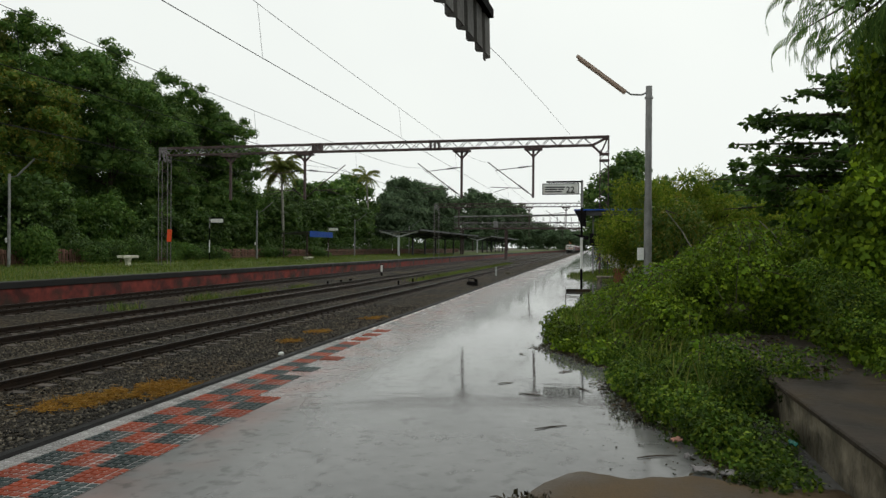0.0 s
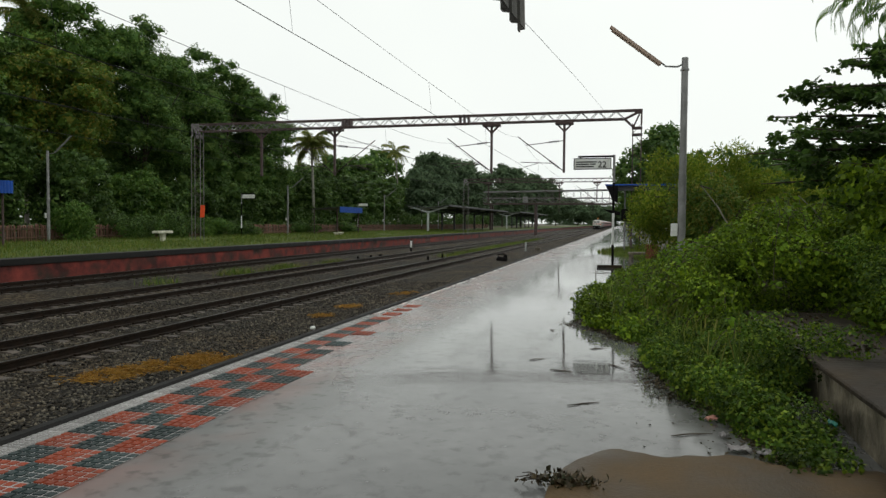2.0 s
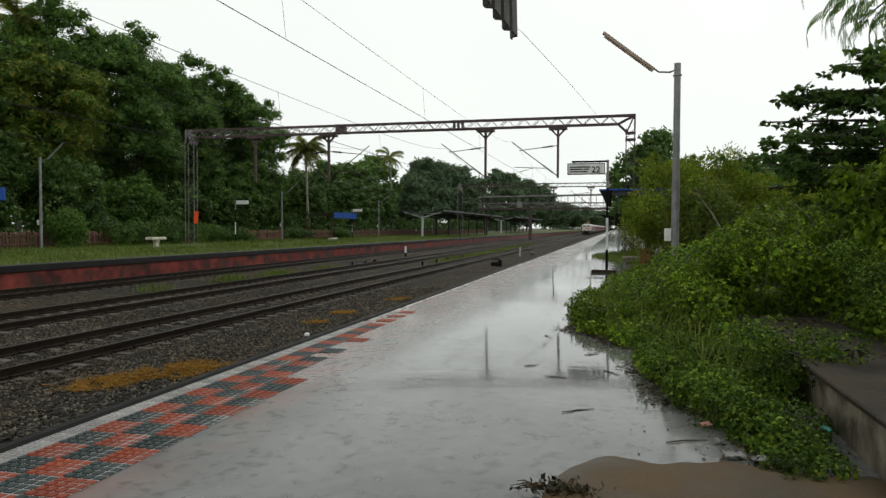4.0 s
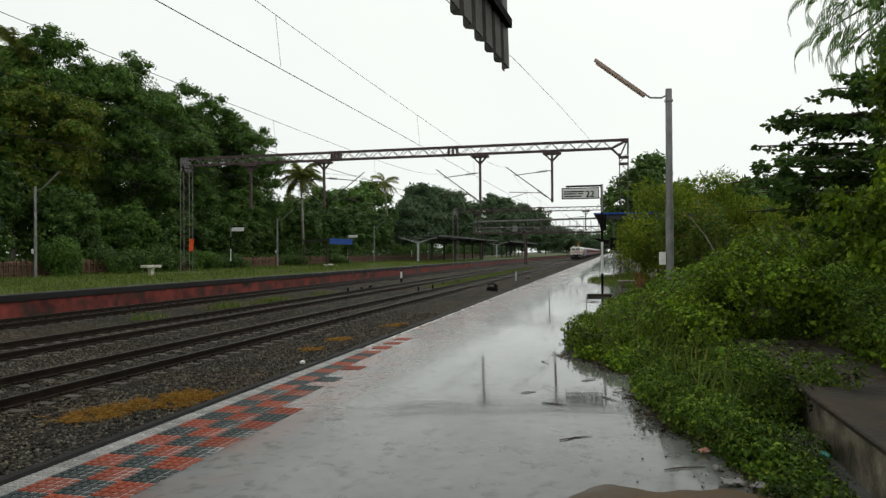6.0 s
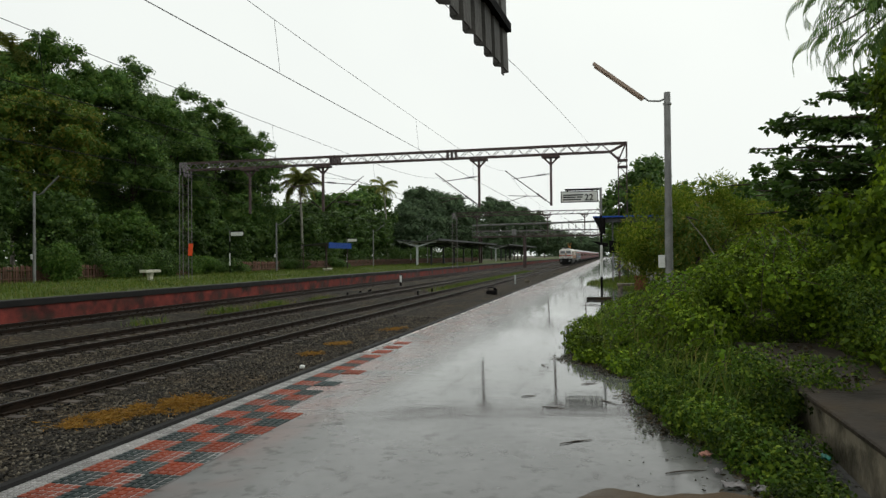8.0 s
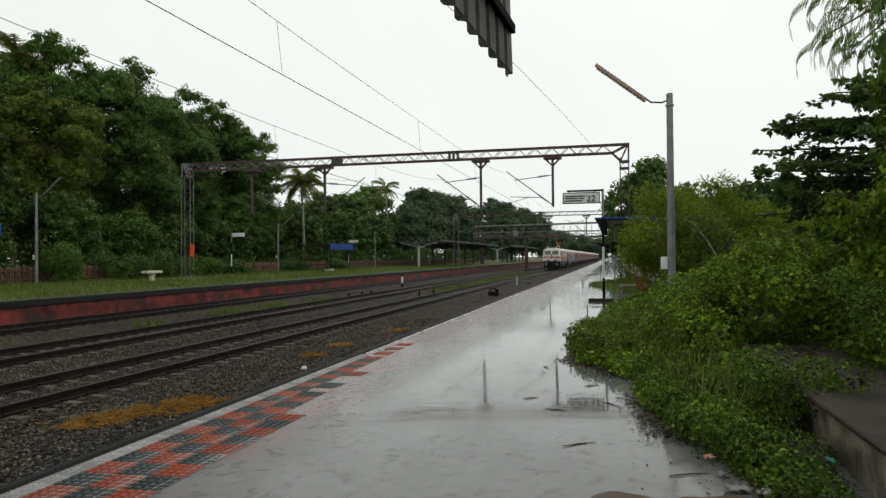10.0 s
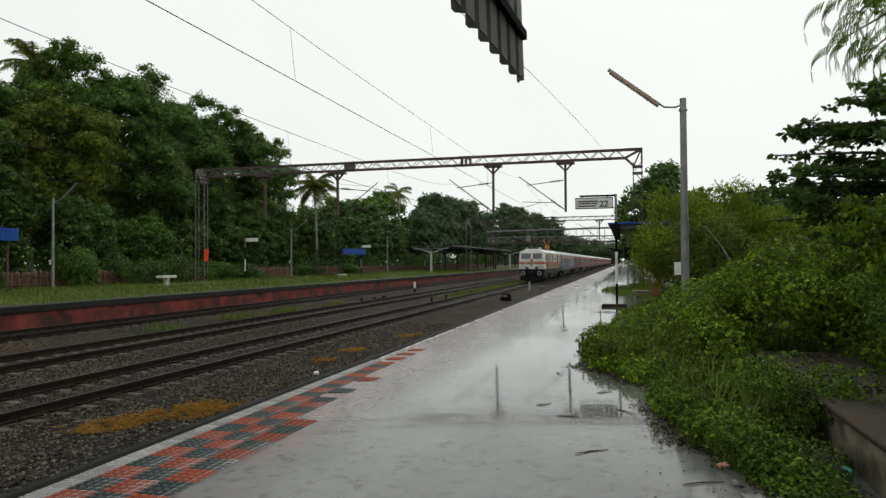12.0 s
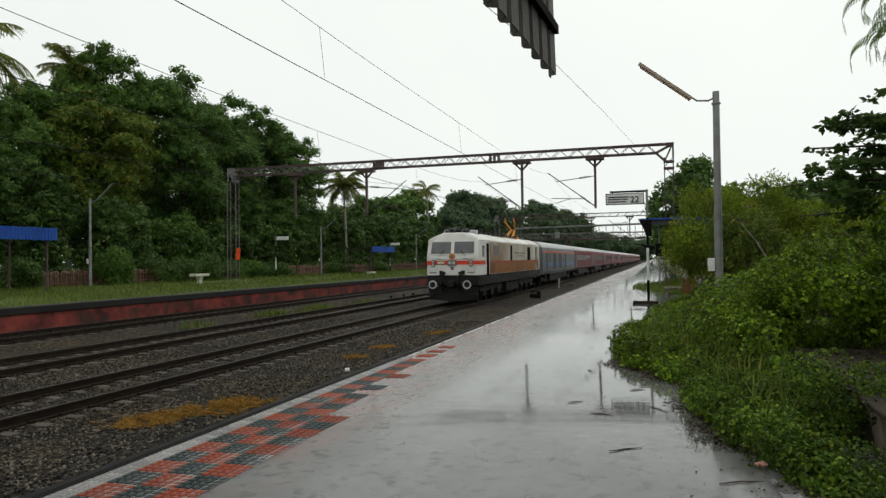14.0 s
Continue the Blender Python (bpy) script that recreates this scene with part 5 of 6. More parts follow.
almond_tree()
feather_branch()


# overhead roof edge near the camera
def roof_edge():
    s = thing("canopy_edge", pose(0, 0, 0), "hanging edge of dark grey corrugated roofing sheet", "roof")
    bm = bmesh.new()
    x0, y1 = -0.63, 4.06
    pitch, deep = 0.205, 0.04
    pts = []
    y = y1
    while y > -0.6:
        for dy, dx in ((0, 0), (0.045, 0), (0.06, deep), (0.18, deep)):
            pts.append((y - dy, dx))
        y -= pitch
    lo = [bm.verts.new((x0 + dx - 0.07 * (y1 - y), y, 2.735)) for y, dx in pts]
    hi = [bm.verts.new((x0 + dx - 0.07 * (y1 - y) - 0.035, y, 4.0)) for y, dx in pts]
    for i in range(len(pts) - 1):
        bm.faces.new((lo[i], lo[i + 1], hi[i + 1], hi[i]))
    bm.normal_update()
    bmesh.ops.solidify(bm, geom=bm.faces[:], thickness=0.007)
    part("sheet", bm, M_ASBESTOS, s)
    part("purlin", bar(bmesh.new(), (x0 - 0.26, -0.6, 2.99), (x0 + 0.045, 3.98, 2.99), 0.04, 0.05), M_BLACK, s)
    part("roof_sheet", box(bmesh.new(), x0 - 0.1, 3.2, -3.5, 0.4, 4.02, 4.08), M_ASBESTOS, s)
    for x in (x0 + 0.3, 3.0):
        part("post", rod(bmesh.new(), (x, -3.2, -0.1), (x, -3.2, 4.02), 0.07), M_STEEL, s)


roof_edge()


# ------------------------------------------------------------ the train
M_LOCOWHITE = material("loco_white", (0.60, 0.59, 0.55), (0.72, 0.71, 0.67), 1.2, (0.3, 0.5), bump=0.05, stain=(0.46, 0.43, 0.38))
M_LOCORED = material("loco_red_band", (0.55, 0.045, 0.02), (0.68, 0.07, 0.03), 3, (0.3, 0.5), bump=0.05)
M_FLANKRED = material("soiled_red_stripe", (0.24, 0.045, 0.014), (0.36, 0.06, 0.02), 1.5, (0.35, 0.6), bump=0.05, stain=(0.17, 0.06, 0.02))
M_LOCOBROWN = material("loco_ochre_brown", (0.18, 0.068, 0.009), (0.32, 0.13, 0.02), 1.0, (0.35, 0.6), bump=0.05, stain=(0.14, 0.06, 0.03))
M_LOCOCREAM = material("loco_soiled_cream", (0.36, 0.31, 0.23), (0.57, 0.53, 0.46), 0.5, (0.4, 0.6), bump=0.05, stain=(0.25, 0.17, 0.10))
M_GLASS = material("dark_window_glass", (0.02, 0.023, 0.024), (0.035, 0.038, 0.04), 2, (0.1, 0.2), bump=0, spec=0.4)
# greyer than the side windows: the reflected sky is in the base colour
M_SCREEN = material("sky_grey_windscreen", (0.07, 0.075, 0.075), (0.12, 0.125, 0.125), 2, (0.3, 0.45), bump=0, spec=0.5)
M_BOGIE = material("oily_running_gear", (0.006, 0.006, 0.006), (0.016, 0.014, 0.013), 5, (0.4, 0.8), bump=0.3)
M_PANTO = material("orange_pantograph", (0.45, 0.17, 0.02), (0.6, 0.25, 0.04), 4, (0.4, 0.6), bump=0.05)
M_COACHRED = material("coach_red", (0.10, 0.010, 0.012), (0.165, 0.018, 0.019), 0.8, (0.5, 0.7), bump=0.04, stain=(0.10, 0.03, 0.028))
M_COACHGREY = material("coach_grey", (0.12, 0.135, 0.135), (0.18, 0.195, 0.192), 0.8, (0.5, 0.7), bump=0.04, stain=(0.10, 0.10, 0.097))
M_COACHROOF = material("coach_roof_silver", (0.30, 0.31, 0.31), (0.42, 0.43, 0.42), 0.8, (0.25, 0.5), metal=0.2, bump=0.04)
M_STRIPEBLUE = material("blue_stripe", (0.02, 0.075, 0.21), (0.035, 0.11, 0.28), 2, (0.3, 0.5), bump=0)
M_LENS = material("headlamp_lens", (0.35, 0.36, 0.36), (0.5, 0.5, 0.5), 4, (0.1, 0.2), bump=0)


def loft(bm, rings):
    """Skin between outlines with the same number of points (open at the floor)."""
    vs = [[bm.verts.new(p) for p in r] for r in rings]
    for a, b in zip(vs, vs[1:]):
        for i in range(len(a) - 1):
            bm.faces.new((a[i], a[i + 1], b[i + 1], b[i]))
    return vs


def cap(bm, ring):
    """Close a mirrored outline row by row."""
    k = len(ring)
    for i in range(k // 2 - 1):
        bm.faces.new((ring[i], ring[i + 1], ring[k - 2 - i], ring[k - 1 - i]))


def ring(y, hw, z, slope=0.0, flip=1):
    left = [(-w, y + flip * slope * max(0, zz - 2.6), zz) for w, zz in zip(hw, z)]
    right = [(w, p[1], p[2]) for w, p in zip(hw[::-1], left[::-1])]
    return left + right


def wheelset(parent, y, r, mat):
    bm = bmesh.new()
    for s in (-0.84, 0.84):
        rod(bm, (s - 0.065, 0, 0), (s + 0.065, 0, 0), r, seg=20)
        sg = 1 if s > 0 else -1
        rod(bm, (s + sg * 0.06, 0, 0), (s + sg * 0.09, 0, 0), r * 0.3, seg=10)
        for a in range(5):
            t = a * 1.2566
            rod(bm, (s + sg * 0.06, 0, 0), (s + sg * 0.075, r * 0.8 * math.cos(t), r * 0.8 * math.sin(t)), 0.06, seg=5)
    rod(bm, (-0.9, 0, 0), (0.9, 0, 0), 0.09, seg=10)
    w = part("wheelset", bm, mat, parent)
    w.matrix_basis = pose(0, y, r)
    return w


def locomotive():
    g = thing("electric_locomotive", pose(TRACKS[0], 0, RAIL_Z), "white electric locomotive with red band and ochre brown flanks, rain-wet", "locomotive")
    Z = [1.6, 2.6, 3.54, 3.64, 3.93]
    Zr = [1.6, 2.6, 3.58, 3.72, 4.0]
    bm = bmesh.new()
    rings = [ring(0.0, [1.46, 1.46, 1.42, 1.26, 0.5], Z, 0.28), ring(0.16, [1.53, 1.53, 1.49, 1.32, 0.6], Zr, 0.2), ring(0.7, [1.545, 1.545, 1.54, 1.36, 0.7], Zr, 0.03)]
    rings += [ring(20.0, [1.545, 1.545, 1.54, 1.36, 0.7], Zr, 0.03, -1), ring(20.3, [1.5, 1.5, 1.46, 1.26, 0.6], Zr, 0.1, -1), ring(20.6, [1.38, 1.38, 1.33, 1.2, 0.5], Z, 0.28, -1)]
    vs = loft(bm, rings)
    cap(bm, vs[0])
    cap(bm, vs[-1][::-1])
    bmesh.ops.recalc_face_normals(bm, faces=bm.faces[:])
    part("body", bm, M_LOCOWHITE, g)
    # front: windscreens with frames, wipers, band, lamps
    def on_face(z, proud=0.0):
        return 0.28 * max(0, z - 2.6) - proud
    for s in (-1, 1):
        for grow, proud, name, mt in ((0.035, 0.012, "windscreen_frame", M_LATTICE), (0.0, 0.02, "windscreen", M_SCREEN)):
            bm = bmesh.new()
            xa, xb, za, zb = 0.13 - grow, 1.23 + grow, 2.84 - grow, 3.44 + grow
            front = [bm.verts.new((s * x, on_face(z, proud), z)) for x, z in ((xa, za), (xb, za), (xb - 0.04, zb), (xa, zb))]
            back = [bm.verts.new((v.co.x, v.co.y + 0.03, v.co.z)) for v in front]
            bm.faces.new(front)
            for i in range(4):
                bm.faces.new((front[i], front[(i + 1) % 4], back[(i + 1) % 4], back[i]))
            bmesh.ops.recalc_face_normals(bm, faces=bm.faces[:])
            part(name, bm, mt, g)
        part("wiper", bar(bmesh.new(), (s * 0.75, -0.02, 2.68), (s * 0.5, 0.06, 2.98), 0.03, 0.02), M_BLACK, g)
        for zz in (2.5, 2.74):
            rl = bar(bmesh.new(), (s * 0.26, -0.07 + on_face(zz), zz), (s * 1.24, -0.07 + on_face(zz), zz), 0.03, 0.03)
            for xx in (0.28, 1.22):
                bar(rl, (s * xx, -0.07 + on_face(zz), zz), (s * xx, 0.02 + on_face(zz), zz), 0.03, 0.03)
            part("grab_rail", rl, M_PALEPAINT, g)
        part("corner_rail", sweep(bmesh.new(), [(s * 1.3, 0.02, 1.7), (s * 1.3, -0.06, 1.75), (s * 1.3, -0.06, 2.15), (s * 1.3, 0.02, 2.2)], [0.018] * 4, 5), M_PALEPAINT, g)
        part("jumper_socket", box(bmesh.new(), s * 0.45 - 0.07, s * 0.45 + 0.07, -0.12, 0.0, 1.66, 1.8, 0.02), M_BOGIE, g)
        part("end_hose", sweep(bmesh.new(), [(s * 0.45, -0.1, 1.68), (s * 0.5, -0.3, 1.2), (s * 0.42, -0.2, 0.75)], [0.035] * 3, 6), M_BLACK, g)
        lamp = part("marker_lamp", box(bmesh.new(), s * 1.1 - 0.1, s * 1.1 + 0.1, -0.07, 0.0, 2.08, 2.46, 0.02), M_LATTICE, g)
        bm = bmesh.new()
        for z in (2.18, 2.36):
            rod(bm, (s * 1.1, -0.085, z), (s * 1.1, -0.065, z), 0.06, seg=12)
        part("lens", bm, M_LENS, lamp)
        part("coupler_cock", box(bmesh.new(), s * 0.62 - 0.12, s * 0.62 + 0.12, -0.06, 0.0, 1.62, 1.86, 0.02), M_BOGIE, g)
    head = part("headlamp_box", box(bmesh.new(), -0.25, 0.25, -0.1, 0.0, 2.14, 2.46, 0.02), M_LATTICE, g)
    bm = bmesh.new()
    for x in (-0.12, 0.12):
        rod(bm, (x, -0.115, 2.3), (x, -0.09, 2.3), 0.09, seg=14)
    part("lens", bm, M_LENS, head)
    part("number_panel", box(bmesh.new(), -0.08, 0.08, -0.03, 0.0, 1.9, 2.1), M_LATTICE, g)
    emb = part("emblem", rod(bmesh.new(), (0, -0.03, 2.64), (0, 0.03, 2.64), 0.19, seg=20), M_PANTO, g, "round orange emblem")
    part("emblem_centre", rod(bmesh.new(), (0, -0.036, 2.64), (0, -0.02, 2.64), 0.11, seg=16), M_LATTICE, emb)
    bm = bmesh.new()
    box(bm, -0.86, -0.46, -0.02, 0.0, 2.33, 2.4)
    part("flag_plate_upper", bm, M_PANTO, g)
    part("flag_plate_middle", box(bmesh.new(), -0.86, -0.46, -0.02, 0.0, 2.26, 2.33), M_WHITE, g)
    part("flag_plate_lower", box(bmesh.new(), -0.86, -0.46, -0.02, 0.0, 2.19, 2.26), M_LEAF_WEED, g)
    bm = bmesh.new()
    for s in (-1, 1):
        for k in range(3):
            box(bm, s * 0.78 - 0.15 + k * 0.1, s * 0.78 - 0.08 + k * 0.1, -0.012, 0.0, 2.48, 2.54)
        for k in range(4):
            box(bm, s * 1.1 - 0.2 + k * 0.1, s * 1.1 - 0.13 + k * 0.1, -0.012, 0.0, 1.72, 1.78)
    tagged(part("lettering", bm, M_BLACK, g), kind="stuff")
    # red band round the front, ochre flanks
    part("front_band", box(bmesh.new(), -1.46, 1.46, -0.014, 0.01, 2.19, 2.41), M_LOCORED, g)
    for s in (-1, 1):
        part("corner_band", bar(bmesh.new(), (s * 1.456, -0.004, 2.3), (s * 1.536, 0.165, 2.3), 0.02, 0.22), M_LOCORED, g)
        part("cab_band", box(bmesh.new(), s * 1.53 - 0.02, s * 1.53 + 0.026, 0.165, 1.5, 2.19, 2.41), M_LOCORED, g)
    for s in (-1, 1):
        part("flank_panel", box(bmesh.new(), s * 1.547 - 0.004, s * 1.547 + 0.006, 2.5, 19.6, 1.62, 2.36), M_LOCOBROWN, g, "ochre brown lower flank, streaked with dirt")
        part("upper_flank", box(bmesh.new(), s * 1.5445 - 0.004, s * 1.5445 + 0.004, 2.5, 19.6, 2.36, 3.5), M_LOCOCREAM, g, "cream upper flank, browned by brake dust")
        part("flank_stripe", box(bmesh.new(), s * 1.548 - 0.004, s * 1.548 + 0.012, 2.5, 19.6, 2.24, 2.38), M_FLANKRED, g)
        for y0, y1, z0, z1, mt, nm in ((0.8, 1.25, 2.62, 3.25, M_GLASS, "cab_side_window"), (1.75, 2.3, 1.55, 3.4, M_BLACK, "cab_door"), (3.5, 4.9, 2.72, 3.3, M_LATTICE, "louvre"), (8.4, 9.0, 2.3, 3.4, M_BLACK, "body_window"), (14.6, 15.8, 2.3, 3.35, M_BLACK, "body_window"), (18.1, 18.7, 1.55, 3.4, M_GLASS, "cab_door")):
            part(nm, box(bmesh.new(), s * 1.545 - 0.008, s * 1.545 + 0.014, y0, y1, z0, z1), mt, g)
        bm = bmesh.new()
        for k in range(5):
            box(bm, s * 1.545 - 0.004, s * 1.545 + 0.008, 9.9 + k * 0.75, 10.5 + k * 0.75, 2.86, 2.92)
            box(bm, s * 1.545 - 0.004, s * 1.545 + 0.008, 10.1 + k * 0.6, 10.55 + k * 0.6, 2.66, 2.71)
        tagged(part("flank_lettering", bm, M_BLACK, g), kind="stuff")
    # underframe, buffers, coupler, plough
    part("underframe", box(bmesh.new(), -1.5, 1.5, 0.05, 20.5, 1.02, 1.6, 0.03), M_BOGIE, g)
    for s in (-0.98, 0.98):
        for y, f in ((0.0, -1), (20.6, 1)):
            b = part("buffer", rod(bmesh.new(), (s, y, 1.1), (s, y + f * 0.5, 1.1), 0.12, seg=14), M_BOGIE, g)
            part("buffer_head", rod(bmesh.new(), (s, y + f * 0.48, 1.1), (s, y + f * 0.54, 1.1), 0.235, seg=22), M_PALEPAINT, b, "pale grey rimmed buffer head")
            part("buffer_face", rod(bmesh.new(), (s, y + f * 0.535, 1.1), (s, y + f * 0.55, 1.1), 0.16, seg=18), M_BOGIE, b)
    part("coupler", box(bmesh.new(), -0.17, 0.17, -0.45, 0.2, 0.95, 1.3, 0.05), M_BOGIE, g)
    bm = bmesh.new()
    prism(bm, [(-1.45, 0.95), (1.45, 0.95), (1.35, 0.25), (0.2, 0.14), (-0.2, 0.14), (-1.35, 0.25)], 0.15, 0.3)
    part("cattle_guard", bm, M_BOGIE, g)
    bm = bmesh.new()
    for x in (-0.55, -0.3, 0.35, 0.6):
        sweep(bm, [(x, 0.02, 1.15), (x + 0.03, -0.2, 0.85), (x + 0.02, 0.0, 0.6)], [0.03] * 3, 6)
    part("hose", bm, M_BLACK, g)
    for s in (-1.25, 1.25):
        bm = bmesh.new()
        bar(bm, (s, -0.12, 0.55), (s, -0.05, 1.3), 0.05, 0.05)
        box(bm, s - 0.2, s + 0.2, -0.15, 0.1, 0.45, 0.56)
        part("step", bm, M_BOGIE, g)
    wheels = []
    for y0 in (2.1, 13.4):
        for s in (-1.15, 1.15):
            bm = bmesh.new()
            box(bm, s - 0.09, s + 0.09, y0 - 0.7, y0 + 5.1, 0.62, 0.98, 0.03)
            for k in range(3):
                box(bm, s - 0.14, s + 0.14, y0 + k * 1.9 - 0.2, y0 + k * 1.9 + 0.6, 0.36, 0.72, 0.03)
                for e in (-0.45, 0.85):
                    rod(bm, (s, y0 + 0.2 + k * 1.9 + e * 0.9, 0.6), (s, y0 + 0.2 + k * 1.9 + e * 0.9, 1.05), 0.1, seg=10)
            part("bogie_frame", bm, M_BOGIE, g)
        for k in range(3):
            wheels.append(wheelset(g, y0 + 0.2 + 1.9 * k, 0.546, M_BOGIE))
    part("transformer", box(bmesh.new(), -1.3, 1.3, 8.2, 12.3, 0.35, 1.0, 0.05), M_BOGIE, g)
    # roof gear
    bm = bmesh.new()
    box(bm, -0.55, 0.55, 1.3, 2.6, 3.85, 4.02, 0.03)
    box(bm, -0.9, 0.9, 6.0, 14.0, 3.86, 3.98, 0.03)
    part("roof_hatch", bm, M_LATTICE, g)
    bm = bmesh.new()
    for x in (-0.22, 0.22):
        rod(bm, (x * 2.0, 0.55, 3.95), (x * 2.0, 1.1, 4.1), 0.1, 0.13, 10)
    rod(bm, (0.6, 0.5, 4.0), (0.6, 1.1, 4.12), 0.12, 0.15, 12)
    box(bm, -0.7, 0.3, 1.0, 1.25, 3.9, 4.16, 0.03)
    rod(bm, (-0.1, 0.45, 4.05), (-0.1, 1.1, 4.2), 0.13, 0.16, 12)
    part("horn", bm, M_BOGIE, g)
    for xa, xb, ya, yb in ((-0.95, -0.35, 1.6, 2.4), (0.3, 0.85, 2.0, 2.6)):
        part("equipment_case", box(bmesh.new(), xa, xb, ya, yb, 3.9, 4.2, 0.05), M_PALEPAINT, g, "grey equipment case on the roof")
    for xx, yy in ((-0.2, 2.9), (0.25, 3.4), (-0.5, 7.5), (0.5, 9.2)):
        ins = bmesh.new()
        for kk in range(4):
            rod(ins, (xx, yy, 3.98 + 0.08 * kk), (xx, yy, 4.05 + 0.08 * kk), 0.11, 0.05, 8)
        part("roof_insulator", ins, M_BOGIE, g)
    for y, up in ((4.2, False), (15.8, True)):
        paint = M_PANTO if up else M_BOGIE
        p = part("pantograph", bmesh.new(), paint, g, "orange painted pantograph raised to the wire" if up else "dark pantograph folded flat")
        for x in (-0.5, 0.5):
            bm = bmesh.new()
            bar(bm, (x, y - 0.8, 4.08), (x, y + 0.8, 4.08), 0.12, 0.16)
            for yy in (y - 0.7, y + 0.7):
                rod(bm, (x, yy, 3.8), (x, yy, 4.0), 0.08, seg=8)
            part("base_frame", bm, paint, p)
        bm = bmesh.new()
        top = 5.4 if up else 4.3
        knee = (y + 1.1, 4.75) if up else (y + 1.3, 4.15)
        for x in (-0.16, 0.16):
            bar(bm, (x * 1.6, y - 0.5, 4.05), (x * 0.8, knee[0], knee[1]), 0.16, 0.14)
            bar(bm, (x * 0.8, knee[0], knee[1]), (x * (2.4 if up else 0.9), y - 0.2, top), 0.1, 0.1)
            if up:
                rod(bm, (x * 2.4, y - 0.2, top - 0.02), (x * 2.0, y - 0.25, top + 0.22), 0.04, seg=6)
        for dy in () if up else (-0.2, 0.2):
            sweep(bm, [(-0.85, y - 0.2 + dy, top - 0.2), (-0.6, y - 0.2 + dy, top + 0.02), (0.6, y - 0.2 + dy, top + 0.02), (0.85, y - 0.2 + dy, top - 0.2)], [0.03] * 4, 6)
        part("pantograph_arm", bm, paint, p)
    bm = bmesh.new()
    for y in (3.0, 5.6, 6.6, 11.0, 13.2, 14.0):
        rod(bm, (0.75, y, 3.75), (0.75, y, 4.12), 0.07, 0.05, 8)
    bar(bm, (0.75, 3.0, 4.13), (0.75, 14.0, 4.13), 0.03, 0.03)
    part("roof_busbar", bm, M_BOGIE, g)
    return g, wheels


COACH = 23.9


def coach(kind):
    power = kind == "power"
    g = thing("passenger_coach" if not power else "generator_car", pose(TRACKS[0], 60, RAIL_Z), "grey generator car with blue stripe and red cantrail line" if power else "dark red and grey air-conditioned passenger coach, rain-wet", "railway coach", "coaches of the train")
    L = 23.5
    bm = bmesh.new()
    z = [1.1, 1.35, 3.1, 3.45, 3.75]
    w = [1.5, 1.6, 1.6, 1.5, 1.25]
    vs = loft(bm, [ring(y, w, z) for y in (0.0, L)])
    for r, f in ((vs[0], 1), (vs[1], -1)):
        cap(bm, r[::f])
    bmesh.ops.recalc_face_normals(bm, faces=bm.faces[:])
    part("body", bm, M_COACHGREY if power else M_COACHRED, g)
    bm = bmesh.new()
    zr = [3.44, 3.62, 3.8, 3.95, 4.03]
    wr = [1.53, 1.44, 1.25, 0.9, 0.4]
    vs = loft(bm, [ring(y, wr, zr) for y in (-0.03, L + 0.03)])
    for r, f in ((vs[0], 1), (vs[1], -1)):
        cap(bm, r[::f])
    bmesh.ops.recalc_face_normals(bm, faces=bm.faces[:])
    part("roof", bm, M_COACHROOF, g, "pale silver-grey wet roof")
    for s in (-1, 1):
        if power:
            part("side_stripe", box(bmesh.new(), s * 1.6 - 0.004, s * 1.6 + 0.006, 0.6, L, 1.78, 2.1), M_STRIPEBLUE, g)
            part("cantrail_stripe", box(bmesh.new(), s * 1.6 - 0.004, s * 1.6 + 0.006, 0.0, L, 3.0, 3.14), M_LOCORED, g)
            for y0, y1 in ((2.0, 2.7), (6.2, 8.2), (10.0, 12.0), (14.8, 15.5)):
                part("louvre", box(bmesh.new(), s * 1.6 - 0.008, s * 1.6 + 0.012, y0, y1, 1.5, 3.0), M_ROOFDARK, g)
        else:
            part("sill_stripe", box(bmesh.new(), s * 1.6 - 0.004, s * 1.6 + 0.006, 0, L, 1.36, 1.46), M_COACHGREY, g)
            for y in (0.5, L - 1.3):
                part("door", box(bmesh.new(), s * 1.6 - 0.006, s * 1.6 + 0.01, y, y + 0.8, 1.35, 3.2), M_COACHGREY, g)
            for k in range(9):
                y = 2.6 + k * 2.1
                part("window", box(bmesh.new(), s * 1.6 - 0.008, s * 1.6 + 0.008, y, y + 1.35, 2.15, 2.85), M_GLASS, g)
    part("vestibule", box(bmesh.new(), -0.6, 0.6, -0.2, L + 0.2, 1.3, 3.4), M_BLACK, g)
    part("underframe", box(bmesh.new(), -1.35, 1.35, 5.5, L - 5.5, 0.5, 1.12, 0.04), M_BOGIE, g)
    for y in (3.4, L - 3.4):
        bm = bmesh.new()
        for s in (-1.05, 1.05):
            box(bm, s - 0.1, s + 0.1, y - 1.7, y + 1.7, 0.45, 0.85, 0.04)
        box(bm, -1.3, 1.3, y - 0.3, y + 0.3, 0.7, 1.1)
        part("bogie_frame", bm, M_BOGIE, g)
        for dy in (-1.28, 1.28):
            wheelset(g, y + dy, 0.457, M_BOGIE)
    return g


loco, loco_wheels = locomotive()
power_car = coach("power")
first_coach = coach("passenger")
coaches = [power_car, first_coach] + [copy_thing(first_coach, pose(TRACKS[0], 60, RAIL_Z)) for _ in range(12)]

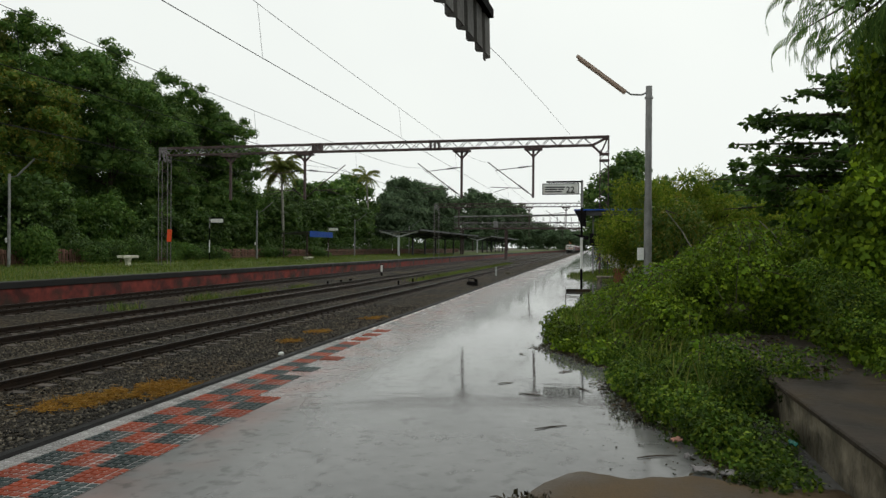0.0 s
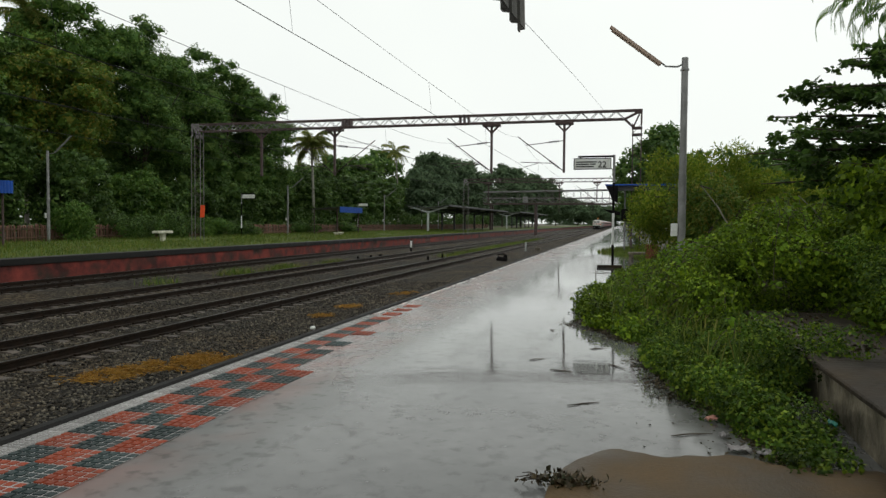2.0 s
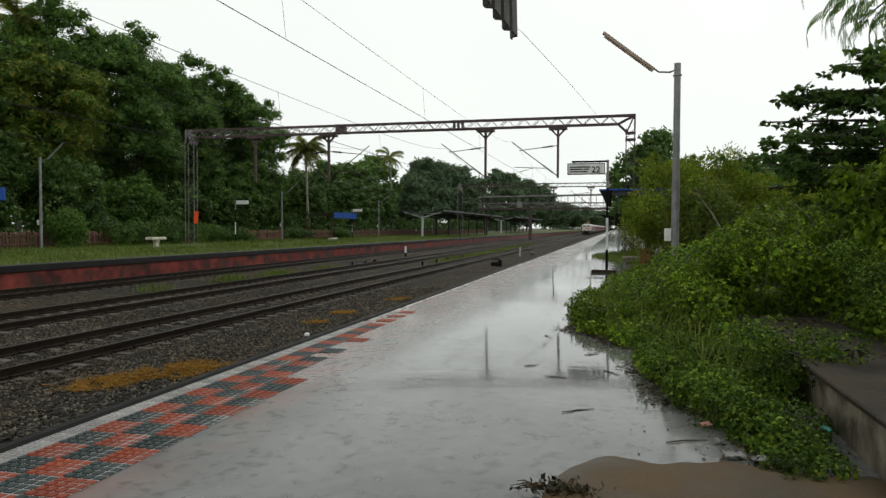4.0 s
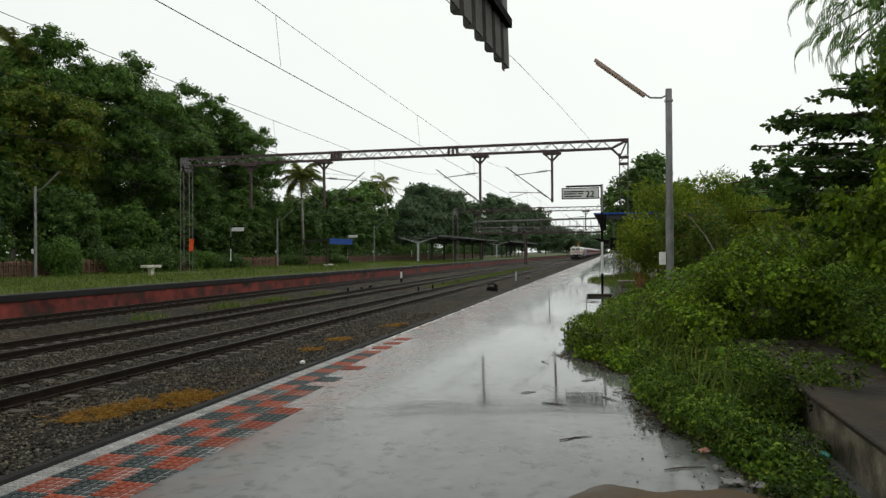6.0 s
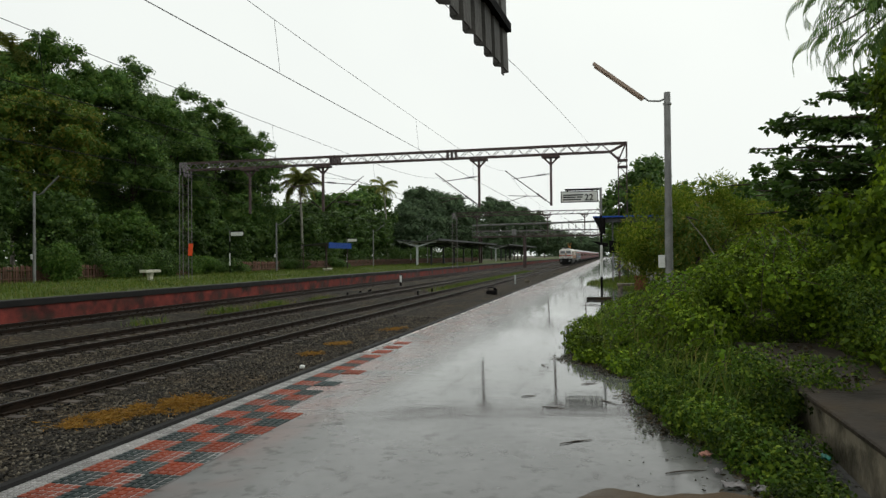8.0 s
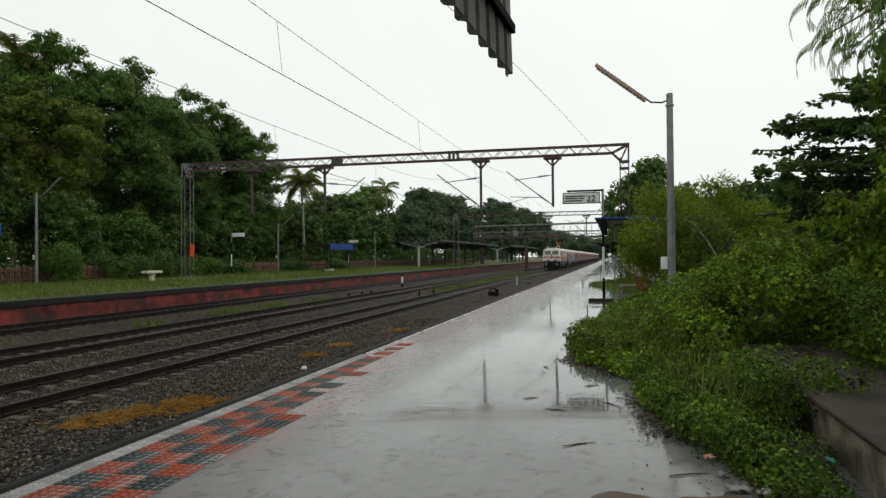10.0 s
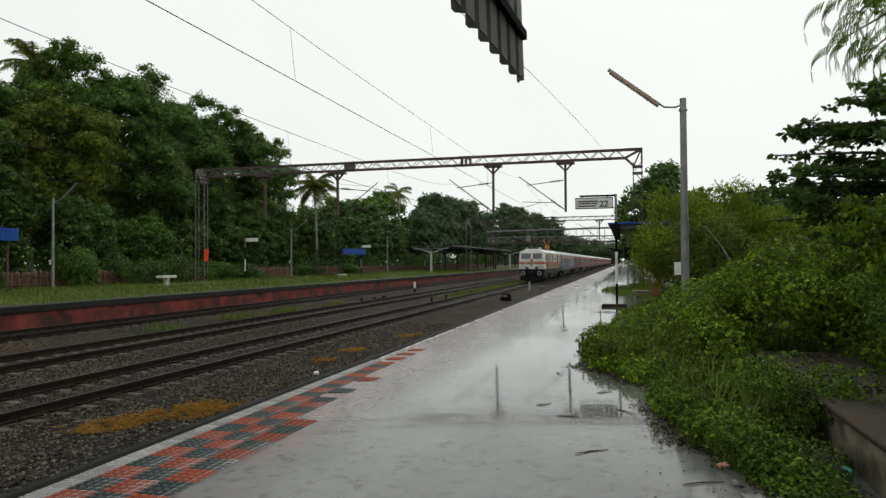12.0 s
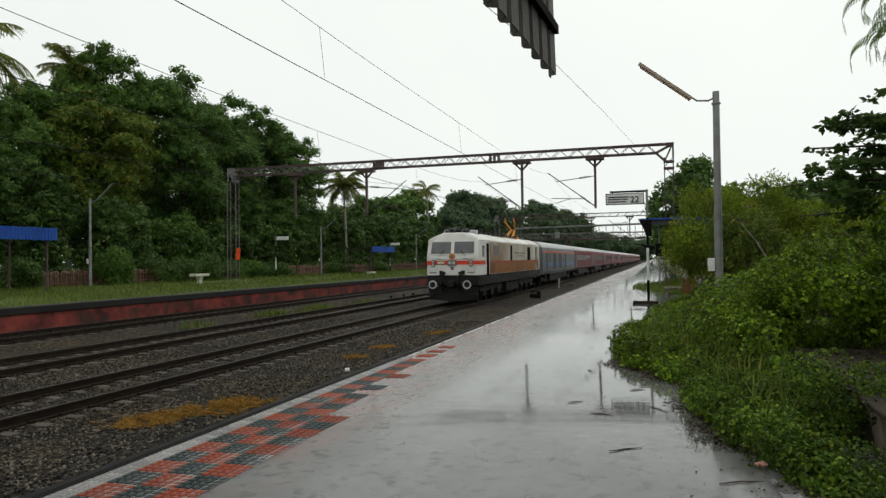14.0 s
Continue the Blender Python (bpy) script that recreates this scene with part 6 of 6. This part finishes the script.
# ------------------------------------------------------------ grass and small things
rng = np.random.default_rng(401)
n = 60000
gy = 20 + 110 * rng.random(n) ** 1.5
gx = -24.3 - 12.5 * rng.random(n)
patchy = np.array([noise.noise(Vector((p * 0.35, q * 0.12, 7.0))) for p, q in zip(gx, gy)]) > rng.uniform(-0.75, 0.25, n)
gx, gy = gx[patchy], gy[patchy]
gz = np.interp(-gx, [24.1, 26, 28, 31, 34, 37.5], [-0.02, 0.02, 0.06, 0.12, 0.18, 0.16])
grass_blades("platform_grass", np.stack([gx, gy, gz], 1), rng, 0.22, M_GRASS, "unmown wet grass on the far platform")
spots = ((-18.7, 30.3, 1.6, 0.35, 300), (-18.2, 34.1, 2.2, 0.35, 500), (-17.4, 39, 1.8, 0.3, 400), (-18.7, 24.4, 0.9, 0.25, 150))
gl = [np.stack([x + rng.normal(0, 0.3, k), y + rng.normal(0, sp * 0.45, k), np.full(k, -1.05)], 1) for x, y, sp, h, k in spots]
gl.append(np.stack([-13.0 + rng.normal(0, 0.5, 6000), 50 + 60 * rng.random(6000), np.full(6000, -1.05)], 1))
grass_blades("track_weeds", np.concatenate(gl), rng, 0.3, M_GRASS, "green weeds growing between the tracks")
sl = []
for x0, y0, x1, y1, wide, k in ((-8.5, 9.2, -8.0, 10.3, 0.2, 4200), (-8.0, 10.3, -7.4, 11.4, 0.24, 7000), (-8.1, 17.0, -7.9, 17.7, 0.12, 900), (-8.2, 18.9, -8.0, 19.6, 0.14, 900), (-7.8, 23.2, -7.6, 24.2, 0.18, 1200)):
    f = rng.beta(1.6, 1.6, k)
    q = np.stack([x0 + (x1 - x0) * f + rng.normal(0, wide, k), y0 + (y1 - y0) * f + rng.normal(0, wide, k)], 1)
    q = q[np.array([noise.noise(Vector((a * 3.2, c * 3.2, 3.0))) > -0.08 for a, c in q])]
    sl.append(np.stack([q[:, 0], q[:, 1], np.array([ballast_z(a, c) for a, c in q]) + rng.uniform(0.015, 0.06, len(q))], 1))
sl = np.concatenate(sl)
lie = unit(rng.normal(0, 1, (len(sl), 3)) * np.array([1, 1, 0.18]))
tagged(quads("dead_grass", leaf_quads(rng, sl, lie, 0.12, 0.11, 0.1, 0.15), M_STRAW), "flattened yellow-brown dead grass on the ballast", "grass", kind="stuff")


# ------------------------------------------------------------ small things on the near platform
def near_shelter():
    """The blue-edged shelter farther along the platform, with a hanging loudspeaker box and posts."""
    s = thing("platform_canopy", pose(0, 40.0, 0), "small blue-edged platform canopy on white posts behind the sign", "shelter", "small shelters")
    part("roof", box(bmesh.new(), -1.05, 3.2, 0, 6, 3.78, 3.86, 0.01), M_BLUE, s, "blue painted sheet roof")
    part("beam", box(bmesh.new(), -0.7, 3.2, 0.2, 0.4, 3.5, 3.77), M_ROOFDARK, s)
    part("gable", prism(bmesh.new(), [(-1.0, 3.77), (-0.35, 3.77), (-0.35, 2.85), (-0.6, 2.85)], -0.1, 0.25), M_BLACK, s)
    for x in (0.05, 2.6):
        part("post", rod(bmesh.new(), (x, 0.4 + (x > 0) * 2.5, -0.1), (x, 0.4 + (x > 0) * 2.5, 3.78), 0.045), M_GALV, s)
    part("arm", prism(bmesh.new(), [(-1.15, 2.45), (-0.2, 2.3), (-0.2, 2.1), (-0.5, 2.1)], -0.1, 0.1), M_BLACK, s)
    part("speaker", box(bmesh.new(), -0.15, 0.45, -0.2, 0.2, 1.75, 2.45, 0.03), M_BLACK, s)


near_shelter()
brd = thing("rusty_board", pose(1.15, 30.0, 0.0), "upright rusty brown steel board among the weeds", "board")
part("panel", box(bmesh.new(), -0.25, 0.25, -0.03, 0.03, 0.1, 0.75, 0.01), M_RUST, brd)
for sx in (-0.2, 0.2):
    part("leg", rod(bmesh.new(), (sx, 0.05, -0.1), (sx, 0.05, 0.7), 0.025), M_RUST, brd)
slb = thing("stone_slab", pose(0.75, 32.0, 0.0), "low grey stone slab seat at the edge of the weeds", "bench")
part("slab", box(bmesh.new(), -0.55, 0.55, -0.25, 0.25, 0.24, 0.34, 0.02), M_CONCRETE, slb)
for sx in (-0.4, 0.4):
    part("foot", box(bmesh.new(), sx - 0.1, sx + 0.1, -0.2, 0.2, -0.1, 0.238, 0.02), M_CONCRETE, slb)
rng = np.random.default_rng(611)
k = 9000
gy = 31 + 22 * rng.random(k)
gx = 1.7 - 3.1 * rng.random(k) ** 1.6 * np.clip(1.2 - np.abs(gy - 41) / 11, 0.1, 1)
grass_blades("edge_grass", np.stack([gx, gy, np.zeros(k)], 1), rng, 0.16, M_GRASS, "rough green grass growing over the platform edge")

# red flag on the gantry's far mast
flag = thing("red_flag", pose(-29.0, 42.6, 0.0), "orange-red cloth marker hung on the gantry mast", "flag")
bm = bmesh.new()
for j in range(5):
    box(bm, -0.17 + 0.012 * j, 0.17 + 0.012 * j, -0.02 + 0.012 * (j % 2), 0.01 + 0.012 * (j % 2), 1.85 + 0.17 * j, 2.025 + 0.17 * j)
part("cloth", bm, M_ORANGE, flag)
part("tie", rod(bmesh.new(), (0, 0.2, 2.72), (0.02, 0, 2.68), 0.012), M_WIRE, flag)


def post(name, x, y, z, h, w, bands, label):
    p = thing(name, pose(x, y, z), label, "marker post", "trackside markers")
    z0 = -0.15
    for i, (frac, mt) in enumerate(bands):
        part("band", box(bmesh.new(), -w / 2, w / 2, -w / 2, w / 2, z0, h * frac, 0.01), mt, p)
        z0 = h * frac


post("track_marker", -18.9, 60.0, -1.08, 1.1, 0.15, ((0.35, M_BLACK), (0.9, M_WHITE), (1.0, M_BLACK)), "white marker post with black foot between the tracks")
post("track_marker", -8.8, 63.5, -1.03, 0.85, 0.14, ((0.8, M_PALEPAINT), (1.0, M_PALEPAINT)), "short pale marker post on the ballast")
post("track_marker", -8.1, 67.0, -1.03, 0.25, 0.5, ((1.0, M_CONCRETE),), "low pale concrete block on the ballast")
for x, y in ((-17.3, 43.0), (-17.2, 45.2), (-17.0, 46.4), (-17.1, 47.0), (-13.1, 45.5), (-13.0, 49.0), (-13.2, 53.0), (-13.0, 57.5)):
    post("rail_stub", x, y, -1.06, 0.34, 0.11, ((1.0, M_BLACK),), "short black stub post beside the rails")


def point_motor(x, y):
    p = thing("point_lever_box", pose(x, y, -1.01), "small black cast iron lever box on the ballast", "track equipment")
    bm = box(bmesh.new(), -0.35, 0.35, -0.3, 0.3, -0.05, 0.28, 0.06)
    part("case", bm, M_BLACK, p)
    part("lever", sweep(bmesh.new(), [(-0.2, 0, 0.25), (-0.3, 0, 0.45), (0.1, 0, 0.5), (0.35, 0, 0.3)], [0.05] * 4, 6), M_BLACK, p)
    part("weight", rod(bmesh.new(), (0.25, -0.1, 0.34), (0.25, 0.1, 0.34), 0.12, seg=12), M_BLACK, p)


point_motor(-8.05, 46.3)
drum = thing("concrete_lump", pose(-7.2, 15.0, -1.0), "small white stone on the ballast", "stone")
part("lump", box(bmesh.new(), -0.06, 0.06, -0.05, 0.05, 0.0, 0.09, 0.025), M_WHITE, drum)


def twig(x, y, ln, ang, seed, r=0.007):
    g = random.Random(seed)
    z = platform_z(x, y)
    pts = []
    for i in range(5):
        f = i / 4 - 0.5
        pts.append((x + math.cos(ang) * ln * f + g.uniform(-0.012, 0.012), y + math.sin(ang) * ln * f + g.uniform(-0.012, 0.012), z + 0.005 + g.uniform(0, 0.004)))
    bm = sweep(bmesh.new(), pts, [r * 0.6, r, r, r * 0.8, r * 0.4], 5)
    if g.random() < 0.6:
        p = pts[2]
        sweep(bm, [p, (p[0] + g.uniform(-0.1, 0.1), p[1] + g.uniform(-0.1, 0.1), p[2] + 0.02)], [r * 0.7, r * 0.3], 5)
    tagged(part("twig", bm, M_BARK), "dark wet fallen twig lying on the flooded platform", "twig", "fallen twigs")


for i, (x, y, ln, a) in enumerate(((-0.32, 5.93, 0.36, 0.15), (-0.62, 7.2, 0.3, 0.3), (-0.95, 7.75, 0.22, 0.0), (-0.05, 7.55, 0.36, -0.6), (-1.0, 10.0, 0.22, -0.8), (0.5, 5.3, 0.4, 0.25), (-0.3, 8.6, 0.25, 0.1), (-0.62, 23.2, 1.1, 2.5), (-0.75, 22.7, 0.9, 2.9))):
    twig(x, y, ln * 0.85, a + random.Random(i).uniform(-0.7, 0.7), 700 + i, 0.006)


def litter(x, y, sx, sy, rot, mat, label, seed, z=0.0):
    g = random.Random(seed)
    bm = bmesh.new()
    n = 6
    grid = [[bm.verts.new(((i / n - 0.5) * sx, (j / n - 0.5) * sy, g.uniform(0.0, 0.035))) for i in range(n + 1)] for j in range(n + 1)]
    for j in range(n):
        for i in range(n):
            bm.faces.new((grid[j][i], grid[j][i + 1], grid[j + 1][i + 1], grid[j + 1][i]))
    bm.normal_update()
    bmesh.ops.solidify(bm, geom=bm.faces[:], thickness=0.003)
    o = part("litter", bm, mat, smooth=True)
    o.matrix_basis = pose(x, y, platform_z(x, y) + 0.015 + z, 0, 0, rot)
    tagged(o, label, "litter", "scraps of litter")


M_PINK = material("faded_pink_packet", (0.45, 0.2, 0.15), (0.6, 0.32, 0.25), 8, (0.3, 0.6), bump=0.1)
M_TEAL = material("teal_plastic_scrap", (0.008, 0.09, 0.07), (0.012, 0.15, 0.11), 8, (0.3, 0.5), bump=0.1)
litter(0.68, 5.68, 0.09, 0.06, 20, M_PINK, "crumpled pinkish packet in the weeds", 1)
litter(0.72, 5.28, 0.08, 0.05, 70, M_LATTICE, "crumpled white plastic scrap beside the mud", 2)
litter(0.78, 5.0, 0.15, 0.1, 10, M_LATTICE, "torn pale plastic bag beside the mud", 3)
litter(0.95, 4.95, 0.13, 0.09, 50, M_LATTICE, "torn pale plastic bag beside the mud", 4)
litter(0.62, 6.2, 0.06, 0.05, 30, M_CREAM, "small white paper scrap in the weeds", 5)
litter(1.45, 5.35, 0.05, 0.08, 0, M_TEAL, "scrap of teal plastic against the low wall", 6, 0.12)


M_BARKLEAF = leaf_material("rotting_leaves", (0.02, 0.028, 0.012), (0.05, 0.035, 0.02), (0.08, 0.06, 0.03), 0.4, 0.05)


def uprooted_weed():
    rng = np.random.default_rng(640)
    t = thing("uprooted_weed", pose(-0.36, 4.06, 0.06), "uprooted wilted weed lying on the mud", "weed")
    at = rng.normal(0, 1, (260, 3)) * np.array([0.1, 0.045, 0.015]) + np.array([0.05, 0, 0.02])
    quads("leaves", leaf_quads(rng, at, unit(rng.normal(0, 1, (260, 3)) + np.array([0, 0, 0.4])), 0.045, 0.6, 0.0), M_BARKLEAF, t)
    for i in range(5):
        a = rng.uniform(2.4, 4.2)
        part("root", sweep(bmesh.new(), [(-0.08, 0, 0.02), (-0.14 + 0.05 * math.cos(a), 0.03 * i - 0.06, 0.03), (-0.2 - 0.03 * (i % 3), 0.045 * i - 0.1, 0.015)], [0.006, 0.004, 0.002], 5), M_BARK, t)


uprooted_weed()


def dead_leaves():
    rng = np.random.default_rng(650)
    n = 260
    x, y = 1.6 + 0.85 * rng.random(n), 6.9 + 2.9 * rng.random(n)
    at = np.stack([x, y, np.full(n, 0.465)], 1)
    a = unit(np.stack([rng.normal(0, 1, n), rng.normal(0, 1, n), rng.uniform(0, 0.15, n)], 1))
    tagged(quads("dead_leaves", leaf_quads(rng, at, a, 0.07, 0.6, 0.0, 0.05), M_BARKLEAF), "brown dead leaves on the low wall", "leaves", kind="stuff")
    n = 130
    y = 4.9 + 12 * rng.random(n) ** 1.6
    x = creeper_edge(y) - np.abs(rng.normal(0, 0.4, n)) + 0.05
    z = np.array([platform_z(p, q) for p, q in zip(x, y)]) + 0.006
    a = unit(np.stack([rng.normal(0, 1, n), rng.normal(0, 1, n), rng.uniform(0, 0.08, n)], 1))
    tagged(quads("fallen_leaves", leaf_quads(rng, np.stack([x, y, z], 1), a, 0.024, 0.5, 0.0, 0.04), M_BARKLEAF), "dark specks of fallen leaves on the wet platform", "leaves", kind="stuff")


dead_leaves()


def edge_litter():
    """Washed-up brown leaves and bits of stem along the foot of the weeds."""
    rng = np.random.default_rng(415)
    n = 5200
    y = 4.75 + 7.5 * rng.random(n)
    x = creeper_edge(y) + 0.16 - np.abs(rng.normal(0, 0.13, n)) * (1 + 0.9 * np.sin(y * 3.1) * np.sin(y * 1.3))
    z = np.array([platform_z(p, q) for p, q in zip(x, y)]) + rng.uniform(0.004, 0.02, n)
    a = unit(rng.normal(0, 1, (n, 3)) * np.array([1, 1, 0.12]))
    tagged(quads("edge_litter", leaf_quads(rng, np.stack([x, y, z], 1), a, 0.05, 0.3, 0.0, 0.1), M_BARKLEAF), "brown washed-up leaves and stems along the foot of the weeds", "leaf litter", kind="stuff")


edge_litter()
for i, (a, b) in enumerate((((1.9, 13.5, 1.5), (1.35, 13.2, 2.3)), ((3.0, 11.6, 1.55), (2.5, 11.2, 2.05)))):
    tagged(part("dry_stick", sweep(bmesh.new(), [a, tuple((p + q) / 2 + 0.03 for p, q in zip(a, b)), b], [0.016, 0.012, 0.006], 6), M_PALMBARK), "dry pale stick leaning out of the creepers", "stick", "dry sticks")
for x, y, h in ((4.6, 40, 4.6), (8.2, 38, 4.0)):
    tagged(part("far_pole", rod(bmesh.new(), (x, y, -0.1), (x, y, h), 0.07), M_GALV), "thin grey pole among the trees", "pole", "far poles")


# ------------------------------------------------------------ chequered tiles along the platform edge
def tile_mesh(name, mat, cells, s):
    """A tile with raised squares in a mortar bed."""
    bm = bmesh.new()
    gap = 0.006
    c = s / cells
    for i in range(cells):
        for j in range(cells):
            x0, y0 = i * c + gap, j * c + gap
            x1, y1 = (i + 1) * c - gap, (j + 1) * c - gap
            lo = [bm.verts.new((x, y, -0.002)) for x, y in ((x0, y0), (x1, y0), (x1, y1), (x0, y1))]
            b = 0.005
            hi = [bm.verts.new((x, y, 0.007)) for x, y in ((x0 + b, y0 + b), (x1 - b, y0 + b), (x1 - b, y1 - b), (x0 + b, y1 - b))]
            bm.faces.new(hi)
            for q in range(4):
                bm.faces.new((lo[q], lo[(q + 1) % 4], hi[(q + 1) % 4], hi[q]))
    me = bpy.data.meshes.new(name)
    bm.to_mesh(me)
    bm.free()
    me.materials.append(mat)
    return me


def edge_tiles():
    t = thing("edge_paving", pose(0, 0, 0), "chequered red, slate and white tiles along the platform edge", "paving", kind="structure")
    s = 0.3
    bed = bmesh.new()
    for x1, y0, y1 in ((-3.152, 2.4, 5.7), (-3.452, 5.7, 7.5), (-3.752, 7.5, 10.2)):
        k = int((y1 - y0) / 0.3)
        xs = [EDGE_X + 0.137, -4.05, -3.75, -3.45, -3.152]
        xs = [x for x in xs if x <= x1 + 0.01]
        rows = [[bed.verts.new((x, y0 + (y1 - y0) * j / k, platform_z(x, y0 + (y1 - y0) * j / k) + 0.004)) for x in xs] for j in range(k + 1)]
        for p, q in zip(rows, rows[1:]):
            for i in range(len(xs) - 1):
                bed.faces.new((p[i], p[i + 1], q[i + 1], q[i]))
    part("mortar_bed", bed, M_GROUT, t)
    red, dark, white = tile_mesh("tile", M_TILE_RED, 4, s), tile_mesh("tile", M_TILE_DARK, 4, s), tile_mesh("tile", M_TILE_WHITE, 4, 0.2)
    g = random.Random(8)
    for j in range(34):
        y = 2.4 + j * s
        for i in range(3):
            past = y - (10.1, 7.4, 5.6)[i]
            if past > 0 and g.random() < 0.3 + 0.25 * past:
                continue
            o = new("tile", red if (i + j) % 2 else dark)
            o.parent = t
            o.matrix_basis = pose(-4.05 + i * s + g.uniform(-0.003, 0.003), y, 0.004 + platform_z(-3.9 + i * s, y + 0.15), g.uniform(-0.4, 0.4), g.uniform(-0.4, 0.4), 0)
    for j in range(43):
        o = new("tile", white)
        o.parent = t
        o.matrix_basis = pose(-4.241, 2.4 + j * 0.2, 0.004, g.uniform(-0.3, 0.3), 0, 0)
    # the rows beyond, worn flat
    bm = bmesh.new()
    y = 11.2
    while y < 32:
        box(bm, -4.225, -4.15, y + 0.006, y + 0.294, -0.02, 0.0035)
        y += 0.3
    tagged(part("white_row", bm, M_TILE_WHITE, t), kind="stuff")


edge_tiles()


# ------------------------------------------------------------ movement
def motions():
    def nose(t):
        return 36.45 + 22.65 * (14 - t) - 0.102 * (14 - t) ** 2
    times = [i * 0.5 for i in range(29)]
    walk(loco, [(t, pose(TRACKS[0], nose(t), RAIL_Z)) for t in times])
    for i, c in enumerate(coaches):
        walk(c, [(t, pose(TRACKS[0], nose(t) + 21.4 + COACH * i, RAIL_Z)) for t in times])
    steps = [i / 30 for i in range(421)]
    for w in loco_wheels:
        home = w.matrix_basis.translation.copy()
        walk(w, [(t, pose(home.x, home.y, home.z, math.degrees((nose(0) - nose(t)) / 0.546))) for t in steps])


motions()
